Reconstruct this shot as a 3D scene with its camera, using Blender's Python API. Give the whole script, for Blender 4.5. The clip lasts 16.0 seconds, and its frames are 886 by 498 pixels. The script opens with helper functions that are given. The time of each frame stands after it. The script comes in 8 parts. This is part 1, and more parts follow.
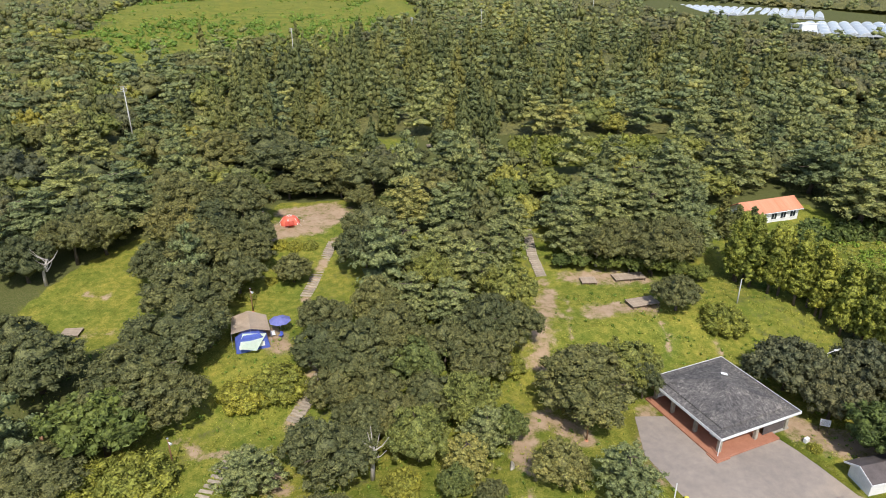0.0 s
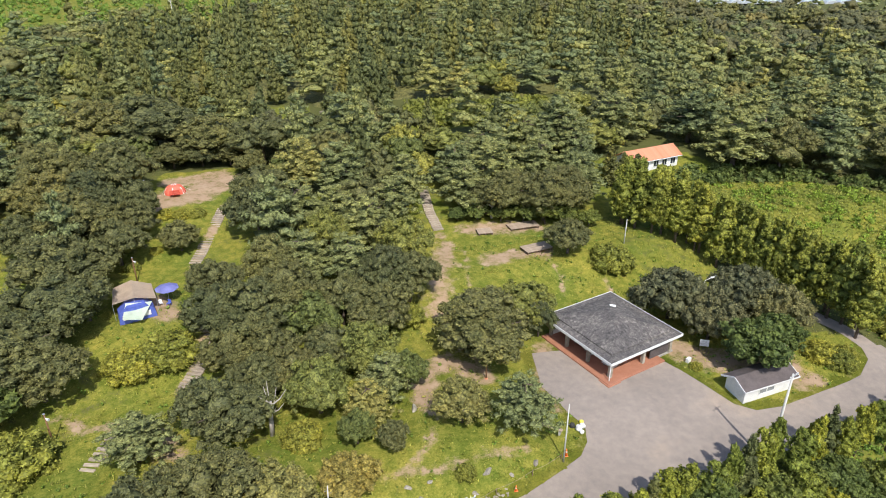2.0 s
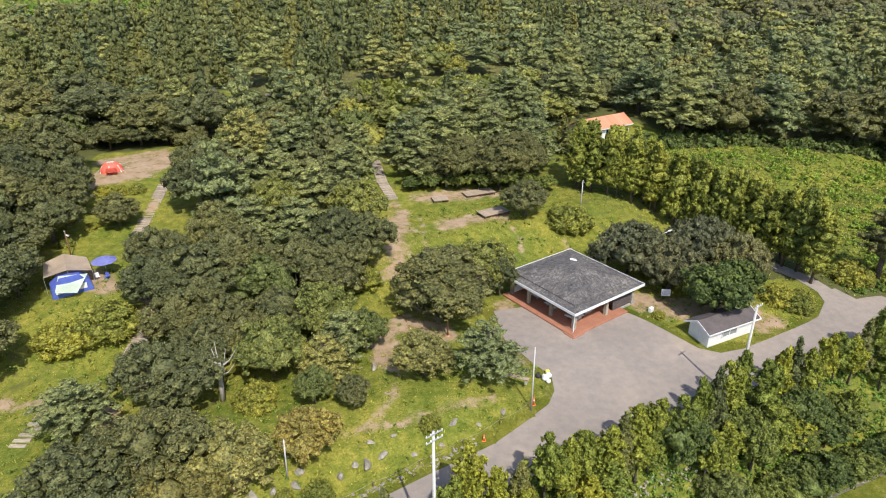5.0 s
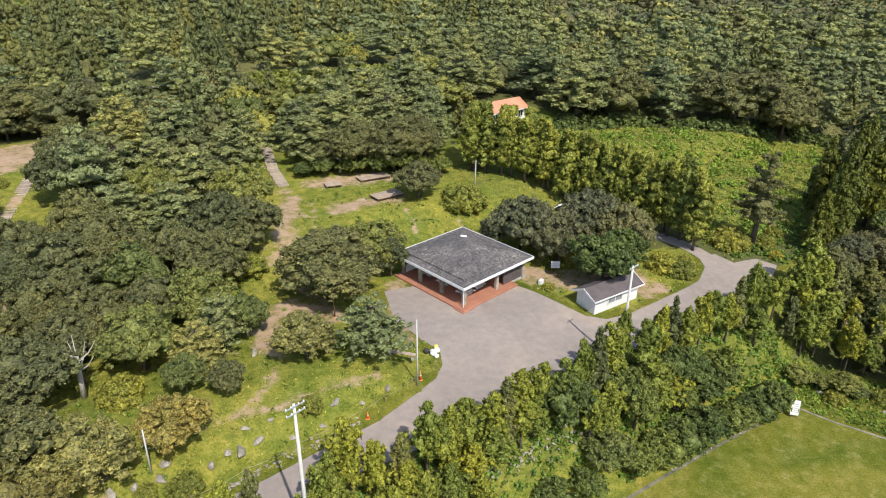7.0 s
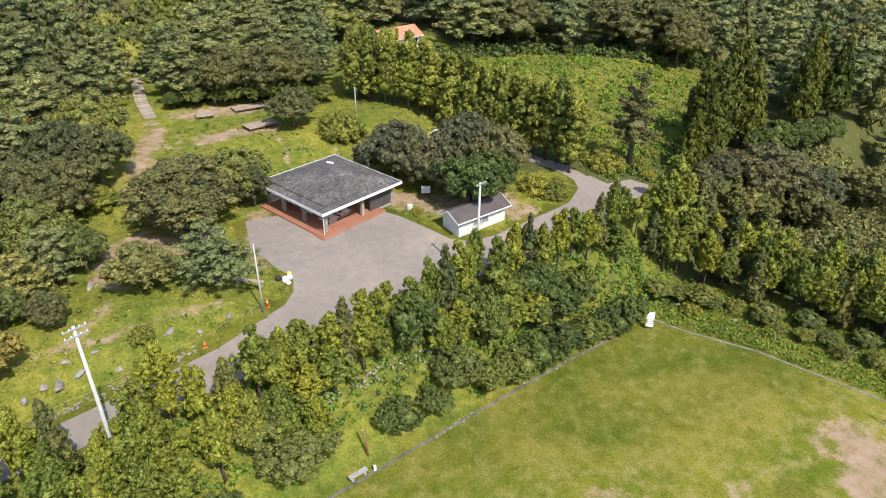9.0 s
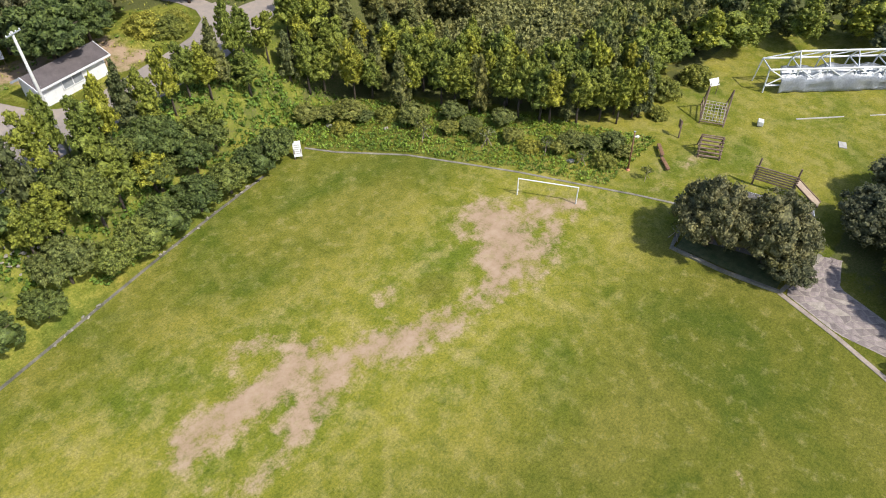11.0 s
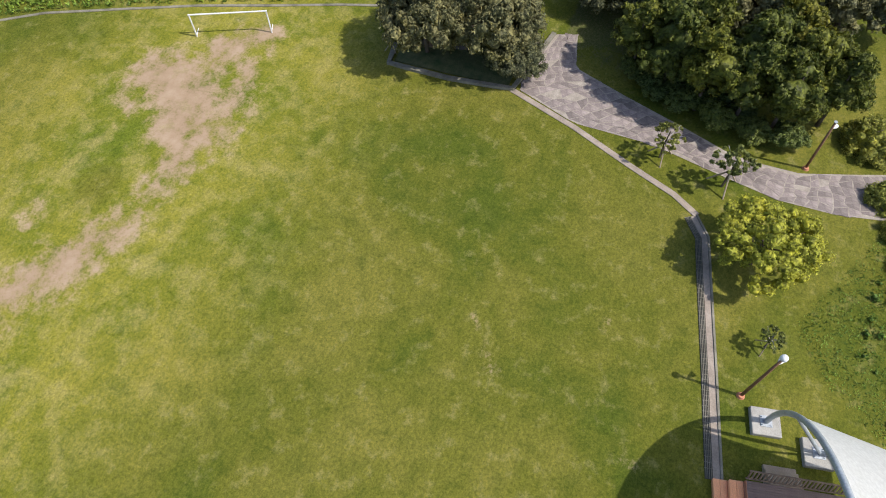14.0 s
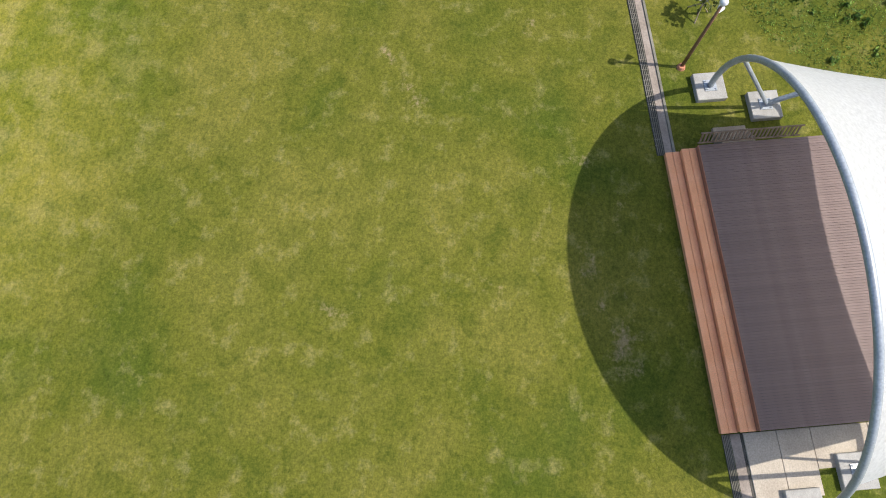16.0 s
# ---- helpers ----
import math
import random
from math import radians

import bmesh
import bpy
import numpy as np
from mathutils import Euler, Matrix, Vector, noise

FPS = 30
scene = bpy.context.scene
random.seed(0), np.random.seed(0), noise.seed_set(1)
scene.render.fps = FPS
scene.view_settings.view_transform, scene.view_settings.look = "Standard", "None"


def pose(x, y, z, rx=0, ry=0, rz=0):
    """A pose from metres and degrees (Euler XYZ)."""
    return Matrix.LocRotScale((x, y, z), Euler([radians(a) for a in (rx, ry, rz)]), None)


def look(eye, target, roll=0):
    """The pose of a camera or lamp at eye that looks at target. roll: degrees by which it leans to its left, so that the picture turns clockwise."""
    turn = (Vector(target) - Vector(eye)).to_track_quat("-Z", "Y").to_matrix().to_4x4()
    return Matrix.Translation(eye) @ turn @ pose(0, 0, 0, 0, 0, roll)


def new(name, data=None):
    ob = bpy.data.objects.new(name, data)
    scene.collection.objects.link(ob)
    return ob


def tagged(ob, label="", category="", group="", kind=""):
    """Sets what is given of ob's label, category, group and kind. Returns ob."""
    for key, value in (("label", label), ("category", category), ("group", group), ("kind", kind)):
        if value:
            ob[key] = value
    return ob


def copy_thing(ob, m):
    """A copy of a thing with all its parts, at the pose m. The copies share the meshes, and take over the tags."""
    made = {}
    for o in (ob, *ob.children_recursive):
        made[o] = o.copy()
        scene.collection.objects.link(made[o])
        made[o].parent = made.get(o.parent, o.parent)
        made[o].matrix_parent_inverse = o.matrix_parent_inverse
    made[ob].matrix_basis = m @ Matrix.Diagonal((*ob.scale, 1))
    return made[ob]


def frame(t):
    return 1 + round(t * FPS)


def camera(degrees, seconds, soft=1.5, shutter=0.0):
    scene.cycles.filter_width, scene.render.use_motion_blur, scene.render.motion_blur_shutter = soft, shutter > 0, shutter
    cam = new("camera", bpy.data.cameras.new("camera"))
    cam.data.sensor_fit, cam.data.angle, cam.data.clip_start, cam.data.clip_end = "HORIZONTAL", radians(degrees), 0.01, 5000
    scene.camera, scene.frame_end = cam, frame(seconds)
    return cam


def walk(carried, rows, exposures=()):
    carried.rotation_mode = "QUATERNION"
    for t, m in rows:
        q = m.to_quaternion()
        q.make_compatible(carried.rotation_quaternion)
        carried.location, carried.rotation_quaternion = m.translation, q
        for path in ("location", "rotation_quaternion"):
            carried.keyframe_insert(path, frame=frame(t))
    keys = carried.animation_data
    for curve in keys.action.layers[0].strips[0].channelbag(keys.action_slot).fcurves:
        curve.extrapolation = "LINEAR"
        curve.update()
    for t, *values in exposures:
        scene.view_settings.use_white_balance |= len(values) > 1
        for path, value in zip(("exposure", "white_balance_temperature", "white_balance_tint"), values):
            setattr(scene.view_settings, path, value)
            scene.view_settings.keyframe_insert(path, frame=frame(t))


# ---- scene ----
cam = camera(68.6, 16.0, soft=1.0)
PATH = [
    (0, (1.103, -1.791, 61.344), (1.098, 0.034, 60.527), -0.2),
    (0.5, (2.194, -2.702, 60.447), (2.293, -0.885, 59.615), -0.2),
    (1, (2.918, -3.008, 59.317), (3.075, -1.201, 58.473), -0.3),
    (1.5, (3.528, -3.254, 58.382), (3.739, -1.46, 57.524), -0.2),
    (2, (3.256, -3.153, 57.427), (3.523, -1.373, 56.555), 0.0),
    (2.5, (2.918, -3.395, 56.573), (3.216, -1.625, 55.691), 0.0),
    (3, (2.425, -3.36, 55.634), (2.727, -1.593, 54.748), -0.2),
    (3.2, (2.425, -3.441, 55.473), (2.721, -1.675, 54.581), -0.3),
    (5.3, (3.368, -3.155, 50.161), (3.804, -1.4, 49.307), -0.2),
    (5.5, (3.851, -3.312, 49.984), (4.309, -1.564, 49.128), -0.1),
    (6, (4.83, -3.569, 49.191), (5.35, -1.838, 48.334), 0.1),
    (6.5, (6.114, -3.818, 48.274), (6.692, -2.105, 47.419), 0.2),
    (7, (7.49, -4.11, 47.35), (8.117, -2.413, 46.497), 0.3),
    (7.5, (9.28, -4.579, 46.551), (9.953, -2.898, 45.702), 0.2),
    (8, (11.248, -5.165, 45.878), (11.963, -3.504, 45.025), 0.1),
    (8.2, (12.111, -5.49, 45.706), (12.84, -3.836, 44.85), 0.1),
    (10.3, (26.416, -11.079, 41.673), (27.292, -9.886, 40.328), -0.2),
    (10.5, (27.826, -11.49, 41.432), (28.806, -10.389, 40.079), 0.1),
    (11, (30.793, -12.677, 40.449), (31.895, -11.725, 39.077), 0.1),
    (11.5, (33.603, -13.906, 39.244), (34.713, -13.091, 37.793), -0.4),
    (12, (36.177, -15.014, 38.202), (37.261, -14.304, 36.679), -0.6),
    (12.5, (38.705, -16.119, 37.134), (39.755, -15.499, 35.549), -0.7),
    (13, (40.961, -17.346, 36.062), (41.992, -16.797, 34.439), -0.7),
    (13.5, (42.586, -18.143, 35.113), (43.604, -17.658, 33.461), -0.6),
    (13.8, (43.256, -18.526, 34.481), (44.255, -18.079, 32.807), -0.7),
    (14, (43.64, -18.68, 34.137), (44.615, -18.264, 32.441), -0.7),
    (14.1, (43.767, -18.773, 34.018), (44.729, -18.378, 32.31), -0.4),
    (14.5, (43.871, -19.149, 33.019), (44.782, -18.82, 31.269), -0.8),
    (15, (43.084, -19.177, 31.549), (43.944, -18.931, 29.761), -0.1),
    (15.5, (41.972, -19.265, 30.156), (42.719, -19.112, 28.307), 0.2),
    (16, (40.983, -19.471, 29.028), (41.547, -19.384, 27.112), -0.9),
]
walk(cam, [(t, look(eye, target, roll)) for t, eye, target, roll in PATH], [(0, 0.32), (1, 0.42), (8, 0.42), (11, 0.43), (12, 0.38), (13, 0.28), (14.5, 0.33), (16, 0.38)])

# ---- world and sun ----
SUN_EL, SUN_AZ = radians(51.5), (0.13, -0.99)
world = bpy.data.worlds.new("sky")
scene.world = world
world.use_nodes = True
wn = world.node_tree.nodes
sky = wn.new("ShaderNodeTexSky")
sky.sky_type = "NISHITA"
sky.sun_disc = False
sky.sun_elevation = SUN_EL
sky.sun_rotation = math.pi - 0.13
sky.air_density, sky.dust_density = 1.0, 1.5
wn["Background"].inputs["Strength"].default_value = 0.15
world.node_tree.links.new(sky.outputs[0], wn["Background"].inputs["Color"])
sun = new("sun", bpy.data.lights.new("sun", "SUN"))
sun.data.energy, sun.data.angle, sun.data.color = 3.9, radians(0.6), (1.0, 0.95, 0.86)
sun.matrix_world = look((SUN_AZ[0] * 60, SUN_AZ[1] * 60, 60 * math.tan(SUN_EL)), (0, 0, 0))

# ---- materials ----
def mat(name):
    m = bpy.data.materials.new(name)
    m.use_nodes = True
    return m, m.node_tree.nodes, m.node_tree.links, m.node_tree.nodes["Principled BSDF"]


def noise_node(nodes, links, scale, detail=4.0, rough=0.6, coord="Object", distortion=0.0):
    tc = nodes.new("ShaderNodeTexCoord")
    n = nodes.new("ShaderNodeTexNoise")
    n.inputs["Scale"].default_value = scale
    n.inputs["Detail"].default_value = detail
    n.inputs["Roughness"].default_value = rough
    n.inputs["Distortion"].default_value = distortion
    links.new(tc.outputs[coord], n.inputs["Vector"])
    return n


def ramp(nodes, links, source, stops):
    r = nodes.new("ShaderNodeValToRGB")
    el = r.color_ramp.elements
    while len(el) < len(stops):
        el.new(0.5)
    for e, (p, c) in zip(el, stops):
        e.position = p
        e.color = (*c, 1.0) if len(c) == 3 else c
    links.new(source, r.inputs["Fac"])
    return r


def mixed(nodes, links, a, b, fac, mode="MIX"):
    m = nodes.new("ShaderNodeMix")
    m.data_type, m.blend_type = "RGBA", mode
    for sock, v in ((m.inputs[6], a), (m.inputs[7], b), (m.inputs[0], fac)):
        if isinstance(v, (int, float)):
            sock.default_value = v
        elif isinstance(v, tuple):
            sock.default_value = (*v, 1.0)
        else:
            links.new(v, sock)
    return m.outputs[2]


def bump(nodes, links, height, bsdf, strength=0.5, distance=0.02):
    b = nodes.new("ShaderNodeBump")
    b.inputs["Strength"].default_value = strength
    b.inputs["Distance"].default_value = distance
    links.new(height, b.inputs["Height"])
    links.new(b.outputs[0], bsdf.inputs["Normal"])


def surface(name, dark, light, scale=2.0, rough=0.7, grain=30.0, metal=0.0, bump_by=0.3, bump_d=0.01, by_object=0.0):
    """A plain worn surface: two scales of colour variation and a fine relief."""
    m, n, l, p = mat(name)
    big = noise_node(n, l, scale)
    fine = noise_node(n, l, grain, 3.0)
    r = ramp(n, l, big.outputs["Fac"], [(0.3, dark), (0.7, light)])
    f = ramp(n, l, fine.outputs["Fac"], [(0.3, (0.75, 0.75, 0.75)), (0.7, (1.15, 1.15, 1.15))])
    out = mixed(n, l, r.outputs[0], f.outputs[0], 0.8, "MULTIPLY")
    if by_object:
        oi = n.new("ShaderNodeObjectInfo")
        o = ramp(n, l, oi.outputs["Random"], [(0.0, (1 - by_object,) * 3), (1.0, (1 + by_object * 0.6,) * 3)])
        out = mixed(n, l, out, o.outputs[0], 1.0, "MULTIPLY")
    l.new(out, p.inputs["Base Color"])
    p.inputs["Roughness"].default_value = rough
    p.inputs["Metallic"].default_value = metal
    if bump_by:
        bump(n, l, fine.outputs["Fac"], p, bump_by, bump_d)
    return m


def leaf(name, dark, light, tint, clear=0.36):
    """Foliage: a hue for every plant, a shade for every clump, and single leaves as fine cells with a tilt of their own."""
    m, n, l, p = mat(name)
    geo = n.new("ShaderNodeNewGeometry")
    oi = n.new("ShaderNodeObjectInfo")
    own = n.new("ShaderNodeAttribute")
    own.attribute_name = "plant"
    add, fr = n.new("ShaderNodeMath"), n.new("ShaderNodeMath")
    add.operation, fr.operation = "ADD", "FRACT"
    l.new(oi.outputs["Random"], add.inputs[0])
    l.new(own.outputs["Fac"], add.inputs[1])
    l.new(add.outputs[0], fr.inputs[0])
    mean = tuple((a + b) / 2 for a, b in zip(dark, light))
    r = ramp(n, l, geo.outputs["Random Per Island"], [(0.0, tuple(0.55 * a + 0.45 * b for a, b in zip(dark, mean))), (0.6, mean), (1.0, tuple(0.5 * a + 0.5 * b for a, b in zip(light, mean)))])
    c = r.outputs[0]
    tc = n.new("ShaderNodeTexCoord")
    lean = geo.outputs["Normal"]
    for scale, amount, lo, hi in ((1.0, 0.55, 0.88, 1.12), (2.3, 0.45, 0.82, 1.18), (6.5, 0.9, 0.42, 1.5)):
        vo = n.new("ShaderNodeTexVoronoi")
        vo.inputs["Scale"].default_value = scale
        l.new(tc.outputs["Object"], vo.inputs["Vector"])
        sep = n.new("ShaderNodeSeparateColor")
        l.new(vo.outputs["Color"], sep.inputs[0])
        sr = ramp(n, l, sep.outputs[0], [(0.0, (lo, lo * 1.04, lo * 1.04)), (0.55, (0.97, 0.97, 0.97)), (1.0, (hi, hi * 0.98, hi * 0.92))])
        c = mixed(n, l, c, sr.outputs[0], 1.0, "MULTIPLY")
        va, vb = n.new("ShaderNodeVectorMath"), n.new("ShaderNodeVectorMath")
        va.operation, vb.operation = "SUBTRACT", "MULTIPLY_ADD"
        l.new(vo.outputs["Color"], va.inputs[0])
        va.inputs[1].default_value = (0.5, 0.5, 0.45)
        l.new(va.outputs[0], vb.inputs[0])
        vb.inputs[1].default_value = (amount, amount, amount)
        l.new(lean, vb.inputs[2])
        lean = vb.outputs[0]
    vn = n.new("ShaderNodeVectorMath")
    vn.operation = "NORMALIZE"
    l.new(lean, vn.inputs[0])
    l.new(vn.outputs[0], p.inputs["Normal"])
    wide = noise_node(n, l, 0.22, 2.0, coord="Object")
    wr = ramp(n, l, wide.outputs["Fac"], [(0.36, (0.88, 0.91, 0.95)), (0.5, (1.0, 1.0, 1.0)), (0.64, (1.12, 1.1, 1.02))])
    c = mixed(n, l, c, wr.outputs[0], 0.9, "MULTIPLY")
    o = ramp(n, l, fr.outputs[0], [(0.0, (0.70, 0.78, 0.86)), (0.3, (0.90, 0.95, 0.98)), (0.65, (1.05, 1.03, 0.96)), (0.92, tuple(1.16 * a for a in tint)), (1.0, (1.30 * tint[0], 1.16 * tint[1], 1.0 * tint[2]))])
    c = mixed(n, l, c, o.outputs[0], 1.0, "MULTIPLY")
    l.new(c, p.inputs["Base Color"])
    p.inputs["Roughness"].default_value = 0.6
    p.inputs["Specular IOR Level"].default_value = 0.3
    tr = n.new("ShaderNodeBsdfTranslucent")
    l.new(c, tr.inputs["Color"])
    mx = n.new("ShaderNodeMixShader")
    mx.inputs[0].default_value = clear
    l.new(p.outputs[0], mx.inputs[1])
    l.new(tr.outputs[0], mx.inputs[2])
    l.new(mx.outputs[0], n["Material Output"].inputs["Surface"])
    return m


def ground_material():
    """Lawn, bare soil, wild grass and forest floor, mixed by the sheet's own zone values with ragged edges."""
    m, n, l, p = mat("ground_cover")
    big = noise_node(n, l, 0.11, 5.0, 0.6, distortion=0.4)
    mid = noise_node(n, l, 0.55, 6.0, 0.65)
    fine = noise_node(n, l, 5.0, 6.0, 0.75)
    grain = noise_node(n, l, 11.0, 4.0, 0.75)
    green = ramp(n, l, big.outputs["Fac"], [(0.34, (0.072, 0.094, 0.012)), (0.5, (0.111, 0.118, 0.017)), (0.66, (0.156, 0.148, 0.029))])
    dry = ramp(n, l, mid.outputs["Fac"], [(0.46, (0, 0, 0)), (0.68, (0.9, 0.9, 0.9))])
    at = n.new("ShaderNodeAttribute")
    at.attribute_name = "dry"
    dm = n.new("ShaderNodeMath")
    dm.operation = "MULTIPLY"
    l.new(dry.outputs[0], dm.inputs[0])
    l.new(at.outputs["Fac"], dm.inputs[1])
    sun_green = mixed(n, l, green.outputs[0], (1.57, 1.52, 1.32), at.outputs["Fac"], "MULTIPLY")
    lawn = mixed(n, l, sun_green, (0.300, 0.260, 0.088), dm.outputs[0])
    spot = noise_node(n, l, 0.9, 8.0, 0.68)
    sp = ramp(n, l, spot.outputs["Fac"], [(0.54, (0, 0, 0)), (0.74, (0.5, 0.5, 0.5))])
    lawn = mixed(n, l, lawn, (0.330, 0.285, 0.125), sp.outputs[0])
    dk = noise_node(n, l, 0.9, 6.0, 0.65, distortion=0.6)
    dkr = ramp(n, l, dk.outputs["Fac"], [(0.30, (0.62, 0.72, 0.65)), (0.50, (1, 1, 1))])
    lawn = mixed(n, l, lawn, dkr.outputs[0], 0.9, "MULTIPLY")
    tuft = ramp(n, l, fine.outputs["Fac"], [(0.3, (0.34, 0.44, 0.38)), (0.5, (1, 1, 1)), (0.70, (1.65, 1.5, 1.45))])
    lawn = mixed(n, l, lawn, tuft.outputs[0], 0.72, "MULTIPLY")

    def zone(name, soft=0.22, ragged=1.7):
        a = n.new("ShaderNodeAttribute")
        a.attribute_name = name
        s1 = n.new("ShaderNodeMath")
        s1.operation = "MULTIPLY_ADD"
        l.new(mid.outputs["Fac"], s1.inputs[0])
        s1.inputs[1].default_value = ragged
        s1.inputs[2].default_value = -0.5 * ragged
        s3 = n.new("ShaderNodeMath")
        s3.operation = "MULTIPLY_ADD"
        l.new(fine.outputs["Fac"], s3.inputs[0])
        s3.inputs[1].default_value = 1.5
        s3.inputs[2].default_value = -0.75
        s2 = n.new("ShaderNodeMath")
        s2.operation = "ADD"
        l.new(s1.outputs[0], s2.inputs[0])
        l.new(a.outputs["Fac"], s2.inputs[1])
        s4 = n.new("ShaderNodeMath")
        s4.operation = "ADD"
        l.new(s2.outputs[0], s4.inputs[0])
        l.new(s3.outputs[0], s4.inputs[1])
        r = n.new("ShaderNodeMapRange")
        r.interpolation_type = "SMOOTHSTEP"
        l.new(s4.outputs[0], r.inputs[0])
        r.inputs[1].default_value, r.inputs[2].default_value = 0.5 - soft, 0.5 + soft
        return r.outputs[0]

    soil = ramp(n, l, mid.outputs["Fac"], [(0.3, (0.28, 0.195, 0.122)), (0.55, (0.35, 0.25, 0.168)), (0.72, (0.41, 0.305, 0.215))])
    wild = ramp(n, l, fine.outputs["Fac"], [(0.3, (0.095, 0.118, 0.016)), (0.55, (0.185, 0.192, 0.034)), (0.75, (0.29, 0.265, 0.078))])
    wa = ramp(n, l, spot.outputs["Fac"], [(0.40, (0.62, 0.72, 0.62)), (0.52, (1.0, 1.0, 1.0)), (0.66, (1.5, 1.3, 1.5))])
    wild_c = mixed(n, l, wild.outputs[0], wa.outputs[0], 0.8, "MULTIPLY")
    wb = ramp(n, l, big.outputs["Fac"], [(0.36, (0.72, 0.85, 0.8)), (0.64, (1.28, 1.16, 1.2))])
    wild_c = mixed(n, l, wild_c, wb.outputs[0], 0.9, "MULTIPLY")
    floor = ramp(n, l, fine.outputs["Fac"], [(0.3, (0.045, 0.062, 0.018)), (0.5, (0.085, 0.095, 0.030)), (0.7, (0.150, 0.130, 0.070))])
    c = mixed(n, l, lawn, wild_c, zone("wild"))
    c = mixed(n, l, c, floor.outputs[0], zone("woods"))
    g = ramp(n, l, grain.outputs["Fac"], [(0.3, (0.48, 0.54, 0.5)), (0.70, (1.55, 1.46, 1.4))])
    c = mixed(n, l, c, g.outputs[0], 0.55, "MULTIPLY")
    thin = ramp(n, l, spot.outputs["Fac"], [(0.34, (0.6, 0.6, 0.6)), (0.48, (1.0, 1.0, 1.0))])
    bare = n.new("ShaderNodeMath")
    bare.operation = "MULTIPLY"
    l.new(zone("soil", 0.46, 3.3), bare.inputs[0])
    l.new(thin.outputs[0], bare.inputs[1])
    c = mixed(n, l, c, soil.outputs[0], bare.outputs[0])
    l.new(c, p.inputs["Base Color"])
    p.inputs["Roughness"].default_value = 0.95
    p.inputs["Specular IOR Level"].default_value = 0.1
    hgt = mixed(n, l, fine.outputs["Fac"], grain.outputs["Fac"], 0.5)
    bump(n, l, hgt, p, 0.45, 0.10)
    return m


def asphalt_material():
    m, n, l, p = mat("asphalt")
    big = noise_node(n, l, 0.12, 5.0, 0.6)
    mid = noise_node(n, l, 1.1, 5.0)
    fine = noise_node(n, l, 30.0, 2.0)
    r = ramp(n, l, big.outputs["Fac"], [(0.35, (0.240, 0.206, 0.182)), (0.55, (0.280, 0.240, 0.210)), (0.7, (0.340, 0.278, 0.226))])
    s = ramp(n, l, mid.outputs["Fac"], [(0.3, (0.86, 0.86, 0.88)), (0.7, (1.1, 1.08, 1.06))])
    f = ramp(n, l, fine.outputs["Fac"], [(0.3, (0.85, 0.85, 0.85)), (0.7, (1.12, 1.12, 1.12))])
    c = mixed(n, l, mixed(n, l, r.outputs[0], s.outputs[0], 1.0, "MULTIPLY"), f.outputs[0], 0.8, "MULTIPLY")
    l.new(c, p.inputs["Base Color"])
    p.inputs["Roughness"].default_value = 0.9
    bump(n, l, fine.outputs["Fac"], p, 0.3, 0.01)
    return m


def roof_material():
    """Old grey shingle felt: fine dark runs down each slope with pale, lichened streaks between them."""
    m, n, l, p = mat("old_shingle")
    tc = n.new("ShaderNodeTexCoord")
    runs = []
    for sc in ((0.9, 3.0, 0.9), (3.0, 0.9, 0.9)):
        mp = n.new("ShaderNodeMapping")
        mp.inputs["Scale"].default_value = sc
        l.new(tc.outputs["Object"], mp.inputs["Vector"])
        k = n.new("ShaderNodeTexNoise")
        k.inputs["Scale"].default_value, k.inputs["Detail"].default_value, k.inputs["Roughness"].default_value, k.inputs["Distortion"].default_value = 1.0, 8.0, 0.75, 1.6
        l.new(mp.outputs[0], k.inputs["Vector"])
        runs.append(k)
    sx = n.new("ShaderNodeSeparateXYZ")
    l.new(tc.outputs["Normal"], sx.inputs[0])
    ab = [n.new("ShaderNodeMath") for _ in range(3)]
    ab[0].operation = ab[1].operation = "ABSOLUTE"
    ab[2].operation = "GREATER_THAN"
    l.new(sx.outputs[0], ab[0].inputs[0])
    l.new(sx.outputs[1], ab[1].inputs[0])
    l.new(ab[0].outputs[0], ab[2].inputs[0])
    l.new(ab[1].outputs[0], ab[2].inputs[1])
    flow = mixed(n, l, runs[1].outputs["Fac"], runs[0].outputs["Fac"], ab[2].outputs[0])
    blot = noise_node(n, l, 0.45, 6.0, 0.65)
    fine = noise_node(n, l, 9.0, 5.0, 0.75)
    chip = noise_node(n, l, 2.6, 9.0, 0.8, distortion=0.8)
    worn = mixed(n, l, flow, chip.outputs["Fac"], 0.55)
    r = ramp(n, l, worn, [(0.40, (0.035, 0.032, 0.033)), (0.47, (0.085, 0.078, 0.078)), (0.54, (0.15, 0.14, 0.135)), (0.60, (0.27, 0.25, 0.235)), (0.66, (0.40, 0.375, 0.345))])
    bl = ramp(n, l, blot.outputs["Fac"], [(0.35, (0.66, 0.66, 0.68)), (0.65, (1.28, 1.25, 1.2))])
    f = ramp(n, l, fine.outputs["Fac"], [(0.3, (0.62, 0.62, 0.62)), (0.7, (1.35, 1.35, 1.35))])
    c = mixed(n, l, mixed(n, l, r.outputs[0], bl.outputs[0], 0.9, "MULTIPLY"), f.outputs[0], 0.9, "MULTIPLY")
    l.new(c, p.inputs["Base Color"])
    p.inputs["Roughness"].default_value = 0.9
    bump(n, l, worn, p, 1.0, 0.12)
    return m


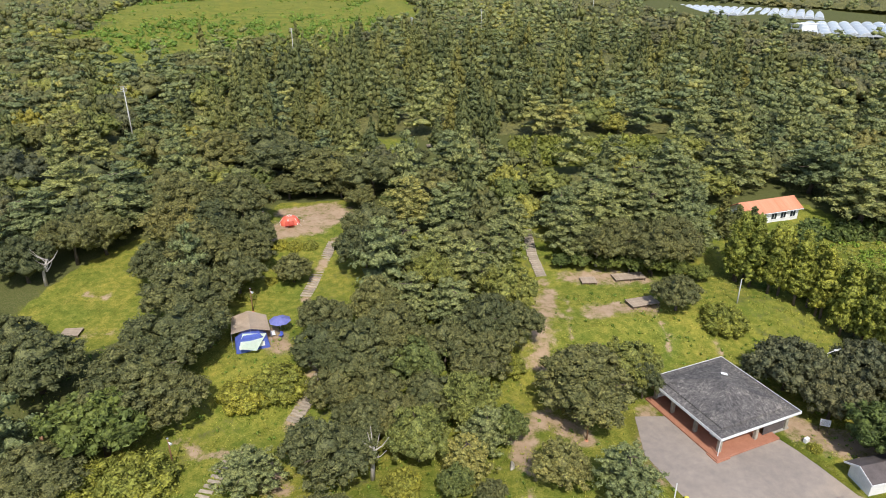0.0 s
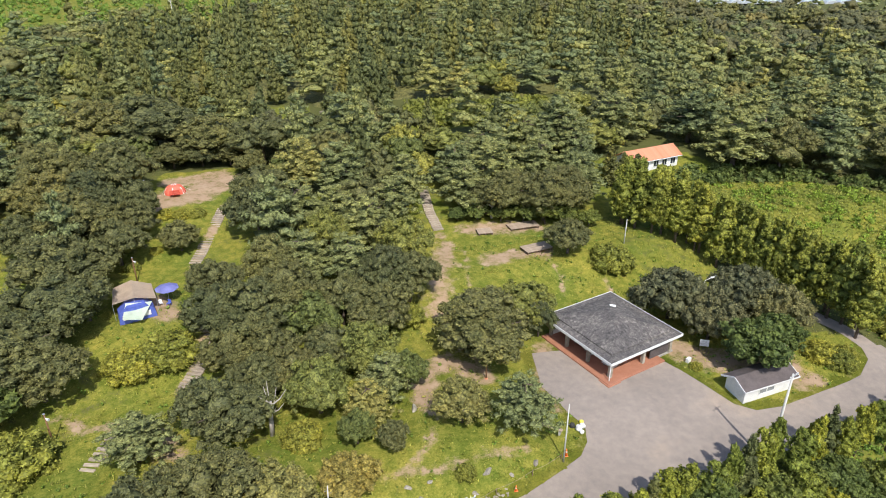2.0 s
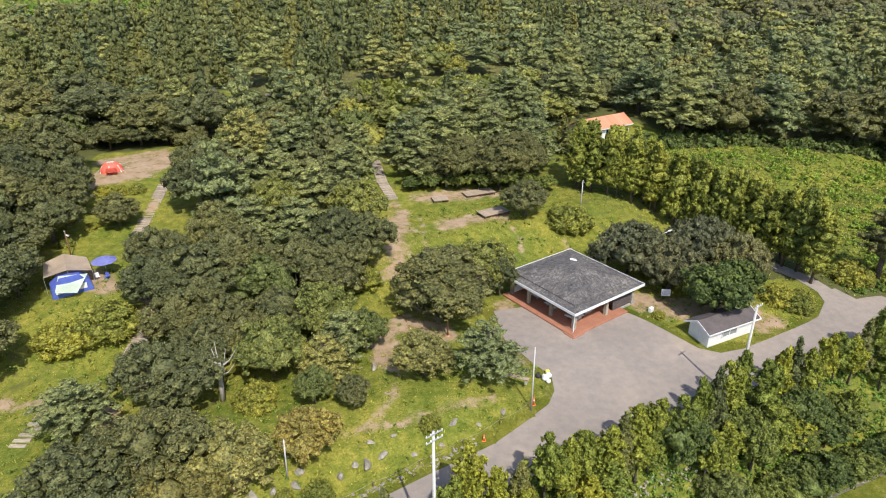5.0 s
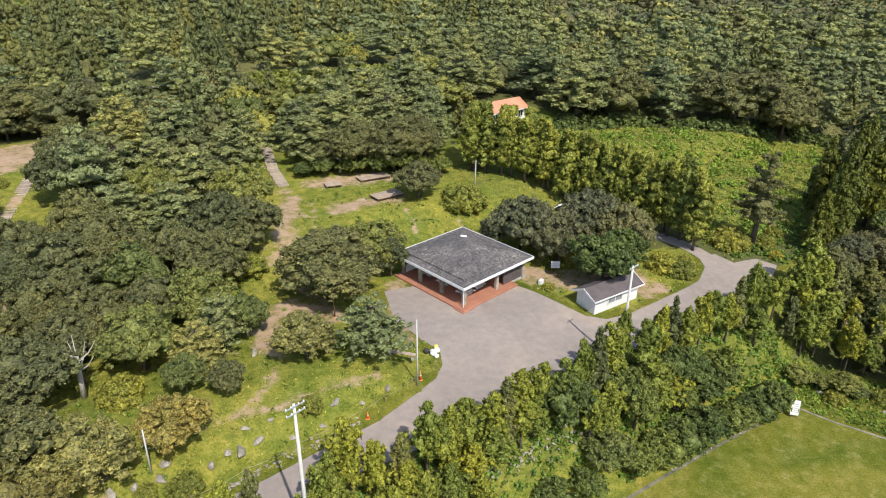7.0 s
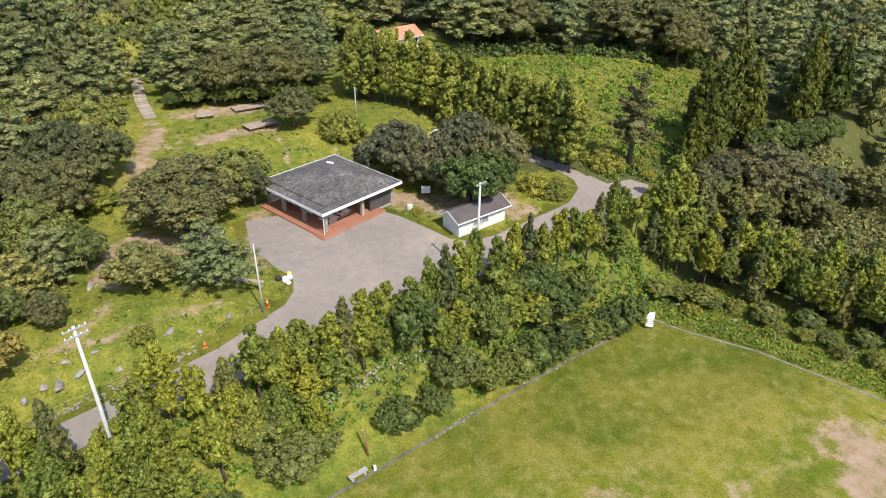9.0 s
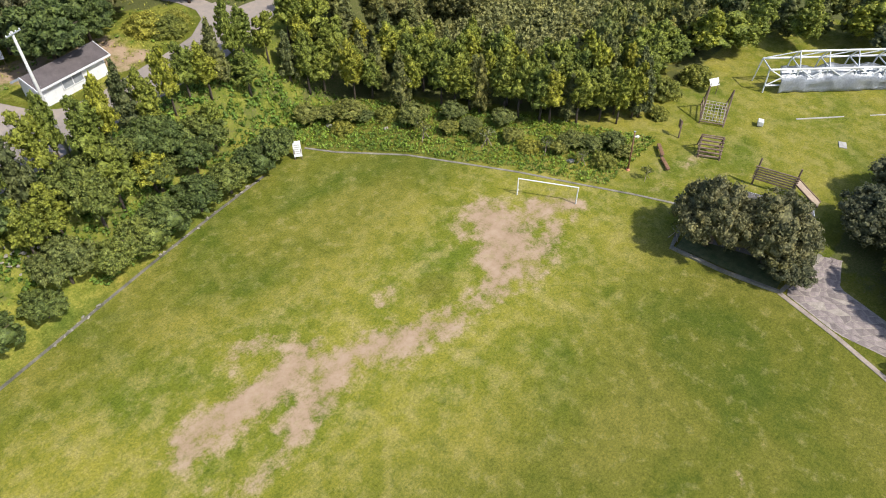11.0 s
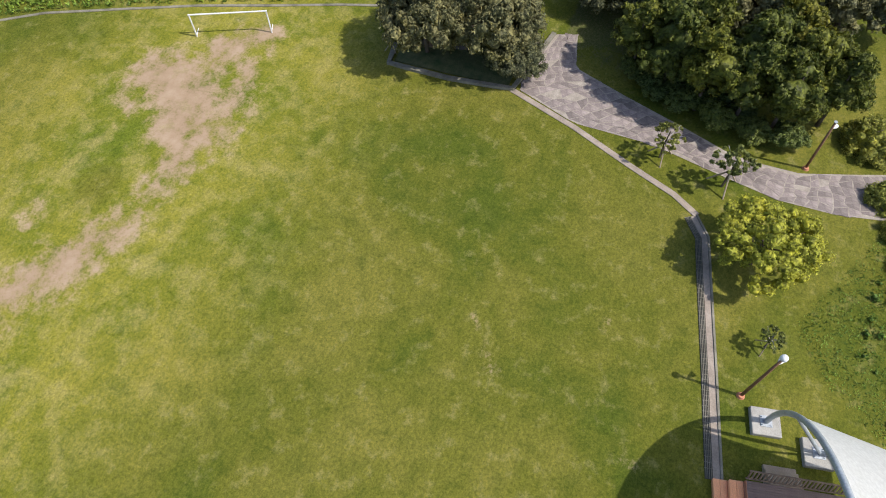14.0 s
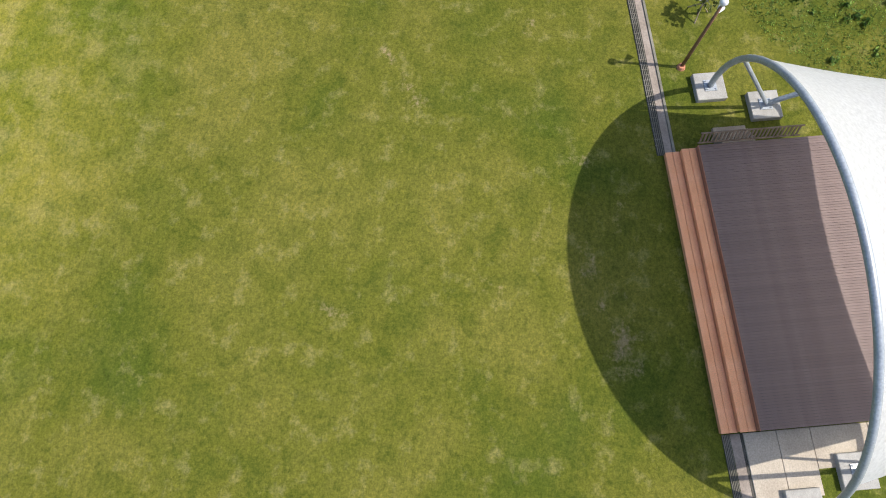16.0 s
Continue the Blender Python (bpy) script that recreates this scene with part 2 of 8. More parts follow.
GROUND, ASPHALT, SHINGLE = ground_material(), asphalt_material(), roof_material()
LEAF_DARK = leaf("leaf_dark", (0.149, 0.149, 0.0586), (0.249, 0.246, 0.101), (1.08, 1.06, 0.95))
LEAF_LIGHT = leaf("leaf_light", (0.198, 0.208, 0.059), (0.332, 0.348, 0.099), (1.15, 1.08, 0.9))
LEAF_PINE = leaf("leaf_pine", (0.221, 0.238, 0.101), (0.371, 0.399, 0.169), (1.12, 1.06, 0.9))
LEAF_CYPRESS = leaf("leaf_cypress", (0.15, 0.154, 0.053), (0.249, 0.262, 0.095), (1.03, 1.02, 0.92))
LEAF_SHRUB = leaf("leaf_shrub", (0.256, 0.249, 0.048), (0.428, 0.419, 0.081), (1.08, 1.04, 0.9))
LEAF_PLUME = leaf("leaf_plume", (0.206, 0.227, 0.0396), (0.344, 0.379, 0.0682), (1.12, 1.06, 0.85))
LEAF_WEED = leaf("leaf_weed", (0.165, 0.25, 0.04), (0.29, 0.40, 0.068), (1.1, 1.05, 0.85))
GRASS_BLADE = leaf("grass_blade", (0.285, 0.288, 0.067), (0.479, 0.482, 0.113), (1.1, 1.05, 0.9))
LEAF_YELLOW = leaf("leaf_yellow", (0.235, 0.262, 0.04), (0.395, 0.42, 0.068), (1.1, 1.05, 0.9))
LEAF_GREY = leaf("leaf_grey", (0.15, 0.145, 0.073), (0.254, 0.244, 0.123), (1.1, 1.1, 0.95))
LEAF_GREEN = leaf("leaf_green", (0.135, 0.164, 0.0421), (0.23, 0.272, 0.0724), (1.1, 1.06, 0.95))
LEAF_JUNIPER = leaf("leaf_juniper", (0.0774, 0.0963, 0.0172), (0.232, 0.245, 0.043), (1.12, 1.06, 0.9))
LEAF_LANE = leaf("leaf_lane", (0.221, 0.236, 0.045), (0.386, 0.4, 0.077), (1.0, 1.0, 0.94))
LEAF_SCRUB = leaf("leaf_scrub", (0.226, 0.22, 0.077), (0.369, 0.345, 0.131), (1.08, 1.03, 0.9))
BARK = surface("bark", (0.06, 0.045, 0.035), (0.16, 0.12, 0.09), 3.0, 0.95, 18.0, bump_by=0.8, bump_d=0.03)
DEADWOOD = surface("dead_wood", (0.32, 0.29, 0.26), (0.5, 0.46, 0.42), 3.0, 0.9)
WHITE = surface("white_paint", (0.66, 0.67, 0.68), (0.8, 0.8, 0.8), 1.2, 0.55, 12.0, bump_by=0.1)
FABRIC = surface("white_membrane", (0.88, 0.88, 0.88), (0.92, 0.92, 0.92), 0.5, 0.55, 6.0, bump_by=0.05)
_n, _l = FABRIC.node_tree.nodes, FABRIC.node_tree.links
_t, _m = _n.new("ShaderNodeBsdfTranslucent"), _n.new("ShaderNodeMixShader")
_t.inputs["Color"].default_value = (0.8, 0.8, 0.78, 1)
_m.inputs[0].default_value = 0.5
_l.new(_n["Principled BSDF"].outputs[0], _m.inputs[1])
_l.new(_t.outputs[0], _m.inputs[2])
_l.new(_m.outputs[0], _n["Material Output"].inputs["Surface"])
CONCRETE = surface("concrete", (0.30, 0.285, 0.26), (0.46, 0.44, 0.41), 1.5, 0.9, 20.0, by_object=0.12)
OLDKERB = surface("weathered_kerb", (0.12, 0.11, 0.08), (0.29, 0.265, 0.215), 0.9, 0.95, 12.0, bump_by=0.5)
# Kerb grey darkened for the tree shade along the lawn's north edge.
DARKKERB = surface("shaded_kerb", (0.07, 0.07, 0.045), (0.22, 0.2, 0.16), 0.9, 0.95, 9.0, bump_by=0.5)
PALEKERB = surface("pale_kerb", (0.235, 0.19, 0.155), (0.39, 0.325, 0.275), 0.9, 0.95, 12.0, bump_by=0.5)
DARKROOF = surface("dark_roofing", (0.075, 0.062, 0.062), (0.12, 0.10, 0.10), 1.0, 0.85, 14.0)
TERRACOTTA = surface("red_floor_paint", (0.30, 0.125, 0.075), (0.39, 0.18, 0.115), 0.7, 0.7, 12.0)
ORANGE_ROOF = surface("orange_roof_tile", (0.50, 0.19, 0.10), (0.62, 0.28, 0.17), 0.8, 0.7, 10.0)
STONE = surface("field_stone", (0.20, 0.18, 0.145), (0.42, 0.385, 0.32), 2.0, 0.95, 9.0, bump_by=0.8, bump_d=0.05, by_object=0.2)
FLAG = surface("flagstone", (0.175, 0.142, 0.138), (0.33, 0.275, 0.255), 1.3, 0.9, 12.0, bump_by=0.5, bump_d=0.02, by_object=0.3)
JOINT = surface("path_joint", (0.27, 0.23, 0.195), (0.40, 0.35, 0.30), 2.0, 0.95, 15.0)
DECK = surface("brown_deck_board", (0.165, 0.112, 0.102), (0.205, 0.145, 0.132), 1.2, 0.7, 25.0, by_object=0.08)
STEPWOOD = surface("orange_step_board", (0.86, 0.36, 0.17), (0.95, 0.45, 0.24), 1.1, 0.6, 20.0, by_object=0.1)
OLDWOOD = surface("weathered_timber", (0.13, 0.085, 0.06), (0.27, 0.19, 0.14), 2.0, 0.9, 20.0, by_object=0.15)
LOGSTEP = surface("worn_log_step", (0.27, 0.215, 0.16), (0.45, 0.385, 0.31), 1.5, 0.9, 16.0, by_object=0.25)
PLANK = surface("pale_platform_board", (0.30, 0.23, 0.17), (0.44, 0.35, 0.27), 1.5, 0.85, 20.0, by_object=0.15)
STEEL = surface("grey_painted_steel", (0.34, 0.37, 0.41), (0.42, 0.45, 0.49), 1.5, 0.4, 12.0, metal=0.2, bump_by=0.05)
POLE = surface("pole_concrete", (0.45, 0.44, 0.42), (0.58, 0.57, 0.55), 1.0, 0.85, 14.0)
LAMPWOOD = surface("varnished_lamp_post", (0.12, 0.06, 0.032), (0.27, 0.14, 0.075), 2.0, 0.6, 20.0)
GLOBE = surface("white_globe", (0.78, 0.78, 0.78), (0.82, 0.82, 0.82), 1.0, 0.25, 5.0, bump_by=0.0)
SHADEGLASS = surface("pale_window_film", (0.20, 0.22, 0.24), (0.32, 0.34, 0.36), 1.5, 0.25, 5.0, bump_by=0.0)
GLASS = surface("dark_window_glass", (0.02, 0.025, 0.03), (0.04, 0.05, 0.06), 1.0, 0.12, 5.0, bump_by=0.0)
BLACK = surface("dark_rubber", (0.02, 0.02, 0.02), (0.05, 0.05, 0.05), 2.0, 0.7)
BLUE = surface("blue_tent_cloth", (0.06, 0.09, 0.38), (0.10, 0.15, 0.52), 1.5, 0.6)
MINT = surface("pale_green_tarp", (0.66, 0.77, 0.65), (0.74, 0.82, 0.72), 1.5, 0.5)
TAN = surface("tan_awning_cloth", (0.62, 0.49, 0.37), (0.71, 0.58, 0.45), 1.0, 0.8)
LILAC = surface("lilac_parasol_cloth", (0.26, 0.28, 0.66), (0.34, 0.36, 0.74), 1.5, 0.7)
REDTENT = surface("red_tent_cloth", (0.62, 0.10, 0.06), (0.74, 0.17, 0.11), 1.5, 0.6)
ORANGE = surface("orange_plastic", (0.80, 0.16, 0.03), (0.85, 0.22, 0.05), 2.0, 0.45, bump_by=0.0)
YELLOW = surface("yellow_plastic", (0.70, 0.62, 0.05), (0.80, 0.72, 0.08), 2.0, 0.45, bump_by=0.0)
CHANNEL = surface("drain_channel", (0.045, 0.042, 0.035), (0.11, 0.10, 0.085), 1.5, 0.9, 14.0)
FILM = surface("silver_sheeting", (0.40, 0.43, 0.48), (0.56, 0.59, 0.64), 0.7, 0.3, 5.0, metal=0.1)

# ---- building helpers ----
def thing(name, label, category, m=None, group="", kind=""):
    ob = new(name)
    if m is not None:
        ob.matrix_basis = m
    return tagged(ob, label, category, group, kind)


def mesh_of(bm, material, name, smooth=False):
    me = bpy.data.meshes.new(name)
    bmesh.ops.recalc_face_normals(bm, faces=bm.faces)
    bm.to_mesh(me)
    bm.free()
    me.materials.append(material)
    if smooth:
        me.polygons.foreach_set("use_smooth", [True] * len(me.polygons))
    return me


def part(name, bm, material, parent, label="", smooth=False):
    ob = new(name, mesh_of(bm, material, name, smooth))
    ob.parent = parent
    return tagged(ob, label)


def piece(name, mesh, parent, m):
    """A piece that shares its mesh with others."""
    ob = new(name, mesh)
    ob.parent = parent
    ob.matrix_basis = m
    return ob


def arrays(name, verts, tris, quads, materials, tri_mat=0, quad_mat=0, smooth=False):
    """A mesh straight from arrays."""
    me = bpy.data.meshes.new(name)
    nt, nq = len(tris), len(quads)
    me.vertices.add(len(verts))
    me.vertices.foreach_set("co", np.asarray(verts, dtype=np.float32).ravel())
    me.loops.add(nt * 3 + nq * 4)
    idx = np.concatenate([np.asarray(tris, dtype=np.int32).ravel(), np.asarray(quads, dtype=np.int32).ravel()])
    me.loops.foreach_set("vertex_index", idx)
    me.polygons.add(nt + nq)
    starts = np.concatenate([np.arange(nt) * 3, nt * 3 + np.arange(nq) * 4]).astype(np.int32)
    me.polygons.foreach_set("loop_start", starts)
    me.polygons.foreach_set("material_index", np.concatenate([np.full(nt, tri_mat), np.full(nq, quad_mat)]).astype(np.int32))
    if smooth:
        me.polygons.foreach_set("use_smooth", np.ones(nt + nq, dtype=bool))
    for m in materials:
        me.materials.append(m)
    me.update(calc_edges=True)
    me.validate()
    return me


def per_plant(me, values):
    """Every plant of a joined mesh keeps a value of its own."""
    me.attributes.new("plant", "FLOAT", "POINT").data.foreach_set("value", np.asarray(values, dtype=np.float32))


def box(bm, x0, y0, z0, x1, y1, z1, m=None, bevel=0.0):
    geo = bmesh.ops.create_cube(bm, size=1.0)["verts"]
    t = Matrix.Translation(((x0 + x1) / 2, (y0 + y1) / 2, (z0 + z1) / 2)) @ Matrix.Diagonal((x1 - x0, y1 - y0, z1 - z0, 1))
    bmesh.ops.transform(bm, matrix=(m @ t) if m is not None else t, verts=geo)
    if bevel:
        edges = list({e for v in geo for e in v.link_edges})
        bmesh.ops.bevel(bm, geom=edges, offset=bevel, segments=1, affect="EDGES")
    return bm


def tube(bm, points, radii, sides=8, caps=True):
    """A round bar through the points."""
    pts = [Vector(p) for p in points]
    if isinstance(radii, (int, float)):
        radii = [radii] * len(pts)
    rings = []
    for i, p in enumerate(pts):
        d = (pts[min(i + 1, len(pts) - 1)] - pts[max(i - 1, 0)]).normalized()
        q = d.to_track_quat("Z", "Y")
        rings.append([bm.verts.new(p + q @ Vector((radii[i] * math.cos(a), radii[i] * math.sin(a), 0))) for a in (2 * math.pi * k / sides for k in range(sides))])
    for a, b in zip(rings, rings[1:]):
        for k in range(sides):
            bm.faces.new((a[k], a[(k + 1) % sides], b[(k + 1) % sides], b[k]))
    if caps:
        bm.faces.new(rings[0][::-1])
        bm.faces.new(rings[-1])
    return bm


def bar(name, a, b, r, material, parent, label="", sides=6):
    return part(name, tube(bmesh.new(), [a, b], r, sides), material, parent, label)


# ---- the lie of the land ----
from mathutils.geometry import delaunay_2d_cdt


def ease(a, b, x):
    t = np.clip((x - a) / (b - a), 0.0, 1.0)
    return t * t * (3 - 2 * t)


def along(x, y):
    """Distance beyond the playing field's tree-lined side, and the way along it."""
    dx, dy = x - 46.7, y - 33.7
    return -0.228 * dx + 0.974 * dy, 0.974 * dx + 0.228 * dy


def belt(u, s):
    return 46.7 + 0.974 * s - 0.228 * u, 33.7 + 0.228 * s + 0.974 * u


def land(x, y):
    u, s = along(x, y)
    h = 7.0 * ease(1.5, 9.5, u) + 1.0 * ease(13, 26, u)
    h = h + 1.6 * ease(15.2, 18.5, u) * (1 - ease(-23, -18, s)) * (1 - ease(22, 34, u) * 0.6)
    return h + 3.3 * ease(41.5, 54, u) + 3.2 * ease(60, 95, u) + 3 * ease(100, 220, u)


def height(x, y):
    return float(land(np.float64(x), np.float64(y)))


def near_line(x, y, pts):
    """Distance of each (x, y) to a broken line."""
    best = np.full(np.shape(x), 1e9)
    for (ax, ay), (bx, by) in zip(pts, pts[1:]):
        dx, dy = bx - ax, by - ay
        t = np.clip(((x - ax) * dx + (y - ay) * dy) / (dx * dx + dy * dy), 0, 1)
        best = np.minimum(best, np.hypot(x - ax - t * dx, y - ay - t * dy))
    return best


def inside(x, y, poly):
    """Signed distance to a polygon's edge, positive within."""
    c = np.zeros(np.shape(x), dtype=bool)
    for (ax, ay), (bx, by) in zip(poly, poly[1:] + poly[:1]):
        cross = ((ay > y) != (by > y)) & (x < (bx - ax) * (y - ay) / ((by - ay) or 1e-9) + ax)
        c ^= cross
    return np.where(c, 1.0, -1.0) * near_line(x, y, poly + poly[:1])


KERB_EAST = [(65.5, 37.2), (67.2, 34.1), (71.8, 28.0), (74.6, 22.4), (77.2, 17.1), (79.4, 11.7), (81.7, 6.3), (83.2, 2.2)]
KERB_SOUTH = [(77.8, -9.7), (76.0, -14.9), (74.1, -19.3), (72.8, -22.6), (71.7, -24.3), (70.3, -25.3), (67.2, -26.0), (61.6, -27.3), (55.8, -28.6)]
FIELD = [belt(0.2, -34), belt(0.0, -20), belt(-0.6, 0), belt(-0.6, 18)] + KERB_EAST[1:] + [(77.2, -0.4)] + KERB_SOUTH + [(43, -31.1), (25, -35), (-10, -30), (-20, 0), (0, 18)]
VERGE = [(-45.0, 24.2), (5.5, 38.4), (15.6, 41.9), (22.5, 44.8), (25.9, 47.0), (26.7, 49.5), (25.4, 52.5), (24.4, 58), (25.2, 65)]
PATH_UP = [(18.5, 61), (15.5, 70), (15.7, 78), (16.5, 86), (18.0, 96.5)]
MEADOW = [(74, 65), (71.5, 74), (66, 84), (61, 93), (64, 104), (76, 112), (95, 111), (112, 101.5), (131, 96), (128, 86), (113, 78), (106, 71), (92, 65), (80, 61.5)]
FAR_MEADOW = [(-128, 262), (-150, 268), (-165, 320), (-205, 365), (-240, 460), (-330, 760), (-40, 760), (-16, 560), (-34, 440), (-52, 322), (-80, 345), (-104, 330), (-112, 290)]
GLASSHOUSES = [(190, 350), (310, 322), (430, 470), (330, 560), (250, 700), (172, 710), (160, 520), (186, 470), (196, 425), (200, 400)]
CLEARINGS = [
    [(14, 74), (13, 88), (15, 99), (28, 101.5), (40, 100.5), (46, 93), (48, 84), (44, 76), (30, 75)],
    [(-34, 100), (-35, 112), (-33, 124), (-20, 126), (-17, 114), (-16, 100), (-22, 88), (-30, 86)],
    [(-31, 70), (-29, 86), (-18, 90), (-15, 72), (-21, 60)],
    [(-64, 78), (-60, 96), (-54, 106), (-45, 98), (-43, 80), (-50, 72)],
    [(-30, 48), (-28, 58), (-18, 66), (-12, 52), (-18, 42)],
    [(-18, 160), (-18, 170), (-8, 170), (-5, 160), (-10, 152)],
    [(-8, 36), (-6, 50), (4, 56), (14, 58), (22, 66), (26, 60), (26, 44), (10, 36)],
    [(54, 104), (55, 123), (74, 128), (80, 122), (80, 106), (64, 97)],
    [(20, 150), (18, 172), (60, 176), (62, 156)],
    [(24, 44), (22, 70), (27, 80), (50, 82), (60, 66), (70, 62), (72, 50), (46, 40)],
]


def sheet():
    """One ground sheet: fine over the place, coarser and coarser to the horizon."""
    def steps(lo, hi, fine):
        mid = np.arange(lo, hi + 0.01, fine)
        out = np.cumsum(fine * 1.22 ** np.arange(1, 42))
        out = out[out < 3600]
        return np.concatenate([lo - out[::-1], mid, hi + out])
    xs, ys = steps(-64, 126, 0.95), steps(-44, 124, 0.95)
    X, Y = np.meshgrid(xs, ys)
    Z = land(X, Y)
    rough = np.array([noise.noise(Vector((a * 0.22, b * 0.22, 3.1))) for a, b in zip(X.ravel(), Y.ravel())]).reshape(X.shape)
    wobble = np.array([noise.noise(Vector((a * 0.05, b * 0.05, 7.7))) for a, b in zip(X.ravel(), Y.ravel())]).reshape(X.shape)
    u, s = along(X, Y)
    inf = inside(X, Y, FIELD)
    asphalt = inside(X, Y, ASPHALT_EDGE)
    off = ease(0.5, 4, -inf) * ease(0.5, 4, -asphalt) * ease(2.0, 5.0, near_line(X, Y, LANE)) * ease(9, 12, np.hypot(X - 35.6, Y - 66)) * ease(4, 7, np.hypot(X - 50, Y - -32))
    off = off * np.maximum(ease(0.5, 3, u), ease(106, 112, X))
    Z = Z + rough * 0.28 * off + wobble * 0.6 * ease(60, 90, u)
    far = ease(300, 900, np.hypot(X, Y))
    Z = Z + far * 10 * (0.5 + wobble)
    Z = np.where(asphalt > 0.9, Z - 0.10, Z)
    nx, ny = len(xs), len(ys)
    v = np.stack([X, Y, Z], -1).reshape(-1, 3)
    i = (np.arange(ny - 1)[:, None] * nx + np.arange(nx - 1)).ravel()
    quads = np.stack([i, i + 1, i + 1 + nx, i + nx], 1)
    me = arrays("ground", v, np.zeros((0, 3)), quads, [GROUND], smooth=True)
    clear = np.full(X.shape, -99.0)
    for c in CLEARINGS:
        clear = np.maximum(clear, inside(X, Y, c))
    mead = np.maximum(inside(X, Y, MEADOW), inside(X, Y, FAR_MEADOW))
    # soil: worn goal mouth, the bare band down the pitch, tracks and camp pitches
    soil = np.full(X.shape, -0.6)
    def worn(pts, r, soft, top=1.0):
        nonlocal soil
        soil = np.maximum(soil, top - ease(r - soft, r + soft, near_line(X, Y, pts)) * (top + 0.6))
    worn([(72.4, 9.4), (69, 8.6), (65.5, 8.2)], 1.7, 2.6, 0.86)
    worn([(76.0, 10.0), (74.3, 12.4), (72.0, 12.0)], 1.8, 2.4, 0.92)
    worn([(69.6, 15.0), (68.5, 12.0), (66.0, 10.6)], 2.8, 2.9, 1.1)
    worn([(69.8, 17.0), (66.8, 16.6), (65.6, 14.4)], 1.2, 2.9, 0.72)
    worn([(65.2, 10.2), (62.7, 8.9)], 1.8, 2.5, 0.98)
    worn([(62.7, 8.9), (59.4, 9.1), (56.5, 9.7)], 1.2, 2.6, 0.8)
    worn([(56.5, 9.7), (52.8, 11.2), (50.6, 12.4), (47.2, 13.0)], 1.8, 2.5, 1.0)
    worn([(54.0, 9.0), (51.0, 9.8)], 1.0, 2.5, 0.7)
    worn([(47.2, 15.6), (44.0, 14.9), (40.6, 15.6), (37.0, 15.6)], 1.9, 2.5, 1.12)
    worn([(47.6, 12.6), (44.8, 11.8), (42.6, 11.2)], 1.6, 2.3, 1.06)
    worn([(46.2, 18.8), (43.4, 19.8)], 1.2, 2.4, 0.8)
    worn([(56.4, 15.2), (54.2, 14.6)], 0.8, 2.4, 0.66)
    worn([(40.0, 9.6), (37.0, 10.2), (33.0, 9.0)], 1.0, 2.7, 0.7)
    for bx, by in ((63.8, -12.9), (58.8, -14.4), (61.0, -21.3), (51.7, 5.9), (57.5, 6.0), (48.0, -20.0), (52.0, -17.0), (45.0, -14.0)):
        worn([(bx, by), (bx + 0.8, by + 0.5)], 0.3, 2.2, 0.26)
    worn([(39, 9), (35, 12), (30, 9)], 0.8, 2.0, 0.35)
    worn([(48.5, -25.6), (52, -26.2)], 0.6, 1.6, 0.45)
    worn(PATH_UP[:3], 1.1, 1.0, 0.9)
    worn([(14.2, 74), (14.8, 78), (15.8, 83), (16.6, 88)], 1.9, 2.2, 0.95)
    worn([(16.6, 88), (17.2, 96)], 0.9, 1.4, 0.8)
    worn([(17.4, 86), (17.8, 92)], 2.0, 1.6, 0.8)
    worn([(19.4, 79), (20.4, 86), (20.0, 91)], 0.5, 0.8, 0.75)
    worn(PATH_UP[3:], 0.8, 0.9, 0.85)
    worn([(24.4, 86.0), (27.4, 87.2), (33, 87.4)], 2.1, 1.6, 0.95)
    worn([(22.6, 97.6), (28, 97.4), (35, 97.4)], 2.4, 2.0, 0.85)
    worn([(33.3, 77.0), (34.4, 81.5), (33.6, 84)], 0.45, 0.7, 0.9)
    worn([(41.5, 78.0), (41.0, 83)], 0.35, 0.7, 0.85)
    worn([(10, 56), (11, 62), (14, 64), (18, 60)], 1.7, 1.0, 0.95)
    worn([(3.5, 44.6), (7.1, 45.4), (10.3, 45.4), (16.1, 46.8), (20, 47.0)], 0.55, 0.9, 0.95)
    worn([(7.1, 45.4), (9.4, 48.4), (10.6, 52.0), (10.8, 56)], 0.55, 0.9, 0.95)
    worn([(-29.5, 110.5), (-25, 112.5), (-21, 118)], 4.6, 2.2, 1.0)
    worn([(-30, 119), (-22, 122)], 3.0, 1.5, 0.9)
    worn([(-22, 75.5), (-25, 79)], 2.4, 1.5, 0.9)
    worn([(-20.9, 88.0), (-20.2, 94.8), (-19.6, 100.0), (-19.0, 107.0)], 0.9, 0.8, 0.9)
    worn([(-18.0, 62.5), (-16.4, 68.0), (-16.6, 72.0)], 1.0, 0.8, 0.9)
    worn([(-22.5, 56), (-19, 55), (-17, 52)], 1.8, 1.5, 0.9)
    worn([(-22, 58), (-27, 57), (-31, 60)], 0.9, 1.2, 0.75)
    worn([(-14, 49), (-8, 47), (-4, 42)], 0.8, 1.1, 0.8)
    worn([(-55, 88.5), (-52, 88)], 1.0, 1.0, 0.8)
    worn([(-53, 77.2), (-47, 79)], 1.0, 1.4, 0.6)
    worn([(-4, 37), (-5, 42)], 0.7, 0.8, 0.8)
    worn([(56.5, 55.0), (59.2, 55.2)], 1.6, 1.0, 0.95)
    worn([(44.0, 63.5), (48, 60.0), (53, 58.0), (57, 58.6)], 2.6, 1.6, 1.05)
    worn([(58, 112), (66, 116)], 0.5, 0.9, 0.5)
    worn([(85.5, 3), (91, 0), (95, -4)], 0.8, 2.0, 0.35)
    worn([(25.0, 54), (25.4, 60), (27.5, 67)], 1.3, 1.3, 0.85)
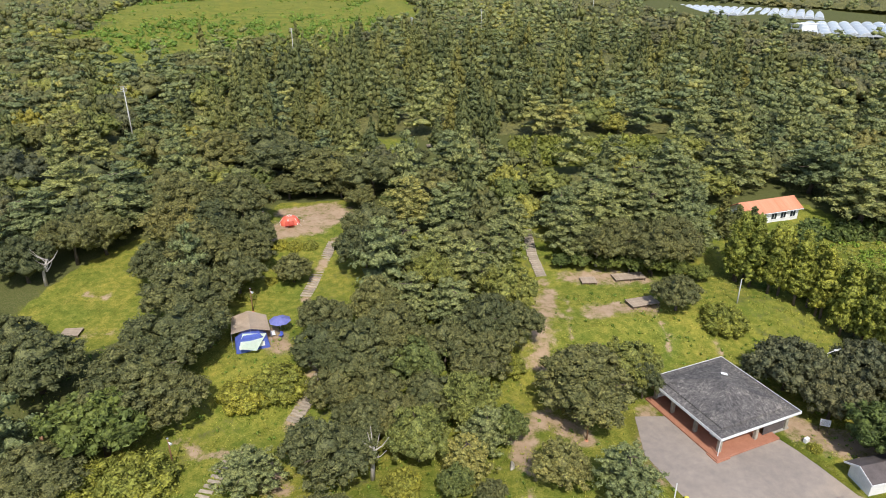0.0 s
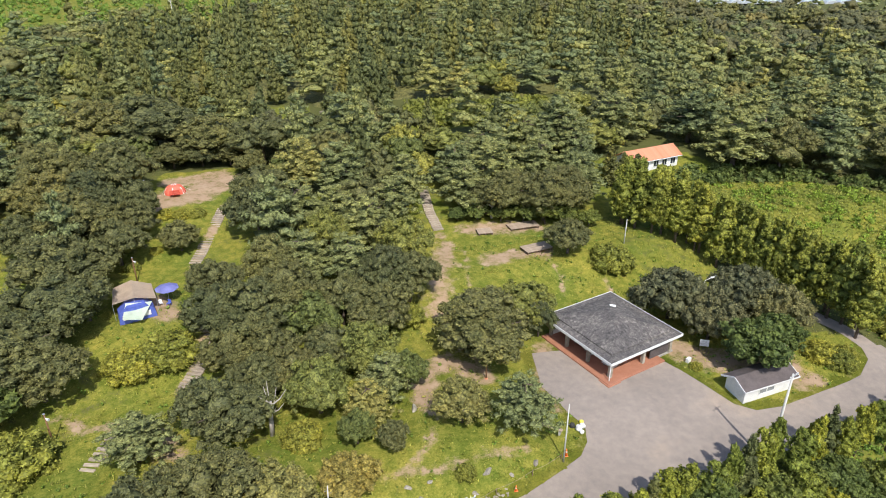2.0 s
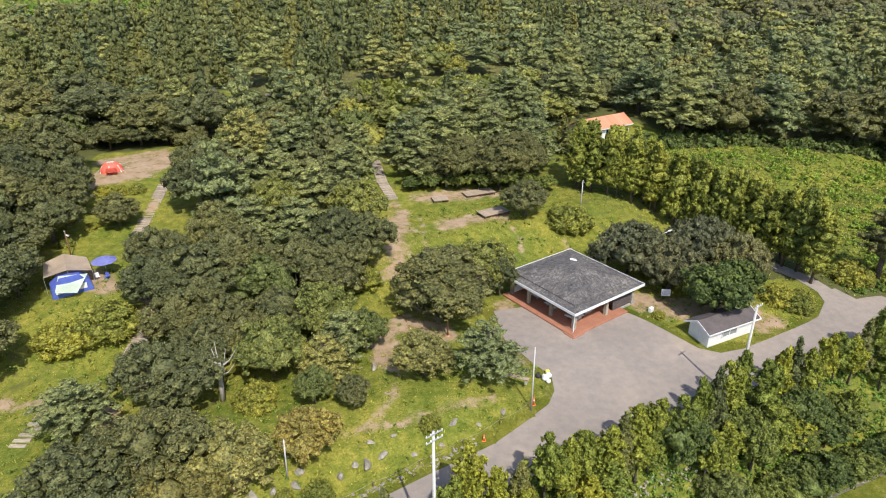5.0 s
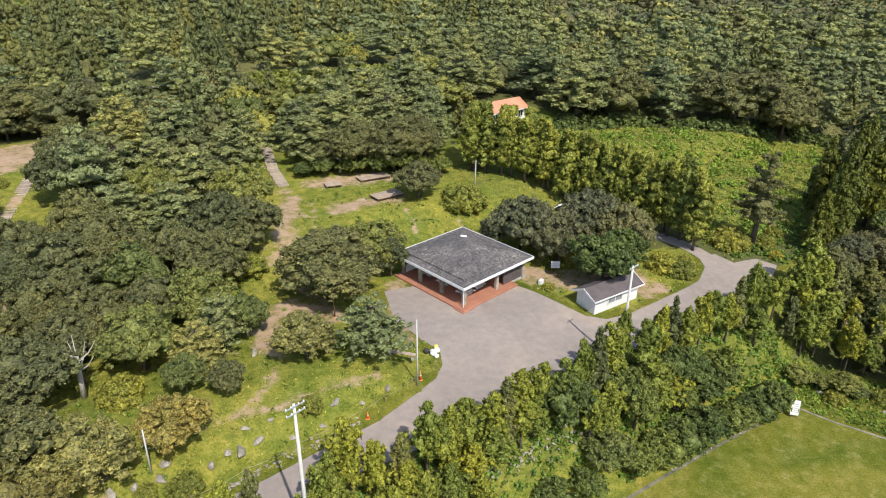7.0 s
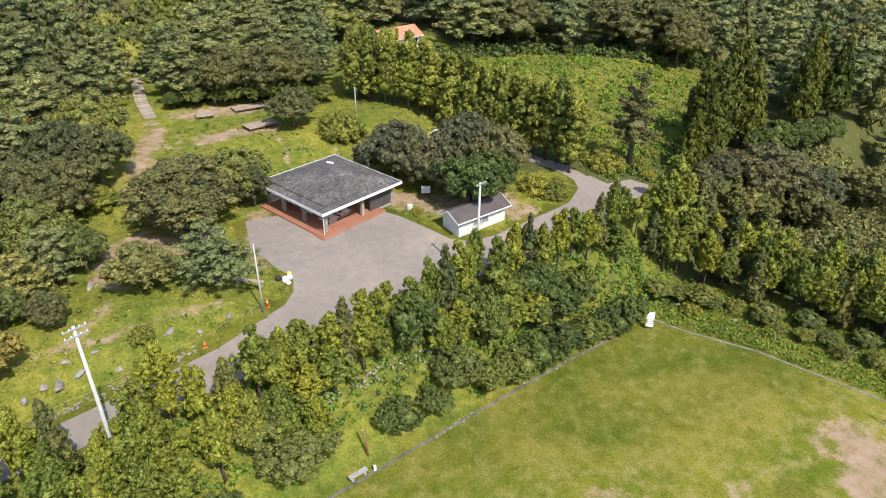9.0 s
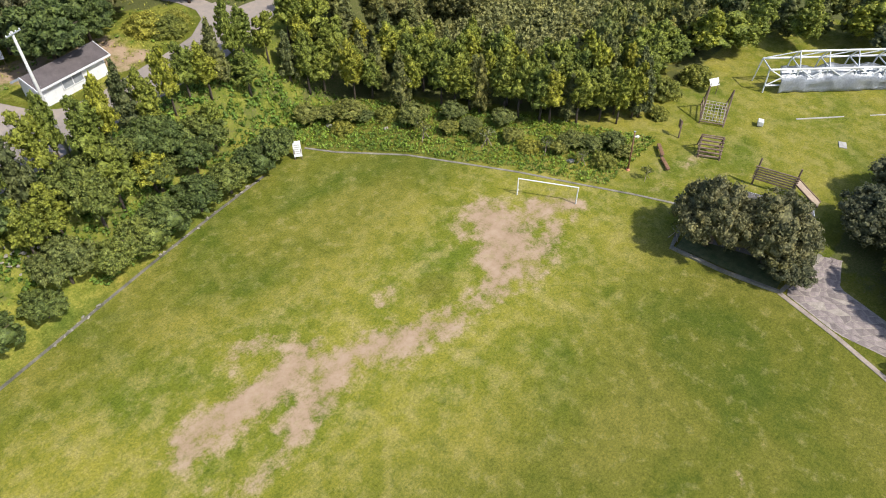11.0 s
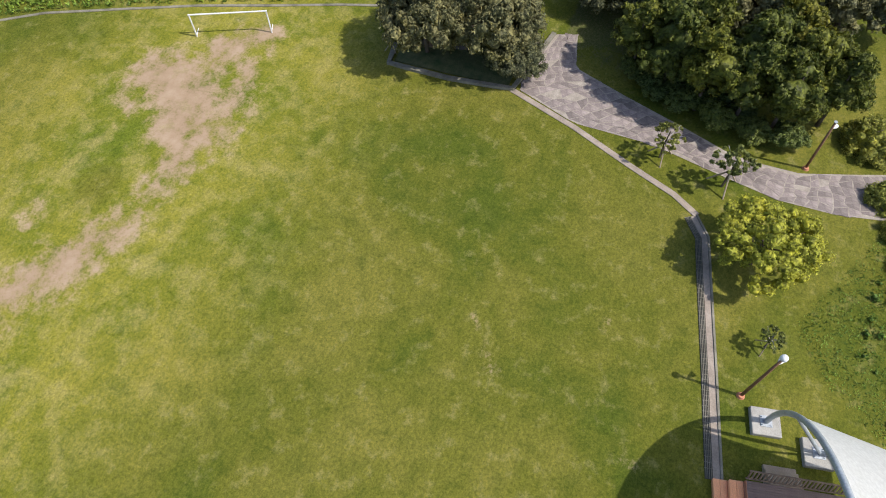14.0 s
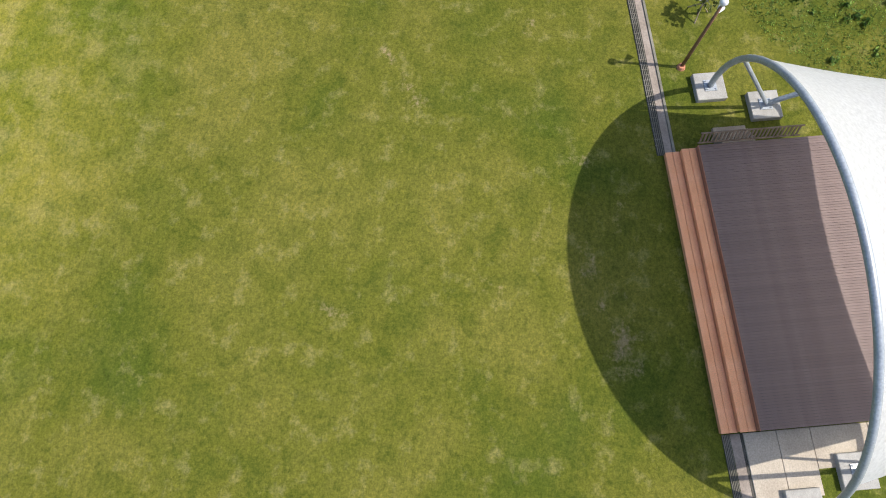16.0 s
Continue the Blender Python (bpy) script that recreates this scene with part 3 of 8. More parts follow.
    worn([(70.4, -27.2), (71.0, -28.4)], 0.8, 1.2, 0.7)
    worn([(88, 5.5), (93, 3.5)], 0.8, 2.5, 0.45)
    worn([(83.4, 5.5), (86, 4)], 0.5, 1.8, 0.5)
    worn([(92.6, -7.6), (94.0, -9.4)], 0.5, 1.6, 0.7)
    worn([(88.6, 2.6), (92.0, -0.4), (95.5, -2.6)], 0.5, 2.2, 0.4)
    worn([(56.5, -24.2), (50, -22.6)], 0.4, 1.4, 0.42)
    worn([(45.0, -27.4), (47.6, -26.6), (49.6, -25.9)], 0.5, 1.5, 0.72)
    worn([(58.6, -14.2), (57.2, -15.6)], 0.3, 1.8, 0.5)
    worn([(76.6, -39.4), (72, -40.5)], 1.2, 1.2, 0.9)
    wild = np.where(u > 0.3, 0.75, 0.15)
    wild = np.where(inf > 0, -0.6 + ease(-12, 0, -inf) * 0.35, wild)
    wild = np.where(asphalt > -1.0, -0.2, wild)
    wild = np.where((X > 62) & (Y < -20) & (inf < 0), -0.1, wild)
    woods = np.where((u > 14) & (clear < 0) & (mead < 0), 0.5 + np.clip(-np.maximum(clear, mead) / 4, 0, 0.6), -0.6)
    woods = np.where((u > 14) & (u < 86) & (X > -42) & (X < 62), np.minimum(woods, 0.3), woods)
    woods = np.where((u > np.where(s < -6, 4.6, 3.0)) & (u < 9.5), 0.36, woods)
    woods = np.where(near_line(X, Y, VERGE) < 3.5, -0.6, woods)
    woods = np.where((u < 14) & ((X > 100) & (Y > 13) | (X + 0.7 * Y > 138) | (X < -25)), 0.75, woods)
    woods = np.where((X > 80) & (X < 102) & (Y < -11) & (Y > -29), 0.35 + np.clip((X - 83) / 6, -0.5, 0.4), woods)
    ne = inside(X, Y, [(70, 44), (80, 36.5), (85, 28), (89, 18), (97, 13), (112, 16), (112, 60), (80, 56)])
    woods = np.where((ne > 0) & (Y < 53), np.clip(0.3 + ne / 3, 0, 0.9), woods)
    dry = 1 - 0.95 * ease(3, 18, near_line(X, Y, [(76, 12), (56, 11), (38, 15), (14, 20)]))
    dry = dry * (0.15 + 0.85 * ease(0.8, 2.8, np.hypot(X - 59.1, (Y - 12.8) * 1.3))) * (0.4 + 0.6 * ease(0.3, 1.2, np.hypot(X - 51, Y - 18.8)))
    dry = np.maximum(dry, 0.34 * (1 - ease(4, 15, near_line(X, Y, [(18, 22), (45, 30), (60, 31)]))))
    dry = np.maximum(dry, 0.74 * ease(60, 66, X) * ease(-13, -7, Y) * ease(-2, 2, -inf) * ease(-1, 2, X - np.where(Y > 1, 81, 84)))
    dry = np.maximum(dry, 0.10 * ease(60, 66, X) * (Y < -20) * (inf < 0))
    for name, a in (("soil", soil), ("wild", wild), ("woods", woods), ("dry", dry)):
        at = me.attributes.new(name, "FLOAT", "POINT")
        at.data.foreach_set("value", a.astype(np.float32).ravel())
    ob = tagged(new("ground", me), "worn green lawn, rough grass and shaded woodland soil", "ground", kind="structure")
    return ob


# ---- road and forecourt ----
ASPHALT_EDGE = [belt(10.2, -95), belt(10.2, -30), belt(10.2, 0), belt(10.0, 21), (71.5, 51.2), (76.5, 53.6), (79, 55.5), (77.5, 58.0), (73.5, 57.8), (72.4, 60.5),
                (69.4, 60.2), (68.6, 58.0), (65.5, 55.3), (60.7, 53.7), (52, 51.3), (48.6, 50.9), (46.4, 52.2), (41.7, 60.6), (33, 65), (25.2, 65), (24.6, 58), (26.2, 53.4), (27.5, 50.8), (27.0, 48.6),
                (25.6, 46.9), (22.4, 44.6), (18.6, 42.8), (13.6, 41.0), (5.5, 38.2), belt(13.8, -95)]
LANE = [(70.9, 59.0), (69.9, 63.4), (67.2, 69.6), (63.2, 76.6), (60.5, 80.4)]


def asphalt():
    bm = bmesh.new()
    n = len(ASPHALT_EDGE)
    rim = []
    for i, (x, y) in enumerate(ASPHALT_EDGE):
        x1, y1 = ASPHALT_EDGE[(i + 1) % n]
        k = max(1, int(math.hypot(x1 - x, y1 - y) / 2.0))
        for j in range(k):
            t = j / k
            rim.append((x + (x1 - x) * t + 0.18 * noise.noise(Vector((x + t * 9, y, 1.0))), y + (y1 - y) * t + 0.18 * noise.noise(Vector((y + t * 9, x, 5.0)))))
    gx, gy = np.meshgrid(np.arange(-60, 82, 2.0), np.arange(8, 70, 2.0))
    gx = gx + 0.4 * np.sin(gy * 1.7)
    k = inside(gx, gy, ASPHALT_EDGE) > 0.9
    pts = [Vector(q) for q in rim] + [Vector(q) for q in zip(gx[k].tolist(), gy[k].tolist())]
    co, _, faces = delaunay_2d_cdt(pts, [(i, (i + 1) % len(rim)) for i in range(len(rim))], [], 1, 0.001)[:3]
    vs = [bm.verts.new((q.x, q.y, height(q.x, q.y) + 0.045)) for q in co]
    for f in faces:
        bm.faces.new([vs[i] for i in f])
    me = mesh_of(bm, ASPHALT, "road", True)
    tagged(new("road", me), "grey worn asphalt road widening into a forecourt", "road", kind="structure")


def strip(name, pts, left, right, z, material, label, category, rise=0.0, follow=True):
    """A band along a broken line, from left to right of it, with sides of its own when it rises."""
    fine = []
    for (ax, ay), (bx, by) in zip(pts, pts[1:]):
        k = max(1, int(math.hypot(bx - ax, by - ay) / 1.0))
        fine += [(ax + (bx - ax) * j / k, ay + (by - ay) * j / k) for j in range(k)]
    fine.append(pts[-1])
    bm = bmesh.new()
    rows = []
    for i, (x, y) in enumerate(fine):
        a, b = fine[max(i - 1, 0)], fine[min(i + 1, len(fine) - 1)]
        d = Vector((b[0] - a[0], b[1] - a[1], 0)).normalized()
        nrm = Vector((-d.y, d.x, 0))
        p, q = Vector((x, y, 0)) + nrm * left, Vector((x, y, 0)) - nrm * right
        p.z, q.z = height(p.x, p.y) + z, height(q.x, q.y) + z
        row = [bm.verts.new(p), bm.verts.new(q)]
        if rise:
            row = [bm.verts.new(p + Vector((0, 0, -rise))), row[0], row[1], bm.verts.new(q + Vector((0, 0, -rise)))]
        rows.append(row)
    for a, b in zip(rows, rows[1:]):
        for k in range(len(a) - 1):
            bm.faces.new((a[k], a[k + 1], b[k + 1], b[k]))
    if rise:
        bm.faces.new(rows[0][::-1])
        bm.faces.new(rows[-1])
    return tagged(new(name, mesh_of(bm, material, name)), label, category, kind="structure")


sheet()
asphalt()
strip("lane", LANE, 1.25, 1.25, 0.05, ASPHALT, "narrow asphalt lane climbing beside a conifer row", "road")
strip("kerb_east", KERB_EAST, 0.13, 0.12, 0.05, OLDKERB, "low pale concrete kerb edging the lawn", "kerb", 0.25)
strip("kerb_south", KERB_SOUTH[:5], 0.26, 0.18, 0.05, PALEKERB, "pale concrete kerb beside the path", "kerb", 0.25)
strip("kerb_stage", KERB_SOUTH[4:], 0.10, 0.02, 0.09, OLDKERB, "thin concrete kerb above the drain slab", "kerb", 0.25)
strip("drain_slab", KERB_SOUTH[4:], -0.03, 0.40, 0.035, PALEKERB, "pale concrete slab beside the drain", "drain", 0.2)
strip("drain", KERB_SOUTH[4:], -0.41, 0.80, 0.02, CHANNEL, "concrete drain channel beside the kerb", "drain", 0.2)
strip("kerb_north", [belt(0.35, -40), belt(0.3, -30), belt(0.25, -22), belt(0.3, -14), belt(0.3, -2), belt(0.15, 6), belt(-0.2, 13)], 0.15, 0.13, 0.05, DARKKERB, "weathered low concrete edging beside the lawn", "kerb", 0.25)

# ---- plants ----
ICO_V = []
for _a in (-1, 1):
    for _b in (-1.618, 1.618):
        ICO_V += [(0, _a, _b), (_a, _b, 0), (_b, 0, _a)]
ICO_V = np.array(ICO_V) / 1.902


def hull_tris(pts):
    out = []
    n = len(pts)
    edge = min(np.linalg.norm(pts[0] - pts[k]) for k in range(1, n)) * 1.05
    for a in range(n):
        for b in range(a + 1, n):
            for c in range(b + 1, n):
                if max(np.linalg.norm(pts[a] - pts[b]), np.linalg.norm(pts[b] - pts[c]), np.linalg.norm(pts[a] - pts[c])) <= edge:
                    nr = np.cross(pts[b] - pts[a], pts[c] - pts[a])
                    out.append((a, b, c) if nr @ pts[a] > 0 else (a, c, b))
    return np.array(out)


ICO_T = hull_tris(ICO_V)
OCT_V = np.array([(1, 0, 0), (-1, 0, 0), (0, 1, 0), (0, -1, 0), (0, 0, 1), (0, 0, -1)], dtype=float)
OCT_T = hull_tris(OCT_V)


def unit(v):
    return v / np.maximum(np.linalg.norm(v, axis=-1, keepdims=True), 1e-9)


def clumps(rng, kind, R, H, count):
    """Centres, radii and squash of a crown's leaf clumps, for a crown of radius R on a plant of height H."""
    if kind == "broad":
        n_l = rng.integers(6, 9)
        ang = np.arange(n_l) * 2 * np.pi / n_l + rng.uniform(0, 6) + rng.normal(0, 0.25, n_l)
        lob = np.stack([np.cos(ang) * R * rng.uniform(0.38, 0.62, n_l), np.sin(ang) * R * rng.uniform(0.38, 0.62, n_l), H * rng.uniform(0.44, 0.64, n_l)], 1)
        lob = np.concatenate([lob, [[0, 0, H * 0.70], [R * 0.15, -R * 0.1, H * 0.55]]])
        lr = np.concatenate([R * rng.uniform(0.36, 0.52, n_l), [R * 0.5, R * 0.55]])
        c, r = [], []
        while len(c) < count:
            k = rng.integers(len(lob))
            d = unit(rng.normal(size=3) + np.array([0, 0, 0.4]))
            if d[2] < -0.6:
                continue
            p = lob[k] + d * lr[k] * np.array([1, 1, 0.8]) * rng.uniform(0.80, 1.08)
            if any(np.linalg.norm((p - lob[j]) / np.array([1, 1, 0.8])) < lr[j] * 0.72 for j in range(len(lob)) if j != k):
                continue
            if p[2] < H * 0.2:
                continue
            c.append(p)
            r.append(R * rng.uniform(0.085, 0.165))
        return np.array(c), np.array(r), 0.8, [(p, (q * 0.86, q * 0.86, q * 0.66)) for p, q in zip(lob, lr)]
    if kind == "pine":
        c, r = [], []
        tiers = 9 if count > 60 else 7 if count > 30 else 4
        turn = rng.uniform(0, 6.28)
        lean = rng.normal(0, 0.05 * R, (tiers, 2))
        for j in range(tiers):
            t = j / (tiers - 1)
            rad = R * (1.0 - 0.80 * t ** 1.35) * (0.82 if j == 0 else 1.0)
            nb = max(3, round(count / tiers / (2.4 if count > 30 else 1.8 if count > 15 else 1.0) * (1.4 - 0.8 * t)))
            for b in range(nb):
                a = turn + j * 0.9 + 6.283 * b / nb + rng.normal(0, 0.18)
                reach = rad * rng.uniform(0.72, 1.08)
                z = H * (0.34 + 0.60 * t) + rng.normal(0, 0.032 * H)
                for f in ((0.36, 0.68, 0.98) if count > 30 else (0.55, 0.98) if count > 15 else (0.8,)):
                    if f * reach < 0.16 * R and f < 0.9:
                        continue
                    q = f * reach
                    aa = a + rng.normal(0, 0.10)
                    c.append((math.cos(aa) * q + lean[j][0], math.sin(aa) * q + lean[j][1], z - 0.10 * q + 0.05 * H * f * f * t))
                    r.append(R * rng.uniform(0.135, 0.19) * (1.15 - 0.35 * f))
        c.append((lean[-1][0], lean[-1][1], H * 0.97))
        r.append(R * 0.11)
        inner = [((lean[j][0], lean[j][1], H * (0.34 + 0.60 * j / (tiers - 1)) - 0.04 * R), (R * (1.0 - 0.80 * (j / (tiers - 1)) ** 1.35) * 0.58,) * 2 + (H * 0.055,)) for j in range(0, tiers, 2)]
        return np.array(c), np.array(r), 0.66, inner
    if kind == "plume":
        c, r = [], []
        off = rng.normal(0, 0.18 * R, (6, 2))
        for k in range(count):
            t = rng.uniform(0, 1)
            rad = R * (math.sin(math.pi * (0.10 + 0.86 * t)) ** 0.6) * (1.12 - 0.62 * t)
            a = k * 2.399 + rng.normal(0, 0.4)
            q = rad * rng.uniform(0.6, 1.0)
            o = off[int(t * 5.99)]
            c.append((math.cos(a) * q + o[0], math.sin(a) * q + o[1], H * (0.37 + 0.60 * t)))
            r.append(R * rng.uniform(0.13, 0.24) * (1 - 0.3 * t))
        inner = []
        for j in range(6):
            t = (j + 0.5) / 6
            rad = R * (math.sin(math.pi * (0.10 + 0.86 * t)) ** 0.6) * (1.12 - 0.62 * t) * 0.78
            inner.append(((off[j][0], off[j][1], H * (0.37 + 0.60 * t)), (rad, rad, H * 0.11)))
        return np.array(c), np.array(r), 1.0, inner
    if kind == "column":
        c, r = [], []
        off = rng.normal(0, 0.10 * R, (6, 2))
        full = lambda t: R * (0.72 + 0.28 * math.sin(math.pi * min(1, 0.15 + t))) * (1.0 - 0.62 * max(0, t - 0.45) / 0.55)
        for k in range(count):
            t = rng.uniform(0, 1)
            a = k * 2.399 + rng.normal(0, 0.4)
            q = full(t) * rng.uniform(0.62, 1.0)
            o = off[int(t * 5.99)]
            c.append((math.cos(a) * q + o[0], math.sin(a) * q + o[1], H * (0.20 + 0.78 * t)))
            r.append(R * rng.uniform(0.14, 0.24) * (1 - 0.3 * t))
        inner = [((off[j][0], off[j][1], H * (0.20 + 0.78 * (j + 0.5) / 6)), (full((j + 0.5) / 6) * 0.78,) * 2 + (H * 0.11,)) for j in range(6)]
        return np.array(c), np.array(r), 1.15, inner
    if kind == "cone":
        c, r = [], []
        for k in range(count):
            t = rng.uniform(0, 1) ** 1.25
            rad = R * (1.0 - t) ** 0.75 * (0.75 + 0.25 * min(1, t * 6))
            a = k * 2.399 + rng.normal(0, 0.4)
            q = rad * rng.uniform(0.55, 1.0)
            c.append((math.cos(a) * q, math.sin(a) * q, H * (0.16 + 0.82 * t)))
            r.append(R * rng.uniform(0.13, 0.25) * (1 - 0.4 * t))
        inner = [((0, 0, H * (0.16 + 0.82 * t)), (R * (1.0 - t) ** 0.75 * 0.74,) * 2 + (H * 0.13,)) for t in (0.08, 0.24, 0.4, 0.56, 0.72, 0.88)]
        return np.array(c), np.array(r), 1.35, inner
    c, r = [], []
    for k in range(count):
        d = unit(rng.normal(size=3))
        d[2] = abs(d[2])
        c.append(d * np.array([R * 0.86, R * 0.86, H * 0.84]) * rng.uniform(0.8, 1.06))
        r.append(min(R, H) * rng.uniform(0.14, 0.26))
    return np.array(c), np.array(r), 0.85, [((0, 0, H * 0.3), (R * 0.8, R * 0.8, H * 0.5))]


def foliage(seed, kind, R, H, count, leaves, size, core="oct", fat=1.0, solid=True):
    """Arrays of a crown: every clump is a rough body with loose leaf sprays round it."""
    rng = np.random.default_rng(seed)
    c, r, sq, inner = clumps(rng, kind, R, H, count)
    r = r * fat
    n = len(c)
    mid = np.array([0, 0, H * 0.45])
    cv, ct = (ICO_V, ICO_T) if core == "ico" else (OCT_V, OCT_T)
    turn = unit(rng.normal(size=(n, 3)))
    rough = (0.62, 1.2) if kind in ("pine", "cone") else (0.76, 1.15)
    bodies = []
    for i in range(n):
        a = turn[i]
        b = unit(np.cross(a, [0.3, 0.5, 0.8]))
        rot = np.stack([a, b, np.cross(a, b)])
        bodies.append((cv * rng.uniform(*rough, (len(cv), 1))) @ rot * r[i] * np.array([1, 1, sq]) * rng.uniform(0.8, 1.1, 3) + c[i])
    for p, q in inner if solid else ():
        bodies.append(cv * rng.uniform(0.85, 1.1, (len(cv), 1)) * np.array(q) * (1.0 if core == "ico" else 1.12) + np.array(p))
    body_v = np.concatenate(bodies)
    body_t = (ct[None] + (np.arange(len(bodies)) * len(cv))[:, None, None]).reshape(-1, 3)
    out = unit(c - mid)
    d = unit(rng.normal(size=(n, leaves, 3)) + 0.6 * out[:, None] + np.array([0, 0, 0.45]))
    pos = c[:, None] + d * (r[:, None, None] * rng.uniform(0.74, 1.26, (n, leaves, 1))) * np.array([1, 1, sq])
    nrm = unit(d * np.array([1, 1, 1 / sq]) + 0.58 * rng.normal(size=d.shape))
    if kind == "cone":
        t1 = -unit(np.cross(nrm, np.cross(nrm, np.array([0, 0, 1.0]) + 0.35 * rng.normal(size=d.shape))))
    else:
        t1 = unit(np.cross(nrm, rng.normal(size=d.shape)))
    t2 = np.cross(nrm, t1)
    a = size * rng.uniform(0.6, 1.3, (n, leaves, 1))
    b = a * {"broad": 0.62, "pine": 0.40, "cone": 0.48, "dome": 0.6, "plume": 0.52, "column": 0.5}[kind]
    q = np.stack([pos - t1 * a * 0.7 + t2 * b, pos - t1 * a * 0.7 - t2 * b, pos + t1 * a - nrm * a * 0.2], 2).reshape(-1, 3)
    tris = np.concatenate([body_t, np.arange(n * leaves * 3).reshape(-1, 3) + len(body_v)])
    return np.concatenate([body_v, q]), tris, np.zeros((0, 4), dtype=int)


def trunk_mesh(rng, R, H, kind, name="trunk"):
    bm = bmesh.new()
    top = {"broad": 0.6, "pine": 0.93, "cone": 0.9, "dome": 0.5, "plume": 0.85, "column": 0.85}[kind]
    base = {"broad": 0.032, "pine": 0.026, "cone": 0.022, "dome": 0.03, "plume": 0.02, "column": 0.016}[kind] * H
    lean = [rng.normal(0, 0.02 * H) for _ in range(2)]
    pts = [(lean[0] * t * t + 0.01 * H * math.sin(5 * t), lean[1] * t * t, H * top * t - 0.25 * (t == 0)) for t in (0, 0.25, 0.5, 0.75, 1.0)]
    tube(bm, pts, [base * 1.25, base, base * 0.8, base * 0.6, base * 0.25], 7)
    if kind not in ("cone", "plume", "column"):
        for k in range(6 if kind == "broad" else 8):
            a = k * 2.4 + rng.uniform(0, 1)
            t = rng.uniform(0.3, 0.55) if kind == "broad" else rng.uniform(0.36, 0.85)
            z = H * t
            reach = R * rng.uniform(0.5, 0.75) * (1 if kind == "broad" else 1 - 0.6 * t)
            up = H * (0.22 if kind == "broad" else 0.02)
            tube(bm, [(0, 0, z), (math.cos(a) * reach * 0.5, math.sin(a) * reach * 0.5, z + up * 0.6), (math.cos(a) * reach, math.sin(a) * reach, z + up)], [base * 0.5, base * 0.32, base * 0.12], 5)
    return mesh_of(bm, BARK, name, True)


PROTO = {}
MASS = {}
MASSED = ("trees past the bend", "trees behind the playground", "back rows behind the goal")


def tree_kind(key, kind, R, H, material, count, leaves, size, variants, label, category, core="oct", solid=True):
    rows = []
    for v in range(variants):
        seed = sum(ord(ch) for ch in key) * 10 + v
        rng = np.random.default_rng(seed + 5)
        shape = foliage(seed, kind, R, H, count, leaves, size, core, solid=solid)
        rows.append((trunk_mesh(rng, R, H, kind), arrays("crown", *shape, [material], smooth=True), shape, material))
    PROTO[key] = (rows, R, H, label, category, [None] * variants)


tree_kind("oak", "broad", 5.0, 8.4, LEAF_DARK, 165, 34, 0.165, 4, "dark evergreen broadleaf tree with a dense rounded crown", "tree")
tree_kind("olive", "broad", 4.2, 7.0, LEAF_SCRUB, 130, 36, 0.15, 2, "olive-brown broadleaf tree with a loose crown", "tree")
tree_kind("light", "broad", 4.2, 7.0, LEAF_LIGHT, 125, 36, 0.165, 3, "yellow-green broadleaf tree with a loose crown", "tree")
tree_kind("pine", "pine", 5.0, 11.0, LEAF_PINE, 120, 22, 0.25, 4, "tall green pine with layered needle tufts", "tree")
tree_kind("cypress", "cone", 1.9, 8.0, LEAF_CYPRESS, 84, 20, 0.19, 4, "slender olive-green conifer with upright sprays", "tree")
tree_kind("shrub", "dome", 3.0, 2.6, LEAF_SHRUB, 110, 34, 0.13, 3, "rounded yellow-green shrub spreading over the grass", "shrub")
tree_kind("grey", "broad", 4.5, 6.0, LEAF_GREY, 170, 36, 0.14, 3, "grey-green evergreen tree with a dense low crown", "tree")
tree_kind("yellow", "broad", 3.2, 4.6, LEAF_YELLOW, 190, 44, 0.10, 1, "loose yellow-green broadleaf tree", "tree", "ico", False)
tree_kind("laurel", "broad", 2.6, 4.4, LEAF_GREEN, 110, 34, 0.14, 3, "glossy dark green broadleaf tree with a low dense crown", "tree")
tree_kind("yew", "plume", 2.4, 7.0, LEAF_JUNIPER, 100, 26, 0.17, 3, "dark green upright evergreen with brighter tips", "tree")
tree_kind("plume", "plume", 1.9, 7.4, LEAF_PLUME, 96, 22, 0.16, 4, "bright green conifer with a plump loose crown", "tree")
tree_kind("lane", "column", 2.0, 10.0, LEAF_LANE, 130, 18, 0.16, 4, "olive-green conifer with a dense columnar crown and a bare lower trunk", "tree")
tree_kind("juniper", "cone", 2.4, 10.0, LEAF_JUNIPER, 120, 22, 0.24, 3, "tall dark juniper with upright flame-like sprays", "tree")
tree_kind("open_pine", "pine", 3.6, 13.0, LEAF_DARK, 84, 26, 0.24, 1, "lone dark pine with a bare trunk and sparse layers", "tree", "ico", True)
TURN = np.random.default_rng(11)


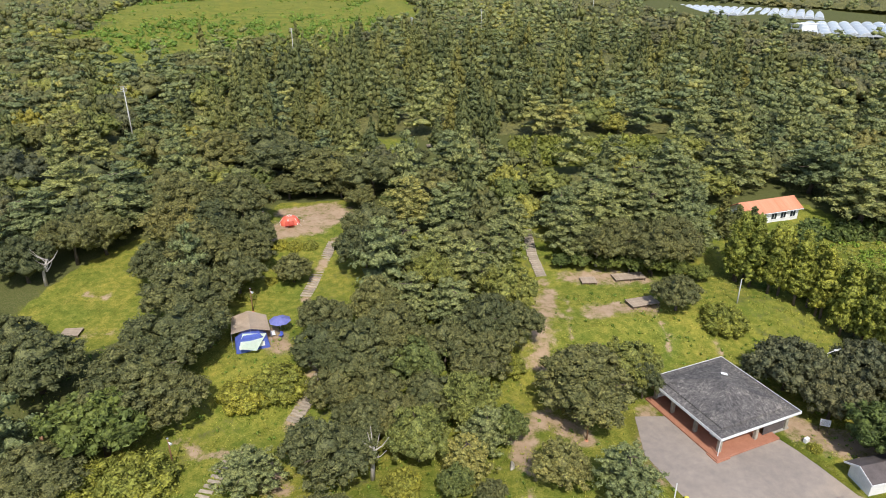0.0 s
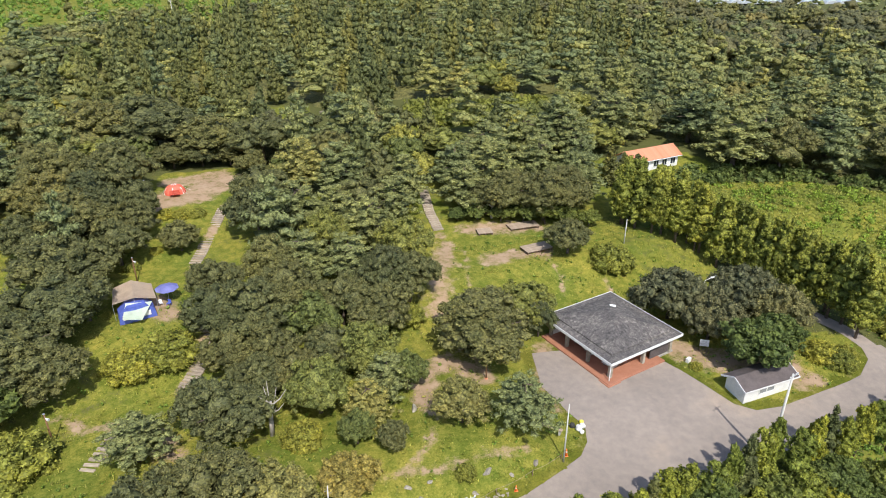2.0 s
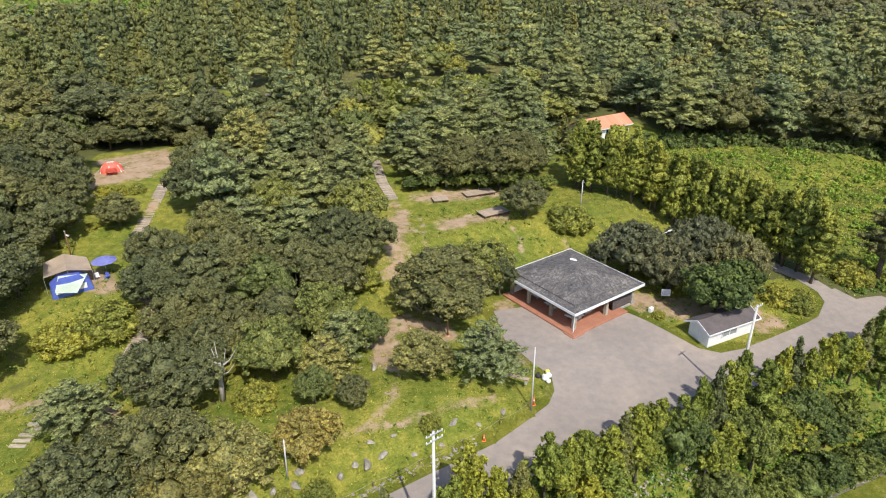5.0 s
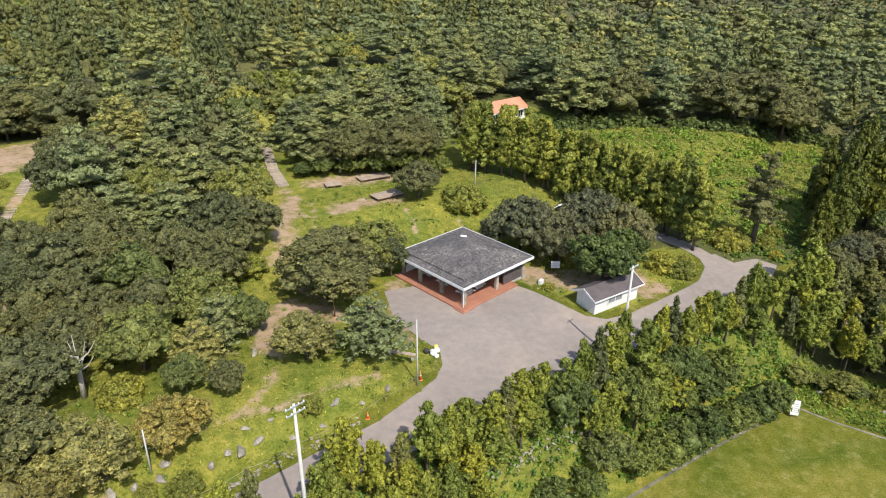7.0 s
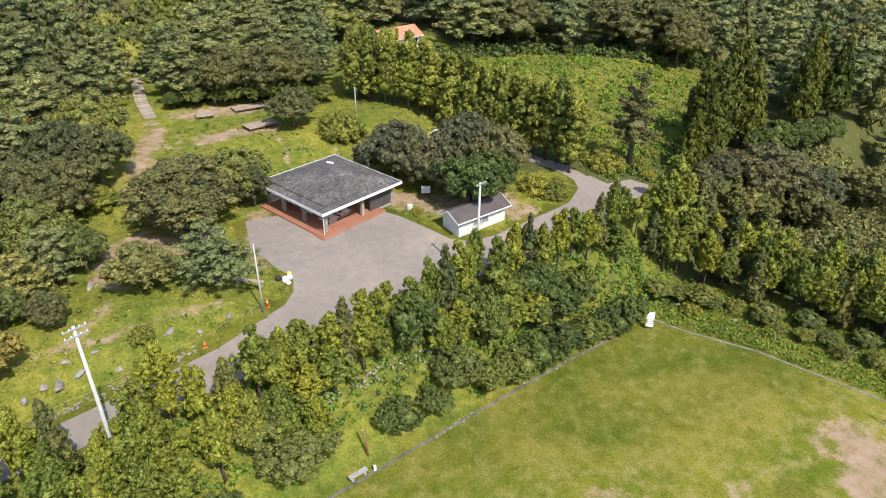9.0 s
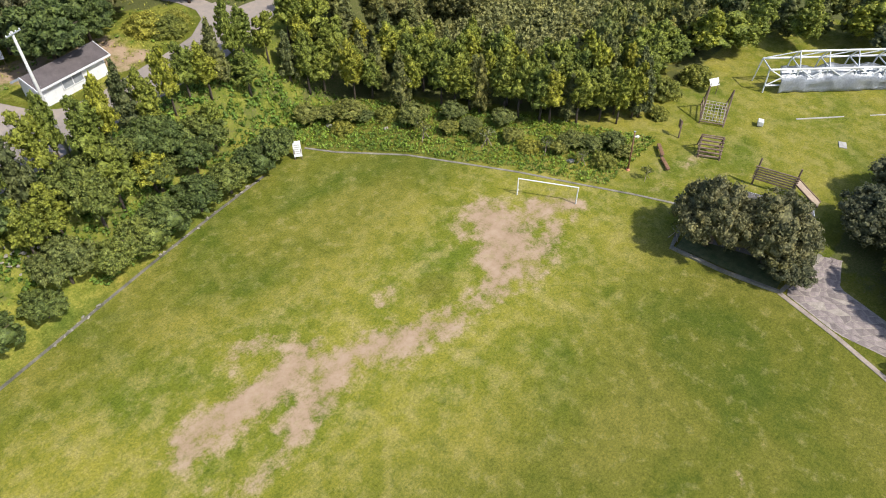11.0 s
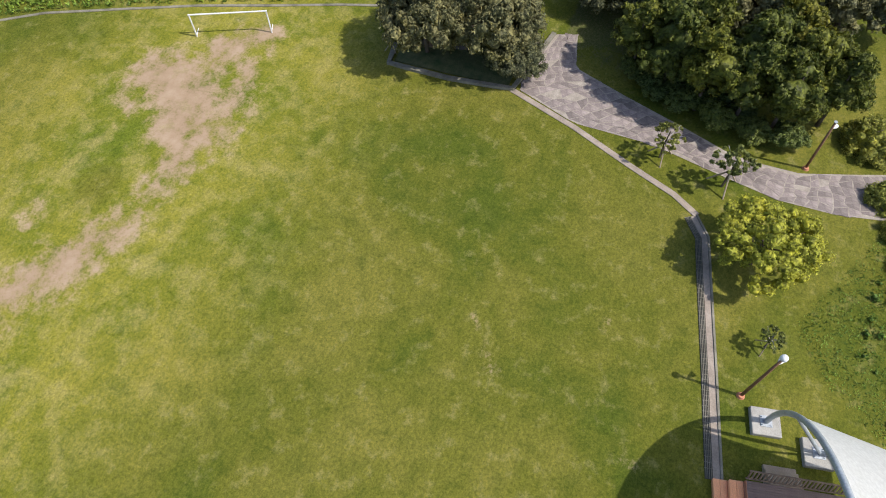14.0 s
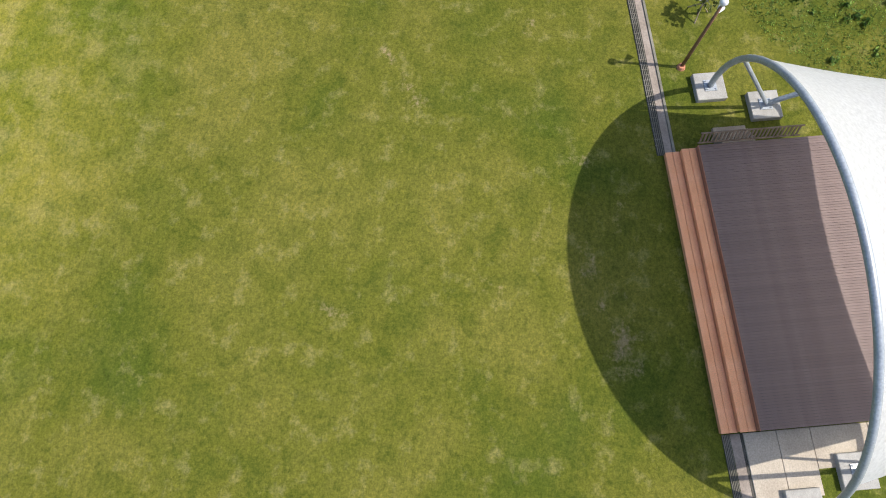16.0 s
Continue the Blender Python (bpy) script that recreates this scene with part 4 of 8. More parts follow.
def plant(key, x, y, R, H, z=None, group="", label="", spin=None):
    rows, pr, ph, lab, cat, first = PROTO[key]
    v = int(TURN.integers(len(rows)))
    a = float(TURN.uniform(0, 360)) if spin is None else spin
    if group in MASSED:
        w, t = rows[v][2][:2]
        t = np.concatenate([t[:len(t) // 3], t[len(t) // 3::2]])
        co, si, k = math.cos(math.radians(a)), math.sin(math.radians(a)), R / pr
        q = np.stack([(w[:, 0] * co - w[:, 1] * si) * k + x, (w[:, 0] * si + w[:, 1] * co) * k + y, w[:, 2] * (H / ph) + height(x, y)], 1)
        MASS.setdefault(key, []).append((q, t))
        return None
    m = pose(x, y, (height(x, y) if z is None else z) - 0.05, 0, 0, a) @ Matrix.Diagonal((R / pr, R / pr, H / ph, 1))
    if first[v] is None:
        name = "shrub" if cat == "shrub" else "tree"
        ob = thing(name, lab, cat, m)
        for nm, me in zip(("trunk", "crown"), rows[v][:2]):
            o = new(nm, me)
            o.parent = ob
        first[v] = ob
    else:
        ob = copy_thing(first[v], Matrix.Identity(4))
        ob.matrix_basis = m
    return tagged(ob, label or lab, cat, group or ("trees of the wood" if cat == "tree" else "shrubs"))


def stand(key, rows, low=0.0, group="", label=""):
    """Plants at (x, y, crown radius, crown's middle height)."""
    for x, y, r, c in rows:
        plant(key, x, y, r, c + {"oak": 0.62, "light": 0.62, "olive": 0.62, "pine": 0.5, "shrub": 0.35, "grey": 0.5, "cypress": 0.3, "plume": 0.3, "yellow": 0.5, "laurel": 0.55}[key] * r + low, group=group, label=label)


# round the forecourt and the verge
stand("oak", [(18.6, 64.8, 7.0, 4.2), (27.2, 68.8, 2.6, 4.0), (36.9, 86.4, 4.0, 3.6)],
      group="trees round the forecourt")
stand("grey", [(46.6, 70.4, 5.4, 4.9), (49.6, 64.6, 4.6, 4.6), (56.6, 69.4, 5.2, 5.2), (59.8, 65.2, 4.2, 4.8)], group="trees round the forecourt", label="grey-green evergreen tree with a dense wide crown")
stand("light", [(26.0, 71.5, 4.4, 4.2), (-1.8, 56.4, 4.0, 4.5), (2.2, 49.8, 2.0, 3.2), (8.4, 59.1, 2.5, 4.0)], group="trees on the verge")
stand("olive", [(13.6, 51.8, 3.4, 2.8), (-5.2, 41.1, 4.2, 2.6), (1.2, 43.3, 3.1, 3.0)], group="trees on the verge")
stand("pine", [(19.9, 49.9, 4.1, 4.9), (3.5, 53.3, 3.2, 4.2), (-20.1, 51.6, 4.2, 3.4), (5.8, 57.7, 3.7, 4.2)], group="trees on the verge")
stand("shrub", [(43.3, 83.8, 3.9, 2.0), (-3.6, 51.6, 2.4, 1.4), (-20.6, 67.7, 4.2, 1.3), (-24.5, 65.9, 3.6, 1.3), (12.7, 44.4, 1.2, 0.9), (-1.2, 39.6, 1.0, 0.7), (1.6, 39.7, 1.6, 0.8), (9.8, 72.8, 2.6, 1.4),
                (-28.0, 103.6, 1.7, 0.9), (-25.4, 103.4, 1.8, 0.9), (-22.8, 103.8, 1.6, 0.8), (-29.6, 88.2, 1.3, 0.8), (-27.2, 92.6, 1.2, 0.6), (62.4, 59.4, 2.5, 1.2), (64.1, 57.6, 2.3, 1.2), (76.4, 62.5, 3.2, 1.6), (-32.9, 52.2, 5.0, 1.8), (-38.6, 51.4, 4.4, 1.8), (66.0, 59.0, 1.6, 1.0), (44.9, 58.8, 0.9, 0.5)])
stand("laurel", [(51.6, 57.2, 4.5, 5.0), (56.4, 60.2, 3.4, 4.2)], group="trees round the forecourt", label="green broadleaf tree overhanging the white shed")
stand("laurel", [(21.4, 100.4, 2.0, 1.6), (25.0, 100.8, 2.4, 2.0), (29.0, 99.6, 2.4, 2.0), (33.0, 99.2, 2.8, 2.6), (36.6, 98.2, 3.0, 3.0), (40.4, 97.6, 2.4, 2.2), (44.0, 96.4, 2.2, 1.8)], group="trees behind the terrace")
# the camp slope
stand("oak", [(-11.6, 53.5, 5.1, 4.2), (-16.3, 39.2, 5.2, 4.4), (-11.7, 42.0, 4.9, 4.4), (-9.3, 37.6, 4.2, 4.2), (5.8, 48.5, 1.9, 2.6), (-14.4, 70.5, 4.6, 4.6), (-15.6, 77.0, 3.6, 4.8), (-10.0, 70.1, 5.4, 5.2), (-12.0, 64.9, 4.1, 4.6), (-6.1, 73.5, 4.8, 5.2),
              (-7.8, 64.2, 3.9, 4.6), (1.1, 72.2, 4.3, 5.2), (5.6, 70.1, 4.6, 5.0), (-0.6, 64.3, 3.7, 4.6), (10.4, 76.0, 4.3, 5.0), (7.0, 76.3, 4.5, 5.5), (-8.6, 80.8, 4.4, 5.6), (-11.8, 94.8, 5.4, 6.6), (-4.7, 60.6, 3.2, 4.2),
              (-8.6, 59.3, 3.8, 4.2), (-23.4, 92.8, 3.5, 3.0), (-30.6, 95.8, 3.8, 5.0), (-31.8, 103.2, 3.8, 5.0), (-35.6, 99.5, 4.2, 4.8), (-31.5, 89.6, 4.5, 4.6)], group="trees of the camp slope")
stand("oak", [(-37.0, 112.2, 6.6, 6.5), (-31.5, 75.0, 3.6, 4.6), (-34.5, 70.8, 6.6, 4.6), (-35.8, 64.0, 6.6, 4.6), (-36.6, 82.0, 6.8, 5.0), (-49.3, 65.2, 6.4, 4.2), (-55.5, 71.0, 4.9, 4.2), (-32.8, 62.0, 5.2, 4.6),
              (-38.6, 94.0, 6.6, 5.6), (-39.5, 102.5, 5.6, 5.6), (-44.0, 101.5, 6.6, 5.6), (-42.0, 50.6, 5.5, 3.2), (-37.1, 137.6, 10.5, 6.0), (-24.3, 131.5, 8.0, 5.0), (-31.5, 127.4, 4.4, 3.0), (-26.2, 128.4, 4.2, 2.8), (-20.6, 128.0, 4.0, 2.8), (-15.8, 122.0, 3.6, 2.8), (-49.5, 137.5, 9.5, 6.0), (-14.0, 128.0, 7.6, 6.0),
              (-7.1, 149.0, 4.6, 3.0), (-12.2, 104.0, 5.2, 5.6), (-60.7, 97.0, 5.4, 5.6), (-65.6, 91.0, 4.6, 5.2), (-57.4, 100.4, 4.6, 5.2), (-45.2, 91.4, 4.0, 5.0), (-47.5, 112.8, 6.6, 6.4)], group="trees of the camp slope")
stand("oak", [(36.7, 99.5, 5.8, 6.0), (30.4, 101.0, 5.2, 6.0), (41.5, 101.5, 5.4, 6.0), (27.0, 102.5, 4.2, 4.0), (93.6, 117.0, 7.0, 7.0), (116.7, 106.5, 9.0, 7.0), (123.8, 99.6, 6.9, 6.4)], group="trees behind the terrace")
stand("light", [(-3.0, 69.4, 4.6, 4.6), (3.8, 63.1, 4.3, 4.6), (10.8, 84.4, 4.5, 5.5), (-0.8, 89.4, 4.3, 5.5)], group="trees of the camp slope")
stand("laurel", [(-38.2, 57.4, 6.2, 5.2)], group="trees of the camp slope", label="bright green broadleaf tree with a wide layered crown")
stand("pine", [(2.1, 80.0, 5.1, 5.5), (-3.7, 81.5, 5.1, 5.5), (-5.5, 95.9, 6.3, 6.5), (0.2, 95.1, 5.4, 6.5), (5.7, 90.0, 5.6, 6.5), (10.2, 99.1, 5.1, 6.5), (23.5, 104.0, 5.6, 6.0), (13.0, 107.0, 5.0, 7.0), (29.4, 109.5, 6.1, 7.5),
               (47.4, 112.2, 5.2, 7.5), (48.1, 129.3, 8.1, 7.5), (62.2, 133.1, 7.8, 7.5), (38.6, 121.9, 6.9, 7.5), (22.8, 112.1, 5.5, 6.6), (30.0, 117.3, 7.1, 7.5)], group="pines behind the terrace")
stand("pine", [(38.8, 110.7, 6.6, 7.5), (49.6, 123.5, 5.6, 7.5), (44.4, 105.6, 6.0, 6.6), (84.0, 119.0, 8.5, 7.5), (90.5, 120.0, 8.5, 7.5), (106.1, 119.4, 8.9, 7.5), (-58.2, 109.1, 7.2, 5.6), (-69.6, 103.1, 7.5, 6.6),
               (-71.9, 118.5, 8.3, 6.6), (-60.9, 118.5, 8.0, 6.6), (80.2, 132.0, 8.0, 7.5), (1.5, 109.0, 6.2, 7.0), (-6.0, 112.0, 6.2, 7.0)], group="pines behind the terrace")

# the conifer belt between the lawn and the road
B = np.random.default_rng(23)
for k in range(34):
    s_ = -50 + 2.25 * k + B.uniform(-0.5, 0.5)
    x, y = belt(7.8 + B.uniform(-0.8, 0.8), s_)
    if math.hypot(x - 45.1, y - 43.3) > 1.3 and math.hypot(x - 10.2, y - 31.4) > 1.3:
        plant("plume" if k % 5 else "cypress", x, y, B.uniform(1.15, 1.75), B.uniform(5.6, 8.4), group="conifers along the road")
for k in range(26):
    s_ = -46 + 2.75 * k + B.uniform(-0.7, 0.7)
    x, y = belt((5.2 if s_ > -8 else 6.2) + B.uniform(-0.9, 0.9), s_)
    if s_ > 9 and k % 3:
        continue
    if k % 3 == 1 and s_ > -12:
        plant("laurel", x, y, B.uniform(2.3, 3.0), B.uniform(5.0, 6.2), group="trees along the road")
    else:
        plant("plume", x, y, B.uniform(1.3, 1.9), B.uniform(4.4, 7.2), group="conifers along the road")
for k in range(7):
    x, y = belt(4.3 + B.uniform(-0.6, 0.6), -38 + 2.7 * k + B.uniform(-0.5, 0.5))
    plant("plume", x, y, B.uniform(1.4, 1.9), B.uniform(6.0, 8.0), group="conifers along the road")
stand("light", [(24.8, 32.4, 1.9, 2.0), (22.2, 31.6, 3.2, 2.3), (19.6, 33.4, 3.0, 2.6)], group="trees beside the lawn")
stand("laurel", [(15.6, 28.6, 2.7, 2.2), (43.4, 39.4, 2.9, 3.2), (56.5, 41.0, 2.8, 2.6), (51.5, 41.2, 2.8, 2.8), (47.0, 40.6, 2.6, 2.8)], group="trees beside the lawn")
for x, y, r, h in ((9.5, 30.8, 1.2, 7.6), (11.2, 30.6, 1.7, 8.6), (12.8, 31.8, 1.6, 8.2), (12.0, 34.0, 1.6, 5.4)):
    plant("plume", x, y, r, h, group="conifers along the road")
plant("light", 39.0, 35.4, 2.6, 4.6, group="trees beside the lawn", label="spreading pale green tree at the lawn edge")
stand("laurel", [(32.2, 33.2, 2.2, 2.1), (64.0, 38.9, 1.4, 1.3), (62.1, 37.7, 2.4, 2.5), (58.8, 37.1, 2.3, 2.4), (55.6, 36.6, 2.3, 2.3), (52.0, 36.4, 2.5, 2.6), (48.2, 35.9, 2.6, 2.7), (45.4, 35.2, 2.5, 2.5), (42.4, 35.0, 2.1, 2.2), (36.0, 33.9, 1.8, 1.9), (54.3, 39.8, 2.3, 2.9), (50.2, 39.2, 2.2, 2.9)], group="trees beside the lawn")
# the stand behind the goal
STAND = [(70.5, 45.5), (74.5, 42.0), (79.3, 36.0), (82.2, 31.6), (84.0, 27.0), (85.9, 22.4), (88.0, 18.2), (91.0, 14.6), (95.5, 12.2)]
for k in range(84):
    row, t = k // 21, (k % 21) / 20 * 7.99
    (ax, ay), (bx, by) = STAND[int(t)], STAND[int(t) + 1]
    t -= int(t)
    x, y = ax + (bx - ax) * t + row * 2.4 + B.uniform(-0.8, 0.8), ay + (by - ay) * t + row * 1.5 + B.uniform(-0.8, 0.8)
    plant("plume" if k % 5 else "cypress", x, y, B.uniform(1.3, 1.85), B.uniform(5.4, 7.8), group="conifers behind the goal" if row < 2 else "back rows behind the goal")
stand("light", [(73.4, 36.2, 1.3, 0.9), (76.4, 31.4, 1.4, 1.0), (78.0, 27.2, 1.2, 0.9), (79.8, 25.6, 1.4, 1.0), (81.4, 21.0, 1.3, 0.9), (82.8, 16.0, 1.1, 0.8), (85.4, 13.6, 1.4, 1.0), (86.8, 10.2, 1.2, 0.8), (70.8, 39.2, 1.5, 1.1), (80.6, 28.8, 1.6, 1.2), (83.4, 23.8, 1.5, 1.1)], group="young trees behind the goal", label="low bright green shrub on the grassy bank")
stand("light", [(72.6, 37.4, 2.0, 1.5), (69.0, 40.6, 1.7, 1.4), (77.0, 31.6, 1.8, 1.5), (84.6, 15.4, 1.5, 1.1), (87.3, 12.0, 1.6, 1.2)], group="young trees behind the goal")
stand("shrub", [(75.8, 34.8, 1.6, 0.9), (79.6, 24.0, 1.3, 0.7), (81.4, 18.6, 1.4, 0.6), (84.2, 11.2, 1.5, 0.8), (70.5, 36.6, 1.4, 0.8), (96.5, 11.2, 1.3, 0.9), (101.5, 13.0, 2.2, 1.3), (107.0, 11.5, 2.2, 1.4)])
for x, y, h in ((81.6, 47.6, 6.2), (86.2, 45.4, 6.6), (88.4, 48.8, 6.4), (84.2, 43.8, 5.8), (90.6, 44.6, 6.6)):
    plant("cypress", x, y, 2.1, h, group="conifers behind the goal")
for x, y in ((54.2, 112.0), (57.0, 113.6), (59.6, 113.0), (55.6, 116.4)):
    plant("cypress", x, y, 2.2, 6.2, group="conifers beside the lane")
for x, y in ((50.2, 96.2), (52.0, 97.4), (53.6, 98.6), (51.2, 99.2)):
    plant("lane", x, y, 2.3, 11.4, group="conifers beside the lane")
EDGE = [(97, 15.5), (103, 17.0), (110, 14.0), (117, 11.0), (124, 5.5), (131, -1.5), (138, -9)]
for (ax, ay), (bx, by) in zip(EDGE, EDGE[1:]):
    for j in range(7):
        t = B.uniform(0, 1)
        o = 3.2 * (j % 3) + B.uniform(-0.6, 0.6)
        plant(("plume", "cypress", "light")[j % 3 if j < 6 else 0], ax + (bx - ax) * t + o * 0.5, ay + (by - ay) * t + o, B.uniform(2.0, 2.9), B.uniform(5.5, 8.5), group="trees behind the playground")
# conifer row beside the lane
ROW = [(70.4, 61.4), (69.6, 66.5), (67.6, 72.0), (63.4, 80.6), (59.0, 86.4), (54.4, 91.4), (49.6, 97.2)]
for (ax, ay), (bx, by) in zip(ROW, ROW[1:]):
    k = int(math.hypot(bx - ax, by - ay) / 1.3)
    for j in range(k):
        t = (j + B.uniform(0.2, 0.8)) / k
        o = 1.4 * (j % 2) + B.uniform(-0.4, 0.4)
        plant("lane", ax + (bx - ax) * t + o, ay + (by - ay) * t + o * 0.6, B.uniform(2.0, 2.5), (B.uniform(10.8, 12.4) if ay > 78 else B.uniform(11.0, 12.6)), group="conifers beside the lane")
# dark conifers and broadleaves past the road's bend
for x, y, r, h in ((87.6, 57.4, 2.1, 7.6), (91.2, 58.6, 2.6, 9.4), (95.0, 60.8, 3.0, 12.0), (99.2, 63.2, 3.4, 13.4), (102.8, 61.6, 3.1, 11.6), (104.6, 65.8, 3.2, 13.2), (97.0, 66.0, 2.8, 11.0), (120.4, 65.6, 3.2, 12.0), (124.6, 68.2, 3.4, 13.0), (128.4, 65.6, 3.2, 12.0)):
    plant("juniper", x, y, r, h * 1.22, group="junipers past the bend", label="tall dark juniper with bright upright tips past the bend")
stand("laurel", [(102.4, 57.6, 3.0, 3.0), (106.6, 58.4, 3.2, 3.2), (110.6, 57.4, 3.0, 3.0), (114.8, 58.0, 3.3, 3.2), (119.0, 58.6, 3.0, 3.0)], group="trees past the bend row")
stand("grey", [(97.4, 51.8, 6.4, 3.8), (108.0, 50.6, 5.0, 3.8), (88.6, 52.6, 3.0, 2.8)], group="broad trees past the bend", label="grey-brown broad tree with a wide low crown")
stand("oak", [(92.4, 48.6, 3.4, 3.6), (101.8, 45.6, 3.8, 4.2), (116.0, 47.0, 4.6, 4.2), (83.6, 50.4, 2.8, 3.4)], group="trees past the bend")
plant("open_pine", 79.8, 61.2, 3.9, 14.0, group="trees beside the meadow", label="lone dark pine with a bare trunk beside the meadow")
# trees round the stone path
stand("grey", [(79.2, -2.4, 4.0, 4.9), (80.5, -7.2, 4.1, 4.8), (79.6, -8.9, 2.7, 2.3)], group="trees in the stone bed", label="silver-green evergreen tree in a kerbed stone bed")
stand("grey", [(90.4, -13.2, 3.7, 2.9), (89.6, -16.4, 4.0, 3.1), (93.5, -20.5, 4.8, 3.6), (89.6, -25.0, 4.2, 3.6), (97.5, -15.0, 4.6, 3.6), (98.0, -25.0, 5.0, 3.6), (94.0, -31.0, 4.6, 3.6)], group="trees beside the stone path")
for x, y, r, h in ((83.0, -17.2, 2.2, 5.8), (82.0, -19.8, 2.4, 6.8), (80.9, -22.4, 2.4, 7.0), (80.3, -25.0, 2.3, 7.0), (80.6, -27.6, 2.3, 6.8), (83.8, -21.6, 2.6, 7.2), (83.2, -24.6, 2.5, 7.2), (83.0, -27.8, 2.4, 7.0), (82.6, -30.6, 2.2, 6.2), (86.4, -19.0, 2.6, 6.6), (85.8, -27.0, 2.6, 6.8)):
    plant("yew", x, y, r, h, group="trees beside the stone path")
stand("laurel", [(82.6, -17.6, 1.3, 0.8), (81.5, -19.4, 1.4, 0.9), (80.7, -21.6, 1.4, 1.0), (80.1, -23.8, 1.5, 1.0), (79.7, -26.2, 1.4, 0.9), (80.0, -28.6, 1.4, 0.9), (82.2, -21.6, 1.6, 1.2), (81.8, -25.0, 1.7, 1.2)], group="undergrowth beside the stone path", label="dark low bush below the upright evergreens")
stand("shrub", [(82.0, -34.2, 2.2, 1.3), (78.4, 61.8, 1.6, 1.0), (81.5, 60.6, 1.8, 1.1), (84.8, 62.4, 1.7, 1.0), (80.6, 57.6, 1.2, 0.7), (69.9, -37.4, 1.5, 0.7), (72.4, -37.0, 1.3, 0.7), (75.0, -36.6, 1.6, 0.8), (77.4, -35.4, 1.5, 0.8), (70.6, -38.0, 1.0, 0.5), (68.8, -38.9, 0.9, 0.45)])
# Oaks added beyond the playground, inferred only from the shade beside the truss.
stand("oak", [(124.5, -14.0, 4.4, 3.8), (121.0, -20.5, 4.6, 3.8), (127.0, -7.0, 4.4, 3.8), (116.5, -25.0, 4.4, 3.6)], group="trees behind the playground")
plant("yellow", 69.4, -28.0, 2.9, 4.2, group="trees beside the lawn", label="round yellow-green tree beside the kerb")


def masses():
    """Trees that stand too far back to tell apart, one mesh for each kind."""
    for key, rows in MASS.items():
        base, tris = 0, []
        own = np.random.default_rng(len(rows))
        shade = np.concatenate([np.full(len(q), own.uniform()) for q, _ in rows])
        for q, t in rows:
            tris.append(t + base)
            base += len(q)
        me = arrays("woodland", np.concatenate([q for q, _ in rows]), np.concatenate(tris), np.zeros((0, 4), dtype=int), [PROTO[key][0][0][3]], smooth=True)
        per_plant(me, shade)
        tagged(new("woodland", me), {"oak": "dark broadleaf thicket past the bend", "cypress": "olive conifers in dense back rows", "plume": "bright green conifers in dense back rows"}.get(key, "yellow-green broadleaf thicket behind the playground"), "woodland", kind="stuff")


masses()


